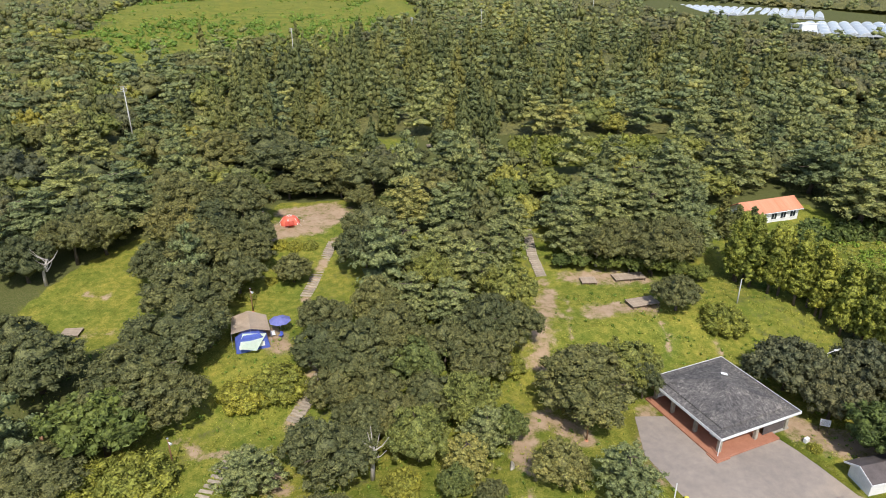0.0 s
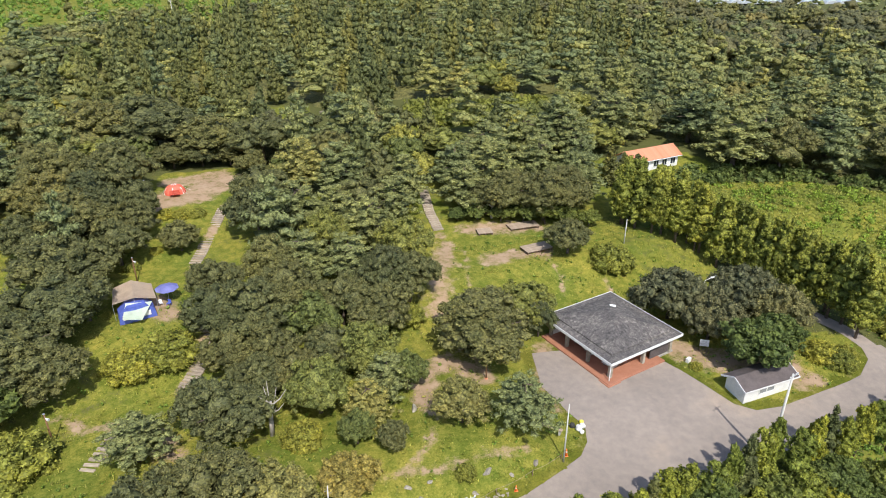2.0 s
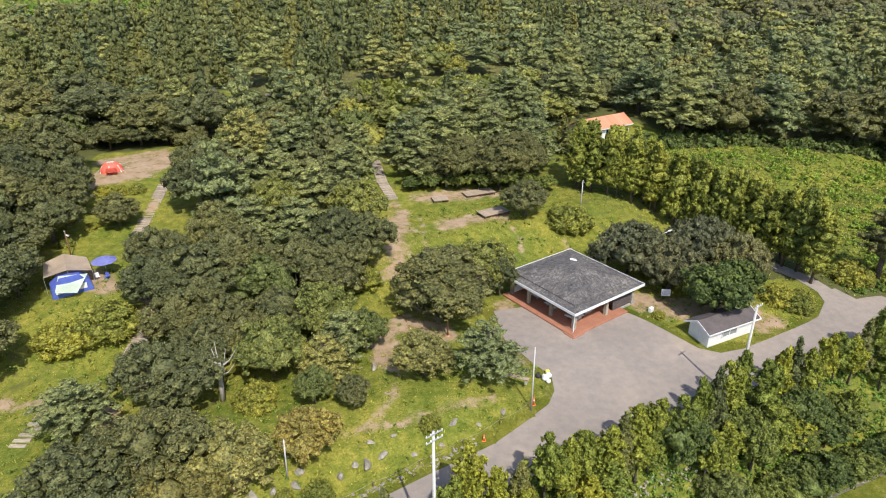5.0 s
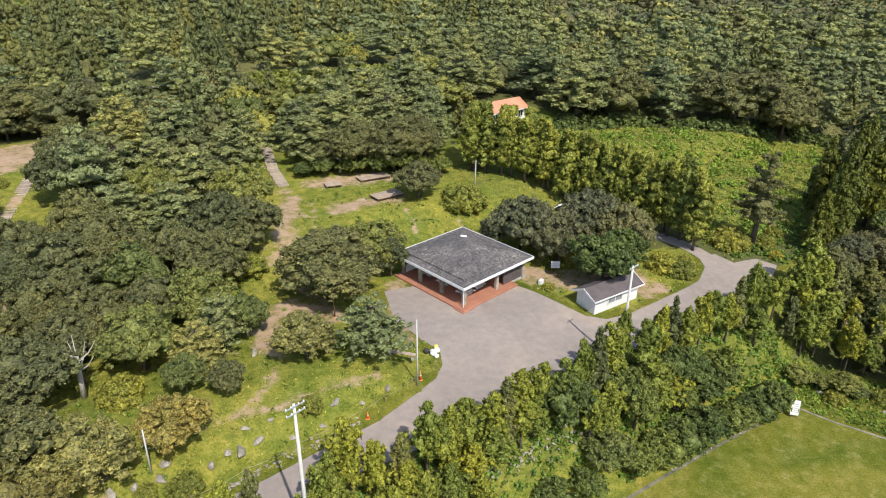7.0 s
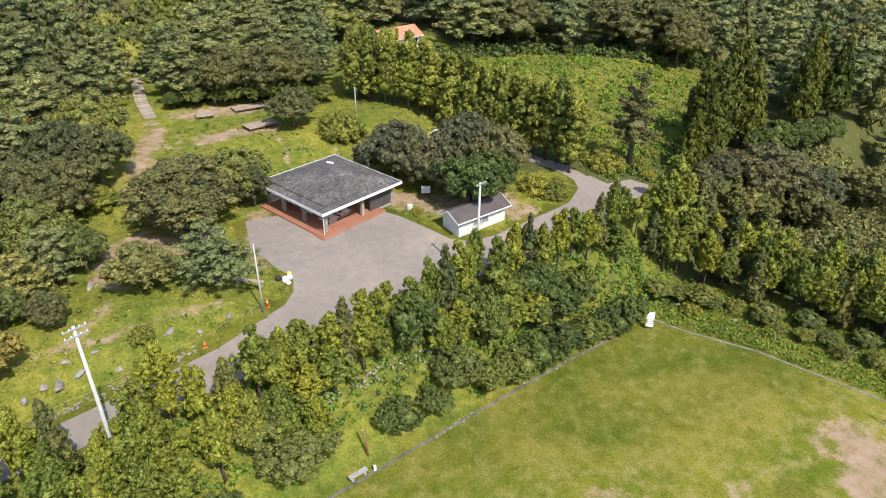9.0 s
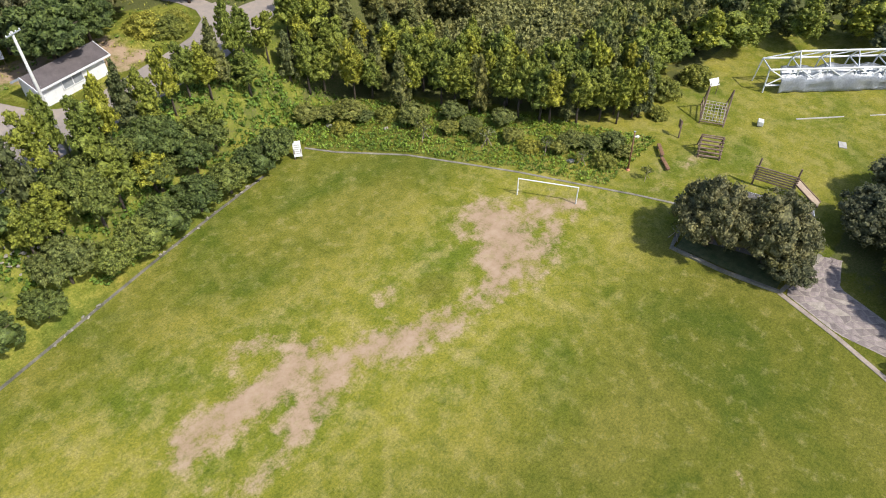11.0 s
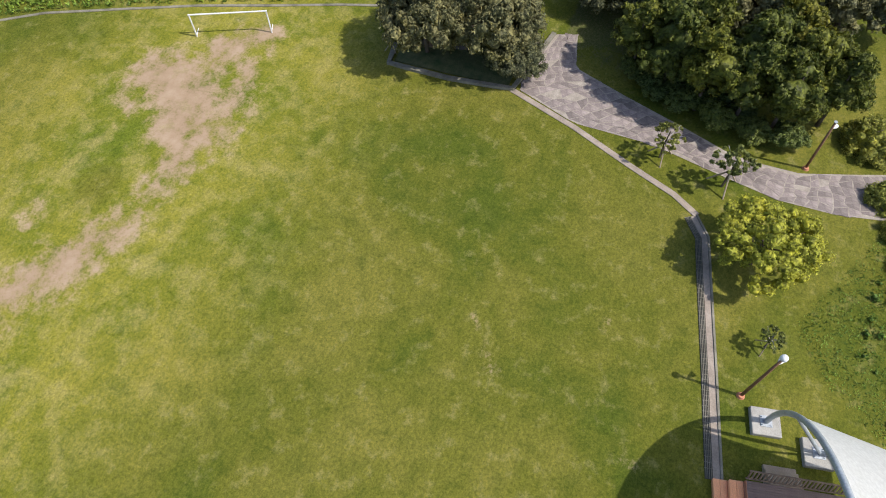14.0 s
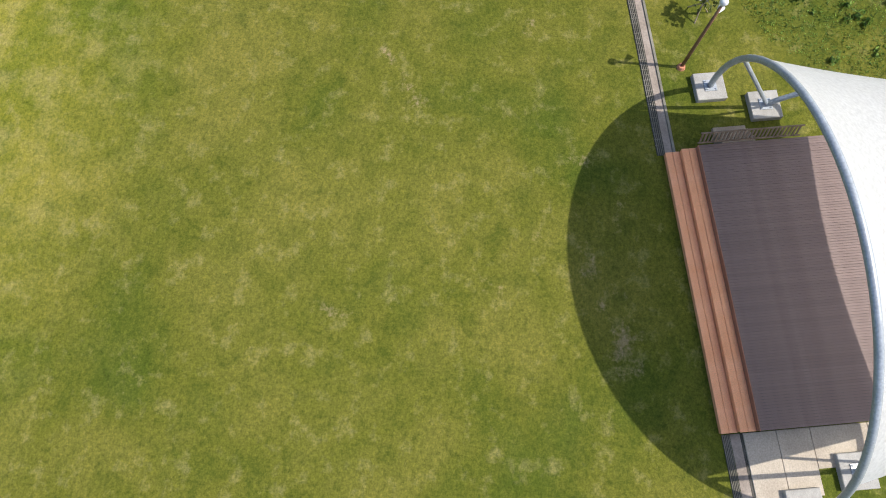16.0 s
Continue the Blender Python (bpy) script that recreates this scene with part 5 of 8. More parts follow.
# ---- the wider woods ----
def wood():
    rng = np.random.default_rng(77)
    sets, far, remote = [], [], []
    for i in range(3):
        sets.append([foliage(300 + i, "broad", 5.0, 8.4, 42, 15, 0.30, fat=1.45), foliage(320 + i, "pine", 4.8, 11.0, 44, 14, 0.32, fat=1.3), foliage(340 + i, "cone", 2.9, 12.0, 42, 13, 0.30, fat=1.35), foliage(360 + i, "broad", 4.6, 7.6, 42, 15, 0.30, fat=1.45)])
        far.append([foliage(400 + i, "broad", 6.0, 8.8, 28, 6, 0.44, fat=1.8), foliage(420 + i, "pine", 5.6, 11.0, 28, 6, 0.46, fat=1.6), foliage(440 + i, "cone", 3.4, 12.5, 26, 6, 0.42, fat=1.55), foliage(460 + i, "broad", 5.6, 7.8, 28, 6, 0.44, fat=1.8)])
        remote.append([foliage(500 + i, "broad", 7.2, 9.0, 10, 2, 0.9, fat=3.0, solid=False), foliage(520 + i, "pine", 6.6, 11.0, 9, 2, 0.9, fat=2.6, solid=False), foliage(540 + i, "cone", 4.6, 13.5, 9, 2, 0.9, fat=2.4, solid=False), foliage(560 + i, "broad", 6.8, 8.0, 9, 2, 0.9, fat=3.0, solid=False)])
    placed = [(o.matrix_basis.translation.x, o.matrix_basis.translation.y, 3.8) for o in scene.objects if o.name.split(".")[0] in ("tree",)]
    grid = {}
    def free(x, y, r):
        gx, gy = int(x // 14), int(y // 14)
        for i in range(gx - 1, gx + 2):
            for j in range(gy - 1, gy + 2):
                for px, py, pr in grid.get((i, j), ()):
                    if math.hypot(px - x, py - y) < (pr + r) * 0.70:
                        return False
        return True
    def put(x, y, r):
        grid.setdefault((int(x // 14), int(y // 14)), []).append((x, y, r))
    for p in placed:
        put(*p)
    spots = []
    n = 30000
    x, y = rng.uniform(-150, 190, n), rng.uniform(-30, 260, n)
    d, a = 180 + 920 * rng.uniform(0, 1, n) ** 0.8, rng.uniform(-0.68, 1.12, n)
    out = np.arange(n) % 5 > 1
    x, y = np.where(out, d * np.sin(a), x), np.where(out, d * np.cos(a), y)
    u, s_ = along(x, y)
    bad = (u < 16) & ~((x > 100) & (y > 14)) & ~((x < -26) & (u > 14)) & ~((x > 114) & (x + 0.7 * y > 124) & (y > -40))
    bad |= (y < 100) & (x > -46) & (x < 62) & (u < 62)
    bad |= (x > 79) & (x < 130) & (y > 12) & (y < 70)
    bad |= (x < -0.72 * y - 25) | (x > 1.7 * y + 70)
    for c in CLEARINGS:
        bad |= inside(x, y, c) > -4.2
    bad |= (inside(x, y, MEADOW) > -1) | (inside(x, y, FAR_MEADOW) > 0) | (inside(x, y, GLASSHOUSES) > 0)
    bad |= (near_line(x, y, LANE) < 5.5) | (inside(x, y, ASPHALT_EDGE) > -3)
    for x, y in zip(x[~bad].tolist(), y[~bad].tolist()):
        dist = math.hypot(x, y)
        r = rng.uniform(3.6, 6.6) if dist < 260 else 6.6 if dist < 400 else 9.0
        if free(x, y, r):
            put(x, y, r)
            spots.append((x, y, r))
    store = [[[], [], [], 0, []] for _ in range(5)]
    for x, y, r in spots:
        d = math.hypot(x, y)
        belt_n = noise.noise(Vector((x * 0.012, y * 0.012, 4.0)))
        roll = rng.uniform()
        if 205 < y < 350 and -75 < x < 135 and belt_n > -0.35 or 148 < y < 206 and -62 < x < 22 and belt_n > -0.3:
            k = 2 if roll < 0.82 else 1
        elif x > 95 and y > 205:
            k = 4 if roll < 0.45 else 0 if roll < 0.75 else 1
        elif x > 60:
            k = 1 if roll < 0.66 else 2 if roll < 0.8 else 0
        elif x > 16 and y > 98:
            k = 1 if roll < 0.55 else 3 if roll < 0.8 else 2
        else:
            k = 1 if roll < 0.42 else 0 if roll < 0.66 else 3 if roll < 0.84 else 4 if roll < 0.92 else 2
        v, t, q = (sets if d < 200 else far if d < 400 else remote)[rng.integers(3)][k % 4]
        a, sc, sh = rng.uniform(0, 6.28), (r / 4.6 if d < 260 else rng.uniform(0.9, 1.25)), rng.uniform(0.75, 1.35 if k in (1, 2) else 1.15)
        sh *= 0.75 + 0.25 * sc
        ca, sa = math.cos(a), math.sin(a)
        w = np.empty_like(v)
        w[:, 0], w[:, 1], w[:, 2] = (v[:, 0] * ca - v[:, 1] * sa) * sc + x, (v[:, 0] * sa + v[:, 1] * ca) * sc + y, v[:, 2] * sh + height(x, y) - 0.3
        st = store[k]
        st[0].append(w)
        st[1].append(t + st[3])
        st[2].append(q + st[3])
        st[3] += len(v)
        st[4].append(np.full(len(v), rng.uniform()))
    names = (("dark evergreen broadleaf canopy of the wood", LEAF_DARK), ("green pine canopy of the wood", LEAF_PINE), ("olive conifer belts of the wood", LEAF_CYPRESS), ("lighter broadleaf canopy of the wood", LEAF_LIGHT), ("grey-green broadleaf canopy of the wood", LEAF_GREY))
    for st, (label, material) in zip(store, names):
        if st[0]:
            me = arrays("woodland", np.concatenate(st[0]), np.concatenate(st[1]), np.concatenate(st[2]), [material], smooth=True)
            per_plant(me, np.concatenate(st[4]))
            tagged(new("woodland", me), label, "woodland", kind="stuff")


def understorey():
    """The lower canopy that closes the wood between its tall trees."""
    rng = np.random.default_rng(5)
    X, Y = np.meshgrid(np.arange(-420, 560, 4.5), np.arange(96, 900, 4.5))
    X, Y = X + rng.uniform(-1.6, 1.6, X.shape), Y + rng.uniform(-1.6, 1.6, X.shape)
    gap = np.minimum(-inside(X, Y, MEADOW), -inside(X, Y, FAR_MEADOW))
    for c in CLEARINGS:
        gap = np.minimum(gap, -inside(X, Y, c))
    gap = np.minimum(gap, np.maximum(Y - 124, np.maximum(X - 86, -68 - X)))
    gap = np.minimum(gap, near_line(X, Y, LANE + [(17, 97), (17, 114)]) - 3)
    gap = np.minimum(gap, -inside(X, Y, GLASSHOUSES))
    far = ease(300, 900, np.hypot(X, Y))
    Z = land(X, Y) - 0.6 + ease(2, 12, gap) * rng.uniform(0.4, 2.6, X.shape) * (1 + far) + far * 8
    ny, nx = X.shape
    i = (np.arange(ny - 1)[:, None] * nx + np.arange(nx - 1)).ravel()
    quads = np.stack([i, i + 1, i + 1 + nx, i + nx], 1)
    keep = (gap.ravel()[quads].min(1) > 1.5) & (np.arctan2(X, Y).ravel()[i] < 1.2)
    tris = np.concatenate([quads[keep][:, [0, 1, 2]], quads[keep][:, [0, 2, 3]]])
    me = arrays("understorey", np.stack([X, Y, Z], -1).reshape(-1, 3), tris, np.zeros((0, 4), dtype=int), [LEAF_DARK], smooth=True)
    tagged(new("understorey", me), "dense green undergrowth closing the wood", "undergrowth", kind="stuff")


wood()
understorey()


# ---- undergrowth ----
def scatter(rng, n, zone, span):
    out = []
    while len(out) < n:
        x, y = rng.uniform(span[0], span[1], 4000), rng.uniform(span[2], span[3], 4000)
        k = zone(x, y)
        out += list(zip(x[k], y[k]))
    return np.array(out[:n])


def off_paving(x, y):
    return (inside(x, y, ASPHALT_EDGE) < -0.35) & (near_line(x, y, LANE) > 1.5) & (np.hypot(x - 35.6, y - 66) > 9.5) & (inside(x, y, [(46.5, 51.5), (56, 53.8), (55.4, 57.5), (46, 55.4)]) < 0)


def weeds(name, seed, n, zone, span, low, high, material, label, leaves=9):
    """Low leafy clumps, all one mesh."""
    rng = np.random.default_rng(seed)
    xy = scatter(rng, n, zone, span)
    z = land(xy[:, 0], xy[:, 1])
    r = rng.uniform(low, high, n) ** 1.0
    c = np.stack([xy[:, 0], xy[:, 1], z + r * 0.45], 1)
    body = (OCT_V[None] * rng.uniform(0.6, 1.0, (n, 6, 1)) * np.array([1, 1, 0.7]) * r[:, None, None] * 0.8 + c[:, None]).reshape(-1, 3)
    tris = (OCT_T[None] + (np.arange(n) * 6)[:, None, None]).reshape(-1, 3)
    d = unit(rng.normal(size=(n, leaves, 3)) + np.array([0, 0, 0.9]))
    pos = c[:, None] + d * r[:, None, None] * rng.uniform(0.7, 1.2, (n, leaves, 1)) * np.array([1, 1, 0.8])
    nrm = unit(d + 0.6 * rng.normal(size=d.shape))
    t1 = unit(np.cross(nrm, rng.normal(size=d.shape)))
    t2 = np.cross(nrm, t1)
    a = r[:, None, None] * rng.uniform(0.3, 0.6, (n, leaves, 1))
    q = np.stack([pos - t1 * a, pos + t2 * a * 0.55, pos + t1 * a, pos - t2 * a * 0.55], 2).reshape(-1, 3)
    quads = np.arange(n * leaves * 4).reshape(-1, 4) + len(body)
    tagged(new(name, arrays(name, np.concatenate([body, q]), tris, quads, [material])), label, "undergrowth", kind="stuff")


def tufts(name, seed, n, zone, span, low, high, material, label, blades=5):
    """Tufts of long grass, all one mesh."""
    rng = np.random.default_rng(seed)
    xy = scatter(rng, n, zone, span)
    z = land(xy[:, 0], xy[:, 1]) - 0.05
    h = rng.uniform(low, high, (n, blades, 1))
    a = rng.uniform(0, 6.283, (n, blades))
    out = np.stack([np.cos(a), np.sin(a), np.zeros_like(a)], -1)
    side = np.stack([-np.sin(a), np.cos(a), np.zeros_like(a)], -1)
    base = np.stack([xy[:, 0], xy[:, 1], z], 1)[:, None] + out * 0.05
    mid = base + out * h * 0.25 + np.array([0, 0, 0.6]) * h
    tip = base + out * h * 0.75 + np.array([0, 0, 0.9]) * h
    w = h * 0.16
    q = np.stack([base, mid - side * w, tip, mid + side * w], 2).reshape(-1, 3)
    tagged(new(name, arrays(name, q, np.zeros((0, 3)), np.arange(n * blades * 4).reshape(-1, 4), [material])), label, "grass", kind="stuff")


def verge_zone(x, y):
    u, s_ = along(x, y)
    return (u > 14) & (u < 62) & off_paving(x, y) & (near_line(x, y, PATH_UP) > 1.6) & (near_line(x, y, [(20, 86), (24, 85), (28, 87)]) > 1.8)


def meadow_zone(x, y):
    patch = np.sin(x * 0.55 + 1.6 * np.sin(y * 0.31)) * np.sin(y * 0.62 + 1.9 * np.sin(x * 0.23)) + 0.5 * np.sin(x * 1.7 + y * 1.3) * np.sin(y * 1.9 - x)
    return (inside(x, y, MEADOW) > 0.5) & (patch > 0.12)


def belt_zone(x, y):
    u, s_ = along(x, y)
    return (u > np.where(s_ < -6, 4.4, 1.6)) & (u < 9.0) & (s_ > -50) & (s_ < 24)


def goal_bank(x, y):
    a = near_line(x, y, KERB_EAST)
    return (inside(x, y, FIELD) < -0.5) & (a < 11) & (y > 9) & (x > 66) & (inside(x, y, [(94, 14), (96, 11), (120, 5), (110, -8), (90, 4)]) < 0)


def thicket(x, y):
    return (inside(x, y, [(88, 34), (99, 21), (122, 12), (150, 16), (150, 44), (118, 60), (92, 50)]) > 0)


def right_rough(x, y):
    return (inside(x, y, [(63, -33), (66, -31), (74, -35), (75, -38.5), (60, -44), (58, -40)]) > 0)


tufts("long_grass", 1, 7000, verge_zone, (-60, 76, 36, 100), 0.12, 0.34, GRASS_BLADE, "yellow-green tufts of rough grass on the verge")
tufts("long_grass", 2, 7000, lambda x, y: inside(x, y, MEADOW) > 0.5, (58, 132, 60, 114), 0.2, 0.55, GRASS_BLADE, "tall yellow-green meadow grass")
tufts("long_grass", 3, 2000, belt_zone, (0, 74, 20, 54), 0.15, 0.45, LEAF_WEED, "rough green grass below the conifers")
tufts("long_grass", 4, 4200, goal_bank, (64, 96, 4, 46), 0.1, 0.42, LEAF_WEED, "rough green grass behind the goal")
tufts("long_grass", 5, 5200, right_rough, (56, 78, -46, -28), 0.04, 0.15, LEAF_WEED, "rough grass past the stage")
weeds("weeds", 11, 1100, verge_zone, (-60, 76, 36, 100), 0.1, 0.34, LEAF_WEED, "low leafy weeds on the verge")
weeds("weeds", 12, 1500, meadow_zone, (58, 132, 60, 114), 0.2, 0.75, LEAF_WEED, "leafy thicket patches in the meadow")
weeds("weeds", 18, 420, lambda x, y: (inside(x, y, [(73, 60), (78, 66), (94, 66), (94, 55), (84, 53), (80, 56)]) > 0) & (inside(x, y, ASPHALT_EDGE) < -0.6) & (near_line(x, y, LANE) > 1.8), (72, 96, 52, 67), 0.15, 0.6, LEAF_WEED, "rough green growth beside the road bend")
weeds("weeds", 13, 1300, belt_zone, (0, 74, 20, 54), 0.15, 0.55, LEAF_WEED, "green undergrowth below the conifers")
weeds("weeds", 14, 900, goal_bank, (64, 96, 4, 46), 0.05, 0.30, LEAF_WEED, "dense green undergrowth behind the goal")
weeds("weeds", 15, 4200, thicket, (86, 152, 10, 62), 0.3, 1.0, LEAF_SCRUB, "olive scrub behind the conifers", 7)
weeds("weeds", 16, 60, lambda x, y: inside(x, y, [(61, -36.5), (66, -34.5), (72, -35.5), (75, -38.5), (60, -44), (57, -41)]) > 0, (56, 78, -46, -28), 0.1, 0.36, LEAF_WEED, "leafy weeds past the stage")
weeds("weeds", 19, 420, lambda x, y: (inside(x, y, [(20, 150), (18, 172), (60, 176), (62, 156)]) > 0.5), (16, 64, 148, 178), 0.7, 1.9, LEAF_SHRUB, "yellow-green scrub in a clearing of the wood", 12)
weeds("weeds", 20, 420, lambda x, y: (np.abs(inside(x, y, MEADOW) + 3.0) < 3.4) & (y > 88), (58, 140, 84, 122), 0.4, 1.5, LEAF_GREEN, "dark bushes along the wood's edge", 14)
weeds("weeds", 17, 1700, lambda x, y: inside(x, y, FAR_MEADOW) > 3, (-330, 20, 330, 760), 0.8, 3.2, LEAF_WEED, "far scrub of the open meadow", 6)


# ---- pavilion on the forecourt ----
def at(x, y, deg=0.0, z=None):
    return pose(x, y, height(x, y) if z is None else z, 0, 0, deg)


def pavilion():
    W, D, E = 12.6, 12.9, 2.95
    p = thing("pavilion", "open picnic pavilion with a grey shingle hip roof and white fascia", "pavilion", pose(32.7, 57.1, 8.12, 0, 0, 23.1))
    part("floor_slab", box(bmesh.new(), -0.25, -0.25, -0.7, W - 3.0, D - 0.4, 0.14, bevel=0.04), TERRACOTTA, p, "red painted concrete floor")
    part("store_floor", box(bmesh.new(), W - 2.98, 0.8, -0.7, W - 0.3, D - 0.4, 0.12, bevel=0.03), CONCRETE, p, "grey concrete store floor")
    part("step", box(bmesh.new(), -0.45, -0.45, -0.7, 1.6, 1.3, 0.05, bevel=0.03), TERRACOTTA, p)
    bm = bmesh.new()
    b, top = 1.15, 2.0
    def ring(o, z):
        return [bm.verts.new(v) for v in ((o, o, z), (W - o, o, z), (W - o, D - o, z), (o, D - o, z))]
    r0, r1, r2 = ring(-0.02, E), ring(b, E + 0.12), ring(b + 0.03, E + 0.30)
    peak = [bm.verts.new((W / 2, D / 2 - 0.5, E + top)), bm.verts.new((W / 2, D / 2 + 0.5, E + top))]
    for a, c in ((r0, r1), (r1, r2)):
        for k in range(4):
            bm.faces.new((a[k], a[(k + 1) % 4], c[(k + 1) % 4], c[k]))
    bm.faces.new((r2[0], r2[1], peak[0]))
    bm.faces.new((r2[1], r2[2], peak[1], peak[0]))
    bm.faces.new((r2[2], r2[3], peak[1]))
    bm.faces.new((r2[3], r2[0], peak[0], peak[1]))
    roof = part("roof", bm, SHINGLE, p, "weathered grey shingle roof streaked with pale lichen")
    part("soffit", box(bmesh.new(), 0.05, 0.05, E - 0.12, W - 0.05, D - 0.05, E - 0.04), WHITE, roof)
    for x0, y0, x1, y1 in ((-0.06, -0.06, W + 0.06, 0.0), (-0.06, D, W + 0.06, D + 0.06), (-0.06, 0, 0.0, D), (W, 0, W + 0.06, D)):
        part("fascia", box(bmesh.new(), x0, y0, E - 0.3, x1, y1, E + 0.06), WHITE, p, "white painted fascia board")
    part("roof_patch", box(bmesh.new(), -0.45, -0.2, 0, 0.45, 0.2, 0.03, pose(7.9, 8.0, E + 1.66, 12, 14, -25)), WHITE, roof, "small white repair sheet")
    for x, y in ((1.0, 0.9), (6.7, 0.9), (1.0, 4.8), (1.0, 8.8), (11.6, 0.9), (1.0, 12.0)):
        part("column", box(bmesh.new(), x - 0.22, y - 0.22, 0.1, x + 0.22, y + 0.22, E - 0.1, bevel=0.04), STONE, p, "grey stone-faced column")
    bar("downpipe", (0.35, 0.35, 0.1), (0.35, 0.35, E - 0.1), 0.06, WHITE, p)
    part("store_wall", box(bmesh.new(), 7.4, 4.2, 0.14, 11.9, 4.4, E - 0.1), WHITE, p, "cream store room wall")
    part("store_wall", box(bmesh.new(), 11.7, 4.4, 0.14, 11.9, 12.0, E - 0.1), WHITE, p, "cream store room wall")
    part("store_wall", box(bmesh.new(), 7.2, 4.2, 0.14, 7.4, 12.0, E - 0.1), WHITE, p, "cream store room wall")
    part("back_wall", box(bmesh.new(), 1.3, 11.9, 0.14, 7.2, 12.1, E - 0.1), WHITE, p, "cream store room wall")
    shut = part("shutter", box(bmesh.new(), 8.0, 0.95, 0.14, 11.5, 1.02, E - 0.15), DARKROOF, p, "dark slatted side screen")
    for k in range(12):
        part("slat", box(bmesh.new(), 8.0, 0.90, 0.3 + 0.2 * k, 11.5, 0.95, 0.42 + 0.2 * k), DARKROOF, shut)
    first = None
    for x, y, a in ((2.9, 2.6, 8), (5.2, 3.0, 4), (3.0, 6.2, 2), (3.1, 9.4, 0), (5.8, 6.6, 5), (5.8, 9.8, 0)):
        m = pose(32.7, 57.1, 8.26, 0, 0, 23.1) @ pose(x, y, 0.0, 0, 0, a)
        if first is None:
            first = thing("picnic_table", "pale wooden picnic table with fixed benches on the red floor", "table", m, "picnic tables")
            part("tabletop", box(bmesh.new(), -0.38, -0.9, 0.68, 0.38, 0.9, 0.75, bevel=0.01), WHITE, first)
            for s in (-1, 1):
                part("bench", box(bmesh.new(), s * 0.75 - 0.16, -0.9, 0.40, s * 0.75 + 0.16, 0.9, 0.45, bevel=0.01), WHITE, first)
                part("leg", box(bmesh.new(), -0.7, s * 0.6 - 0.05, 0.0, 0.7, s * 0.6 + 0.05, 0.68), CONCRETE, first)
        else:
            copy_thing(first, m)


def shed():
    L, D, E, T = 7.4, 3.0, 2.3, 3.1
    z = 7.15
    p = thing("shed", "small white shed with a dark low gable roof", "shed", pose(47.5, 52.2, z, 0, 0, 13.5))
    part("wall", box(bmesh.new(), 0, 0, -0.4, L, 0.12, E), WHITE, p)
    part("wall", box(bmesh.new(), 0, D - 0.12, -0.4, L, D, E), WHITE, p)
    for x in (0, L - 0.12):
        bm = bmesh.new()
        for dx in (0, 0.12):
            vs = [bm.verts.new(v) for v in ((x + dx, 0.12, -0.4), (x + dx, D - 0.12, -0.4), (x + dx, D - 0.12, E), (x + dx, D / 2, T - 0.12), (x + dx, 0.12, E))]
            bm.faces.new(vs)
        f = list(bm.faces)
        a, c = list(f[0].verts), list(f[1].verts)
        for k in range(5):
            bm.faces.new((a[k], a[(k + 1) % 5], c[(k + 1) % 5], c[k]))
        part("gable", bm, WHITE, p)
    for y0, y1 in ((-0.45, D / 2), (D + 0.45, D / 2)):
        bm = bmesh.new()
        z0 = E - 0.16
        vs = [bm.verts.new(v) for v in ((-0.55, y0, z0), (L + 0.55, y0, z0), (L + 0.55, y1, T), (-0.55, y1, T), (-0.55, y0, z0 + 0.1), (L + 0.55, y0, z0 + 0.1), (L + 0.55, y1, T + 0.1), (-0.55, y1, T + 0.1))]
        for q in ((0, 1, 2, 3), (4, 5, 6, 7), (0, 1, 5, 4), (1, 2, 6, 5), (2, 3, 7, 6), (3, 0, 4, 7)):
            bm.faces.new([vs[i] for i in q])
        part("roof", bm, DARKROOF, p, "dark brown roofing sheet")
    part("fascia", box(bmesh.new(), -0.6, -0.52, E - 0.2, L + 0.6, -0.46, E - 0.02), WHITE, p)
    for x0, a in ((-0.6, 1), (L + 0.54, 1)):
        for s in (-1, 1):
            m = pose(x0, D / 2, T + 0.04, 0, 0, 0) @ pose(0, 0, 0, s * -math.degrees(math.atan2(T - E + 0.16, D / 2 + 0.45)), 0, 0)
            y0, y1 = (0.0, 2.15) if s == 1 else (-2.15, 0.0)
            part("barge_board", box(bmesh.new(), 0, y0, -0.14, 0.06, y1, 0.08, m), WHITE, p)
    w = part("window", box(bmesh.new(), 2.2, -0.04, 1.0, 4.6, 0.0, 1.85), SHADEGLASS, p, "pale window with white frame")
    for x in (2.15, 3.35, 4.55):
        part("window_frame", box(bmesh.new(), x, -0.08, 0.95, x + 0.09, -0.03, 1.9), WHITE, w)
    for zz in (0.92, 1.85):
        part("window_frame", box(bmesh.new(), 2.15, -0.08, zz, 4.64, -0.03, zz + 0.08), WHITE, w)


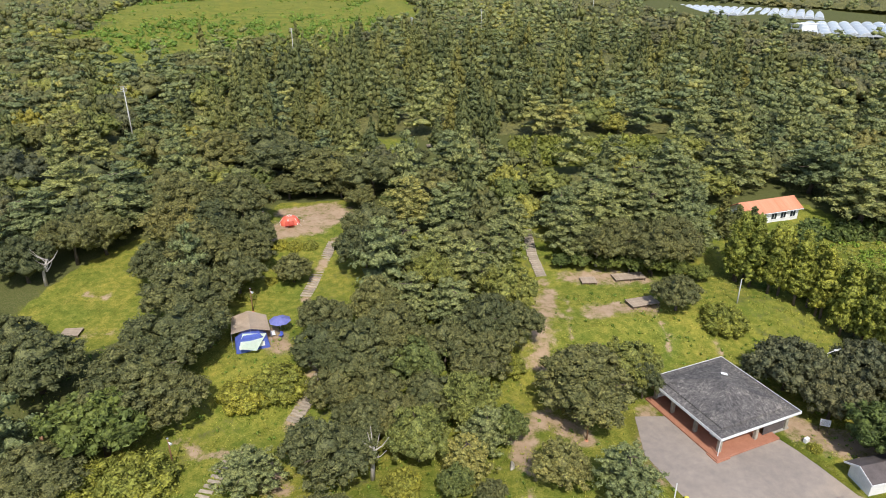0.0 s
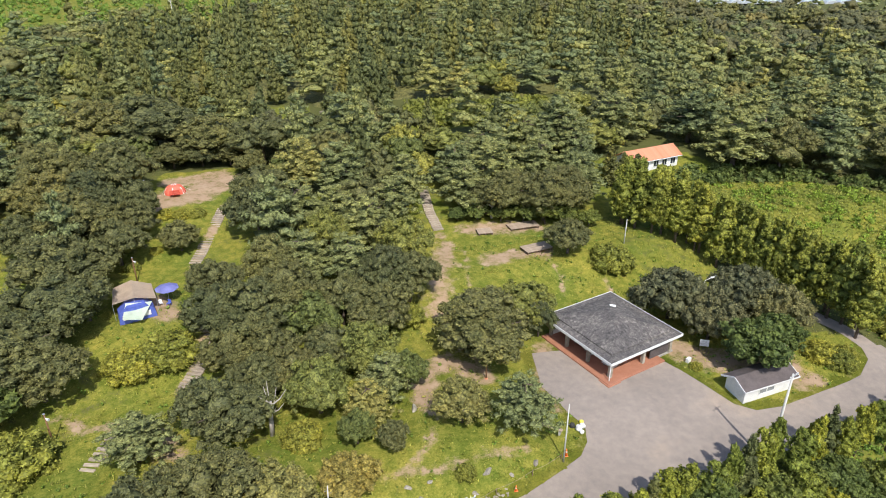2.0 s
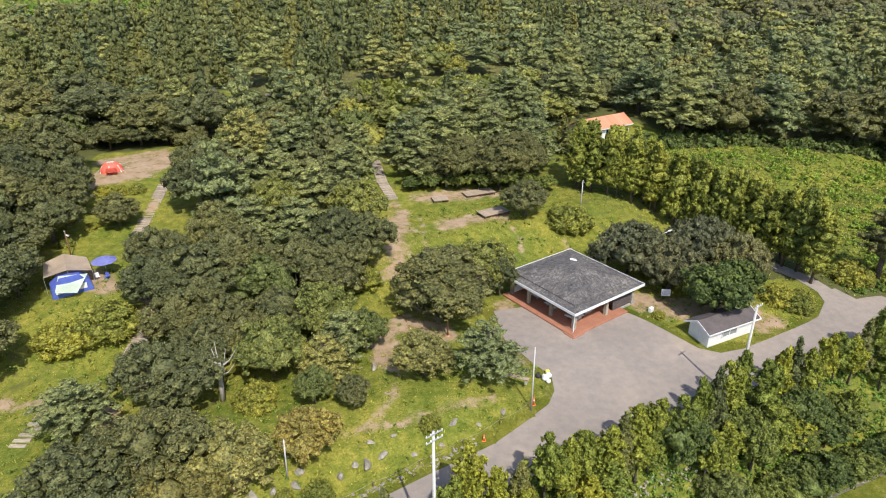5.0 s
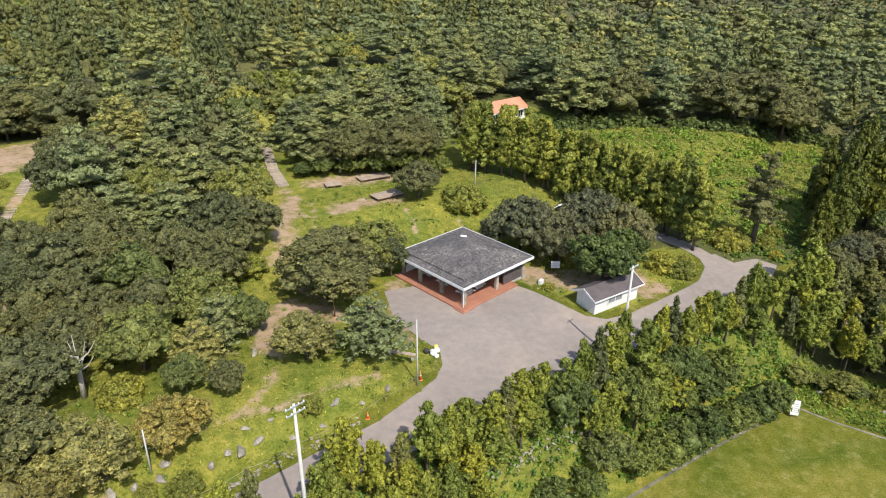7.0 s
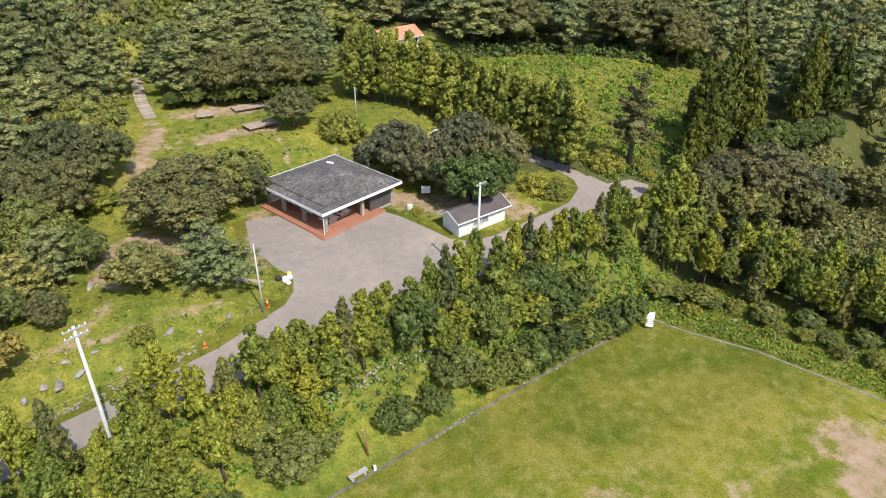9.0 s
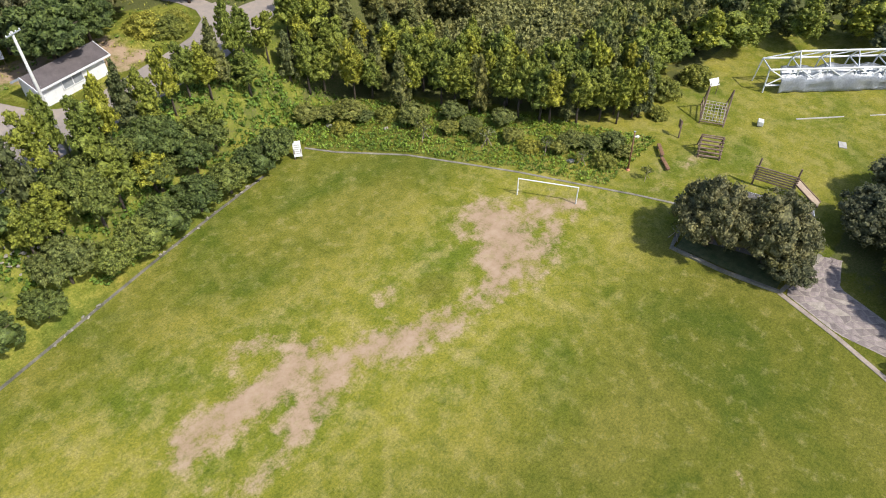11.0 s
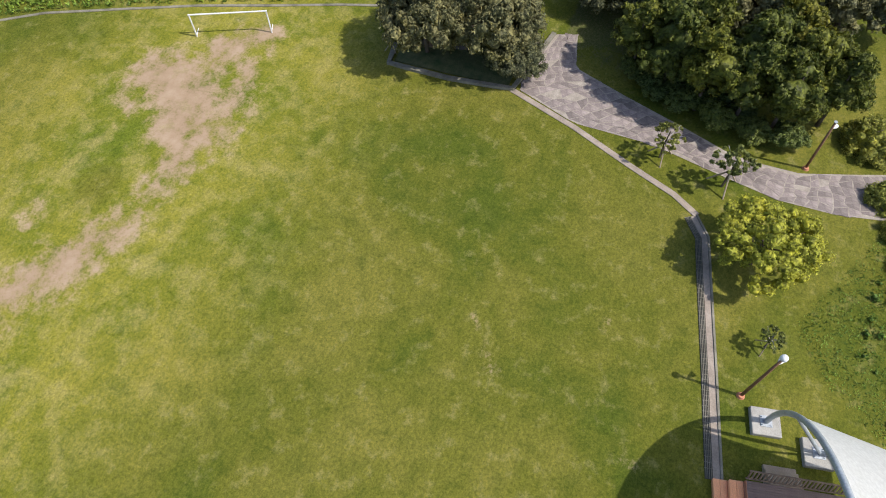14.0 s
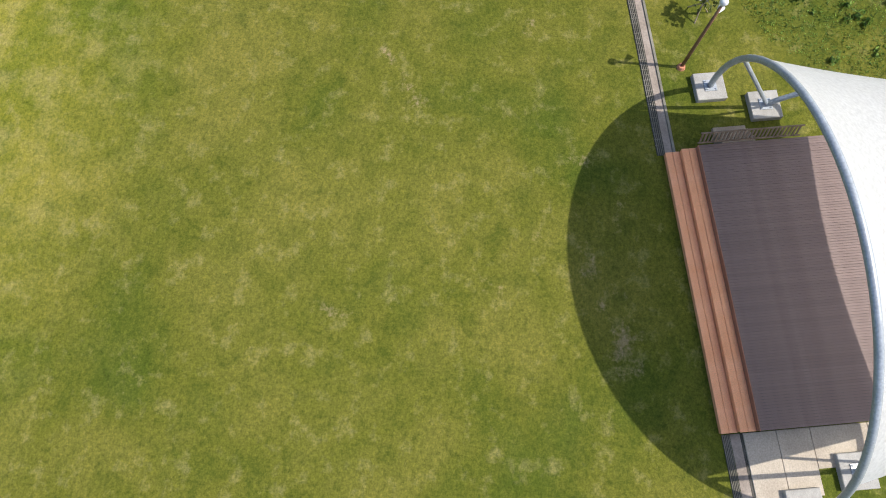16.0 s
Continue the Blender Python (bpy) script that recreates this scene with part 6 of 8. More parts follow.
def house():
    L, D, E, T = 13.0, 4.6, 2.9, 4.2
    p = thing("house", "white cottage with an orange tiled gable roof among the pines", "house", pose(60.0, 116.4, 12.9, 0, 0, 19.0))
    bm = bmesh.new()
    ends = [[bm.verts.new((x, y, z)) for y, z in ((0, -0.6), (D, -0.6), (D, E), (D / 2, T - 0.1), (0, E))] for x in (0, L)]
    bm.faces.new(ends[0])
    bm.faces.new(ends[1][::-1])
    for k in range(5):
        bm.faces.new((ends[0][k], ends[1][k], ends[1][(k + 1) % 5], ends[0][(k + 1) % 5]))
    part("wall", bm, WHITE, p, "white plastered wall")
    rise = (T - E) / (D / 2)
    slope = math.degrees(math.atan(rise))
    run = math.hypot(D / 2 + 0.6, rise * (D / 2 + 0.6))
    tile = mesh_of(box(bmesh.new(), -0.45, 0, 0, L + 0.45, 0.34, 0.05, bevel=0.015), ORANGE_ROOF, "tile_course")
    for s_, y0 in ((1, -0.6), (-1, D + 0.6)):
        m = pose(0, y0, E - rise * 0.6 + 0.02, s_ * slope, 0, 0)
        bm = box(bmesh.new(), -0.5, 0 if s_ == 1 else -run, 0, L + 0.5, run if s_ == 1 else 0, 0.07, m)
        roof = part("roof", bm, ORANGE_ROOF, p, "orange tiled roof slope")
        for k in range(int(run / 0.3)):
            piece("tile_course", tile, roof, m @ pose(0, 0.3 * k if s_ == 1 else -0.3 * k - 0.32, 0.065, 5 if s_ == 1 else -5, 0, 0))
    bar("ridge", (-0.5, D / 2, T + 0.08), (L + 0.5, D / 2, T + 0.08), 0.13, ORANGE_ROOF, p, "orange ridge tiles")
    part("gutter", box(bmesh.new(), -0.45, -0.78, E - 0.42, L + 0.45, -0.64, E - 0.30), WHITE, p)
    for x in (1.0, 3.6, 6.3, 8.6, 11.0):
        w = part("window", box(bmesh.new(), x, -0.05, 0.9, x + 1.2, -0.004, 2.1), GLASS, p, "dark window")
        part("sill", box(bmesh.new(), x - 0.1, -0.14, 0.8, x + 1.3, -0.01, 0.88), WHITE, w)
        part("mullion", box(bmesh.new(), x + 0.57, -0.08, 0.9, x + 0.63, -0.05, 2.1), WHITE, w)
    side = part("window", box(bmesh.new(), -0.05, 1.6, 0.9, -0.004, 2.8, 2.0), GLASS, p, "dark window")
    part("sill", box(bmesh.new(), -0.14, 1.5, 0.8, -0.01, 2.9, 0.88), WHITE, side)


pavilion()
shed()
house()


# ---- stage with its arched canopy ----
STAGE = pose(55.7, -28.1, 0.0, 0, 0, -167.2)


def stage():
    L, D = 13.1, 9.5
    p = thing("stage", "dark brown timber stage with orange front steps", "stage", STAGE)
    part("frame", box(bmesh.new(), 0.05, 1.5, 0.0, L - 0.05, D, 0.80), DARKROOF, p, "dark timber underframe")
    b = bmesh.new()
    deck_board = mesh_of(box(b, -0.057, 1.44, -0.04, 0.057, D, 0.0), DECK, "deck_board")
    k = int(L / 0.124)
    deck = tagged(new("deck"), "dark brown ribbed deck boards")
    deck.parent = p
    for i in range(k):
        piece("deck_board", deck_board, deck, pose(0.06 + i * (L - 0.12) / (k - 1), 0, 0.86 + 0.003 * (i % 3)))
    part("edge_board", box(bmesh.new(), 0, 1.40, 0.5, L, 1.436, 0.88), TERRACOTTA, p, "red-brown edge board")
    steps = tagged(new("front_steps"), "orange wooden steps along the stage front")
    steps.parent = p
    board = mesh_of(box(bmesh.new(), 0, 0, -0.045, L, 0.335, 0.0, bevel=0.008), STEPWOOD, "step_board")
    for i, z in enumerate((0.30, 0.30, 0.58, 0.58)):
        piece("step_board", board, steps, pose(0, 0.01 + 0.348 * i, z))
    part("riser", box(bmesh.new(), 0.02, 0.03, 0.0, L - 0.02, 0.06, 0.25), STEPWOOD, steps)
    part("riser", box(bmesh.new(), 0.02, 0.72, 0.2, L - 0.02, 0.745, 0.53), STEPWOOD, steps)
    part("carriage", box(bmesh.new(), 0.03, 0.75, 0.0, L - 0.03, 1.39, 0.53), DARKROOF, steps)
    # slatted rail on the end towards the lamp
    rail = tagged(new("rail"), "slanted dark timber rail")
    rail.parent = p
    slat = mesh_of(box(bmesh.new(), -0.02, -0.045, 0, 0.02, 0.045, 0.62), OLDWOOD, "slat")
    for i in range(26):
        piece("slat", slat, rail, pose(-0.12, 1.5 + 0.185 * i, 0.86, 0, -18, 0))
    bar("top_rail", (-0.32, 1.4, 1.46), (-0.32, 6.3, 1.46), 0.045, OLDWOOD, rail)
    bar("foot_rail", (-0.1, 1.4, 0.9), (-0.1, 6.3, 0.9), 0.045, OLDWOOD, rail)
    for i in range(4):
        part("side_step", box(bmesh.new(), -1.15 + 0.28 * i, 2.6, 0.0, -0.87 + 0.28 * i, 4.2, 0.2 + 0.2 * i), PLANK, p, "pale timber side step")


def arch_point(front, th):
    if front:
        z = 9.0 * math.sin(th)
        return Vector((6.45 - 9.85 * math.cos(th), 2.9 - 0.085 * z, 0.3 + z))
    z = 6.9 * math.sin(th)
    k = z / 6.9
    return Vector((6.45 - 8.6 * math.cos(th), 5.4 + 0.83 * z + 2.4 * k * (1 - k), 0.3 + z))


def canopy():
    p = thing("stage_canopy", "white membrane canopy stretched between grey steel arches over the stage", "canopy", STAGE)
    for f, r in ((True, 0.15), (False, 0.13)):
        part("arch", tube(bmesh.new(), [arch_point(f, math.pi * k / 48) for k in range(49)], r, 12), STEEL, p, "grey painted steel arch", True)
    bm = bmesh.new()
    n, m, rows = 56, 18, []
    for i in range(n + 1):
        th = math.radians(28) + math.radians(124) * i / n
        row = []
        for j in range(m + 1):
            t = j / m
            a, b = arch_point(True, th), arch_point(False, th)
            q = a.lerp(b, t)
            inner = math.sin(math.pi * i / n)
            q.z -= 1.0 * math.sin(math.pi * t) * inner
            q.z += 0.13
            row.append(bm.verts.new(q))
        rows.append(row)
    for a, b in zip(rows, rows[1:]):
        for j in range(m):
            bm.faces.new((a[j], a[j + 1], b[j + 1], b[j]))
    part("membrane", bm, FABRIC, p, "taut white membrane", True)
    for side in (0, 1):
        ang = lambda d: math.radians(d) if side == 0 else math.pi - math.radians(d)
        a, b = arch_point(False, 0.0 if side == 0 else math.pi), arch_point(True, ang(27))
        bar("strut", a + Vector((0, 0, 0.1)), b, 0.10, STEEL, p, "steel strut", 10)
        bar("strut", arch_point(False, ang(12)), arch_point(True, ang(40)), 0.06, STEEL, p, "steel strut", 8)
        for f in (True, False):
            q = arch_point(f, 0.0 if side == 0 else math.pi)
            pad = part("footing", box(bmesh.new(), q.x - 0.75, q.y - 0.75, -0.3, q.x + 0.75, q.y + 0.75, 0.30, bevel=0.03), CONCRETE, p, "square concrete footing")
            part("base_plate", box(bmesh.new(), q.x - 0.3, q.y - 0.3, 0.30, q.x + 0.3, q.y + 0.3, 0.34), STEEL, pad)
            for sx in (-1, 1):
                for sy in (-1, 1):
                    bar("bolt", (q.x + sx * 0.22, q.y + sy * 0.22, 0.34), (q.x + sx * 0.22, q.y + sy * 0.22, 0.42), 0.03, STEEL, pad)


def paving():
    slab = surface("beige_paving", (0.40, 0.335, 0.265), (0.52, 0.45, 0.365), 0.6, 0.9, 14.0)
    bm = bmesh.new()
    for x0, y0, x1, y1 in ((13.15, 1.02, 15.9, 2.44), (13.15, 2.46, 15.9, 3.9), (13.15, 3.92, 14.85, 6.4), (13.15, 6.42, 14.85, 9.0)):
        box(bm, x0, y0, -0.1, x1, y1, 0.06, STAGE, bevel=0.012)
    tagged(new("pavement", mesh_of(bm, slab, "pavement")), "pale beige concrete paving slabs beside the stage", "pavement", kind="structure")
    for name, y0, y1, z, material, label in (("drain_end", 0.10, 0.44, 0.02, CHANNEL, "dark drain channel past the stage"), ("drain_end_slab", 0.46, 0.88, 0.035, PALEKERB, "pale concrete slab along the drain"), ("drain_end_gap", 0.90, 1.0, 0.02, CHANNEL, "dark gap beside the paving")):
        tagged(new(name, mesh_of(box(bmesh.new(), 13.15, y0, -0.1, 30, y1, z, STAGE), material, name)), label, "drain", kind="structure")
    bm = bmesh.new()
    for k in range(5):
        box(bm, 13.15, 0.12 + 0.07 * k, 0.015, 22, 0.15 + 0.07 * k, 0.045, STAGE)
    tagged(new("drain_grating", mesh_of(bm, OLDKERB, "drain_grating")), "long steel grating bars past the stage", "grating", kind="stuff")
    # grating bars over the drain
    bm = bmesh.new()
    for (ax, ay), (bx, by) in zip(KERB_SOUTH[4:], KERB_SOUTH[5:]):
        d = math.hypot(bx - ax, by - ay)
        ux, uy = (bx - ax) / d, (by - ay) / d
        deg = math.degrees(math.atan2(uy, ux))
        for off in (-0.07, -0.16, -0.25, -0.34):
            m = pose(ax, ay, 0.05, 0, 0, deg)
            box(bm, 0, off - 0.62 + 0.2, -0.02, d, off - 0.62 + 0.23, 0.02, m)
        for k in range(int(d / 0.3)):
            m = pose(ax + ux * 0.3 * k, ay + uy * 0.3 * k, 0.05, 0, 0, deg)
            box(bm, -0.015, -0.80, -0.02, 0.015, -0.43, 0.010, m)
    tagged(new("drain_grating", mesh_of(bm, OLDKERB, "drain_grating")), "grey steel grating bars over the drain", "grating", kind="stuff")


stage()
canopy()
paving()


# ---- goal, boards, benches ----
def goal(x0, y0, x1, y1, label):
    w = math.hypot(x1 - x0, y1 - y0)
    p = thing("football_goal", label, "goal", pose(x0, y0, 0, 0, 0, math.degrees(math.atan2(y1 - y0, x1 - x0))), "goals")
    bar("post", (0, 0, -0.1), (0, 0, 2.05), 0.06, WHITE, p, sides=10)
    bar("post", (w, 0, -0.1), (w, 0, 2.05), 0.06, WHITE, p, sides=10)
    bar("crossbar", (-0.06, 0, 2.0), (w + 0.06, 0, 2.0), 0.06, WHITE, p, sides=10)
    for x in (0, w):
        bar("stay", (x, 0.05, 0.05), (x, 0.9, 0.05), 0.03, WHITE, p)


goal(74.1, 15.0, 76.7, 9.8, "white steel football goal without a net on the lawn")


def board(x, y, deg, w, h, z0, material, label, tilt=0, name="notice_board"):
    p = thing(name, label, "sign", at(x, y, deg))
    for s in (-1, 1):
        bar("leg", (s * w * 0.4, 0.05, -0.1), (s * w * 0.4, 0.05, z0 + h * 0.5), 0.04, OLDWOOD, p)
    m = pose(0, 0, z0, tilt, 0, 0)
    pan = part("panel", box(bmesh.new(), -w / 2, -0.04, 0, w / 2, 0.0, h, m, bevel=0.01), material, p)
    for k in range(5):
        if h > 0.8:
            part("text_bar", box(bmesh.new(), -w * 0.36, -0.046, h * (0.2 + 0.13 * k), w * (0.36 - 0.06 * (k % 3)), -0.041, h * (0.23 + 0.13 * k), m), CONCRETE, pan)
    return p


board(63.7, 36.0, -35, 0.85, 1.8, 0.4, WHITE, "white notice board standing at the lawn corner", -10)
board(47.6, 62.0, -20, 1.15, 0.9, 0.9, WHITE, "pale blue-white information board beside the pavilion", -10)
board(105.4, 8.6, -30, 1.3, 0.9, 1.2, WHITE, "white slanted board by the playground", -35)


# ---- poles and lamps ----
def utility_pole(x, y, top, arms, label, lean=0.0, girth=1.0):
    z = height(x, y)
    h = top - z
    p = thing("utility_pole", label, "pole", pose(x, y, z, lean, 0, 25), "utility poles")
    part("shaft", tube(bmesh.new(), [(0, 0, -0.5), (0, 0, h * 0.5), (0, 0, h)], [0.17 * girth, 0.14 * girth, 0.10 * girth], 12), POLE, p, "tapered concrete shaft", True)
    for k in range(arms):
        zz = h - 0.15 - 0.55 * k
        arm = part("crossarm", box(bmesh.new(), -0.75, -0.16, zz - 0.04, 0.75, -0.09, zz + 0.04), STEEL, p, "steel crossarm")
        for xx in (-0.68, -0.3, 0.3, 0.68):
            part("insulator", tube(bmesh.new(), [(xx, -0.12, zz + 0.04), (xx, -0.12, zz + 0.09), (xx, -0.12, zz + 0.16)], [0.04, 0.06, 0.03], 8), WHITE, arm, "white insulator")
    for k in range(5):
        s = 1 if k % 2 else -1
        bar("foot_peg", (0, 0, h * 0.45 + 0.5 * k), (s * 0.32, 0, h * 0.45 + 0.5 * k), 0.012, STEEL, p)


utility_pole(45.1, 43.3, 18.5, 1, "grey concrete utility pole beside the road")
utility_pole(10.2, 31.4, 19.9, 2, "grey concrete utility pole with two crossarms")
utility_pole(96.9, 68.3, 15.6, 2, "grey utility pole at the meadow's edge")
utility_pole(47.2, 88.3, 15.8, 0, "plain grey pole on the grass bank", 0, 0.6)
utility_pole(23.4, 46.0, 15.2, 0, "slim grey pole at the forecourt corner", 0, 0.55)
utility_pole(-0.7, 40.9, 13.4, 0, "slim grey pole on the rocky verge", 4, 0.5)
for x, y in ((-80.2, 164.9), (-65.7, 296.6), (-15.9, 360.6), (23.8, 417.8), (117.3, 537.6)):
    utility_pole(x, y, height(x, y) + 15.5, 3, "distant pale utility pole rising from the woods")


def street_lamp(x, y, h, lean_x, lean_y, label, globe=False):
    p = thing("lamp_post", label, "lamp", at(x, y), "wooden lamp posts")
    top = Vector((lean_x, lean_y, h))
    part("post", tube(bmesh.new(), [(0, 0, -0.3), tuple(top * 0.5), tuple(top)], [0.095, 0.085, 0.07], 9), LAMPWOOD, p, "varnished round timber post", True)
    part("collar", tube(bmesh.new(), [(0, 0, -0.02), (0, 0, 0.16)], [0.24, 0.17], 10), ORANGE_ROOF, p, "orange base collar")
    if globe:
        bm = bmesh.new()
        bmesh.ops.create_uvsphere(bm, u_segments=16, v_segments=10, radius=0.2, matrix=Matrix.Translation(top + Vector((0, 0, 0.22))))
        part("globe", bm, GLOBE, p, "white glass globe", True)
    part("neck", tube(bmesh.new(), [tuple(top), tuple(top + Vector((0, 0, 0.06)))], [0.1, 0.12], 10), STEEL, p)
    bm = bmesh.new()
    tube(bm, [tuple(top * 0.88 + Vector((0.05, -0.05, 0))), tuple(top * 0.88 + Vector((0.42, -0.25, -0.1)))], [0.05, 0.17], 10)
    part("loudspeaker", bm, WHITE, p, "white horn loudspeaker")


street_lamp(60.7, -28.8, 4.5, 0.35, -0.25, "wooden lamp post with a white globe by the lawn", True)
street_lamp(78.3, -30.3, 4.2, 0.2, 0.1, "orange-brown wooden post with a white horn by the stone path")
street_lamp(85.0, 8.7, 4.4, 0.3, 0.3, "wooden post with a white horn behind the goal")
street_lamp(18.0, 59.7, 4.6, 0.0, 0.0, "wooden post with a white horn below the big tree")
street_lamp(-28.1, 84.6, 4.0, 0.0, 0.0, "wooden post with a white horn beside the camp pitch")
street_lamp(-32.2, 109.7, 4.0, 0.0, 0.0, "wooden post with a white horn beside the upper camp pitch")
street_lamp(-29.8, 55.5, 4.0, 0.0, 0.0, "wooden post with a white horn among the shrubs")
street_lamp(80.8, 45.0, 3.0, 0.0, 0.0, "wooden post with a white horn among the conifers")


def arm_lamp(x, y, h, deg):
    """A pole with one level arm and a long flat lamp head."""
    p = thing("street_lamp", "white street lamp with a long level arm above the trees", "lamp", at(x, y, deg))
    part("pole", tube(bmesh.new(), [(0, 0, -0.3), (0, 0, h)], [0.09, 0.06], 10), POLE, p, "", True)
    bar("arm", (0, 0, h - 0.05), (1.3, 0, h + 0.1), 0.04, WHITE, p)
    part("lamp_head", box(bmesh.new(), 1.2, -0.16, h + 0.04, 2.3, 0.16, h + 0.2, bevel=0.03), WHITE, p, "white flat lamp head")


arm_lamp(52.4, 72.0, 4.9, 20)
p = thing("timber_post", "thick reddish-brown timber post on the camp slope", "post", at(-43.8, 55.4))
part("shaft", tube(bmesh.new(), [(0, 0, -0.3), (0.05, 0, 2.6), (0.05, 0.05, 5.2)], [0.24, 0.22, 0.2], 10), LAMPWOOD, p, "", True)
part("cap", tube(bmesh.new(), [(0.05, 0.05, 5.2), (0.05, 0.05, 5.3)], [0.24, 0.16], 10), OLDWOOD, p)
p = thing("timber_post", "leaning orange-brown timber post beside the lawn edging", "post", at(28.6, 31.5))
part("shaft", tube(bmesh.new(), [(0, 0, -0.3), (-0.12, 0.3, 1.4), (-0.25, 0.6, 2.7)], [0.12, 0.11, 0.09], 10), LAMPWOOD, p, "", True)
part("cap", tube(bmesh.new(), [(-0.25, 0.6, 2.7), (-0.26, 0.62, 2.78)], [0.12, 0.07], 10), ORANGE_ROOF, p)


# ---- camp: tents, parasol, platforms ----
def quad_sheet(points, thick=0.03, n=10, sag=0.0):
    """A cloth panel between four corners, with a sag in the middle and a thickness."""
    a, b, c, d = (Vector(q) for q in points)
    bm = bmesh.new()
    g = []
    for i in range(n + 1):
        row = []
        for j in range(n + 1):
            s, t = i / n, j / n
            q = a.lerp(b, s).lerp(d.lerp(c, s), t)
            q.z -= sag * math.sin(math.pi * s) * math.sin(math.pi * t)
            row.append(bm.verts.new(q))
        g.append(row)
    faces = [bm.faces.new((g[i][j], g[i + 1][j], g[i + 1][j + 1], g[i][j + 1])) for i in range(n) for j in range(n)]
    bmesh.ops.solidify(bm, geom=faces, thickness=thick)
    return bm


def cabin_tent():
    p = thing("cabin_tent", "blue cabin tent under a tan awning with a pale green tarp", "tent", at(-27.4, 73.4, 22, 11.9))
    bm = bmesh.new()
    prof = [(0, 0), (0.15, 1.4), (1.2, 2.3), (3.4, 2.3), (4.4, 1.4), (4.6, 0)]
    rings = [[bm.verts.new((x, y, z)) for x, z in prof] for y in (0.0, 2.2)]
    for k in range(len(prof) - 1):
        bm.faces.new((rings[0][k], rings[0][k + 1], rings[1][k + 1], rings[1][k]))
    bm.faces.new(rings[0])
    bm.faces.new(rings[1][::-1])
    part("tent_body", bm, BLUE, p, "blue tent cloth")
    part("tarp", quad_sheet([(0.4, -0.9, 1.3), (2.6, -1.5, 0.9), (4.3, 0.4, 2.2), (1.2, 1.0, 2.5)], 0.02, 8, 0.15), MINT, p, "pale green tarp")
    part("awning", quad_sheet([(-0.3, 1.4, 2.5), (2.3, 1.0, 3.0), (2.6, 6.4, 3.0), (0.2, 6.8, 2.2)], 0.03, 10, 0.2), TAN, p, "tan awning cloth")
    part("awning", quad_sheet([(2.3, 1.0, 3.0), (4.9, 0.8, 2.3), (5.0, 6.0, 2.0), (2.6, 6.4, 3.0)], 0.03, 10, 0.15), TAN, p, "shaded tan awning cloth")
    for x, y, z in ((-0.3, 1.4, 2.5), (4.9, 0.8, 2.3), (5.0, 6.0, 2.0), (0.2, 6.8, 2.2), (2.3, 1.0, 3.0), (2.6, 6.4, 3.0)):
        bar("pole", (x, y, -0.1), (x, y, z), 0.02, STEEL, p)
    for k in range(3):
        part("window", box(bmesh.new(), 0.5 + 1.3 * k, -0.03, 0.6, 1.3 + 1.3 * k, -0.008, 1.3), WHITE, p)


def dome_tent():
    p = thing("dome_tent", "red and pale dome tent on bare soil", "tent", at(-28.4, 113.4, 10, 15.05))
    bm = bmesh.new()
    n, m = 16, 6
    rings = []
    for j in range(m + 1):
        f = j / m
        r = math.cos(f * math.pi / 2) ** 0.8
        rings.append([bm.verts.new((1.9 * r * math.cos(2 * math.pi * k / n), 1.5 * r * math.sin(2 * math.pi * k / n), 1.75 * math.sin(f * math.pi / 2) + 0.05)) for k in range(n)])
    for a, b in zip(rings, rings[1:]):
        for k in range(n):
            bm.faces.new((a[k], a[(k + 1) % n], b[(k + 1) % n], b[k]))
    bmesh.ops.remove_doubles(bm, verts=bm.verts, dist=0.01)
    part("flysheet", bm, REDTENT, p, "red flysheet")
    for a in (20, 80, 140, 200, 260, 320):
        c, s = math.cos(math.radians(a)), math.sin(math.radians(a))
        part("strip", tube(bmesh.new(), [(1.92 * c, 1.52 * s, 0.1), (1.45 * c, 1.15 * s, 1.22), (0.3 * c, 0.25 * s, 1.80)], 0.09, 5), WHITE, p, "pale pole sleeve")
        bar("guy_line", (1.2 * c, 0.9 * s, 1.3), (3.0 * c, 2.5 * s, 0.0), 0.015, WHITE, p)
    part("porch", quad_sheet([(-0.8, -1.3, 1.1), (0.8, -1.3, 1.1), (0.9, -2.6, 0.7), (-0.9, -2.6, 0.7)], 0.02, 6, 0.05), REDTENT, p)


def parasol():
    p = thing("parasol", "lilac-blue parasol over a camp pitch", "parasol", at(-22.6, 79.2, 0, 11.9))
    bm = bmesh.new()
    n = 8
    apex = bm.verts.new((0, 0, 2.55))
    mid = [bm.verts.new((0.85 * math.cos(2 * math.pi * k / n), 0.85 * math.sin(2 * math.pi * k / n), 2.33)) for k in range(n)]
    rim = [bm.verts.new((1.6 * math.cos(2 * math.pi * k / n), 1.6 * math.sin(2 * math.pi * k / n), 2.0)) for k in range(n)]
    for k in range(n):
        bm.faces.new((apex, mid[k], mid[(k + 1) % n]))
        bm.faces.new((mid[k], rim[k], rim[(k + 1) % n], mid[(k + 1) % n]))
    bmesh.ops.solidify(bm, geom=list(bm.faces), thickness=0.02)
    cloth = part("canopy", bm, LILAC, p)
    bar("pole", (0, 0, -0.1), (0, 0, 2.6), 0.03, STEEL, p)
    for k in range(n):
        a = 2 * math.pi * k / n
        bar("rib", (0, 0, 2.45), (1.55 * math.cos(a), 1.55 * math.sin(a), 1.98), 0.012, STEEL, cloth)


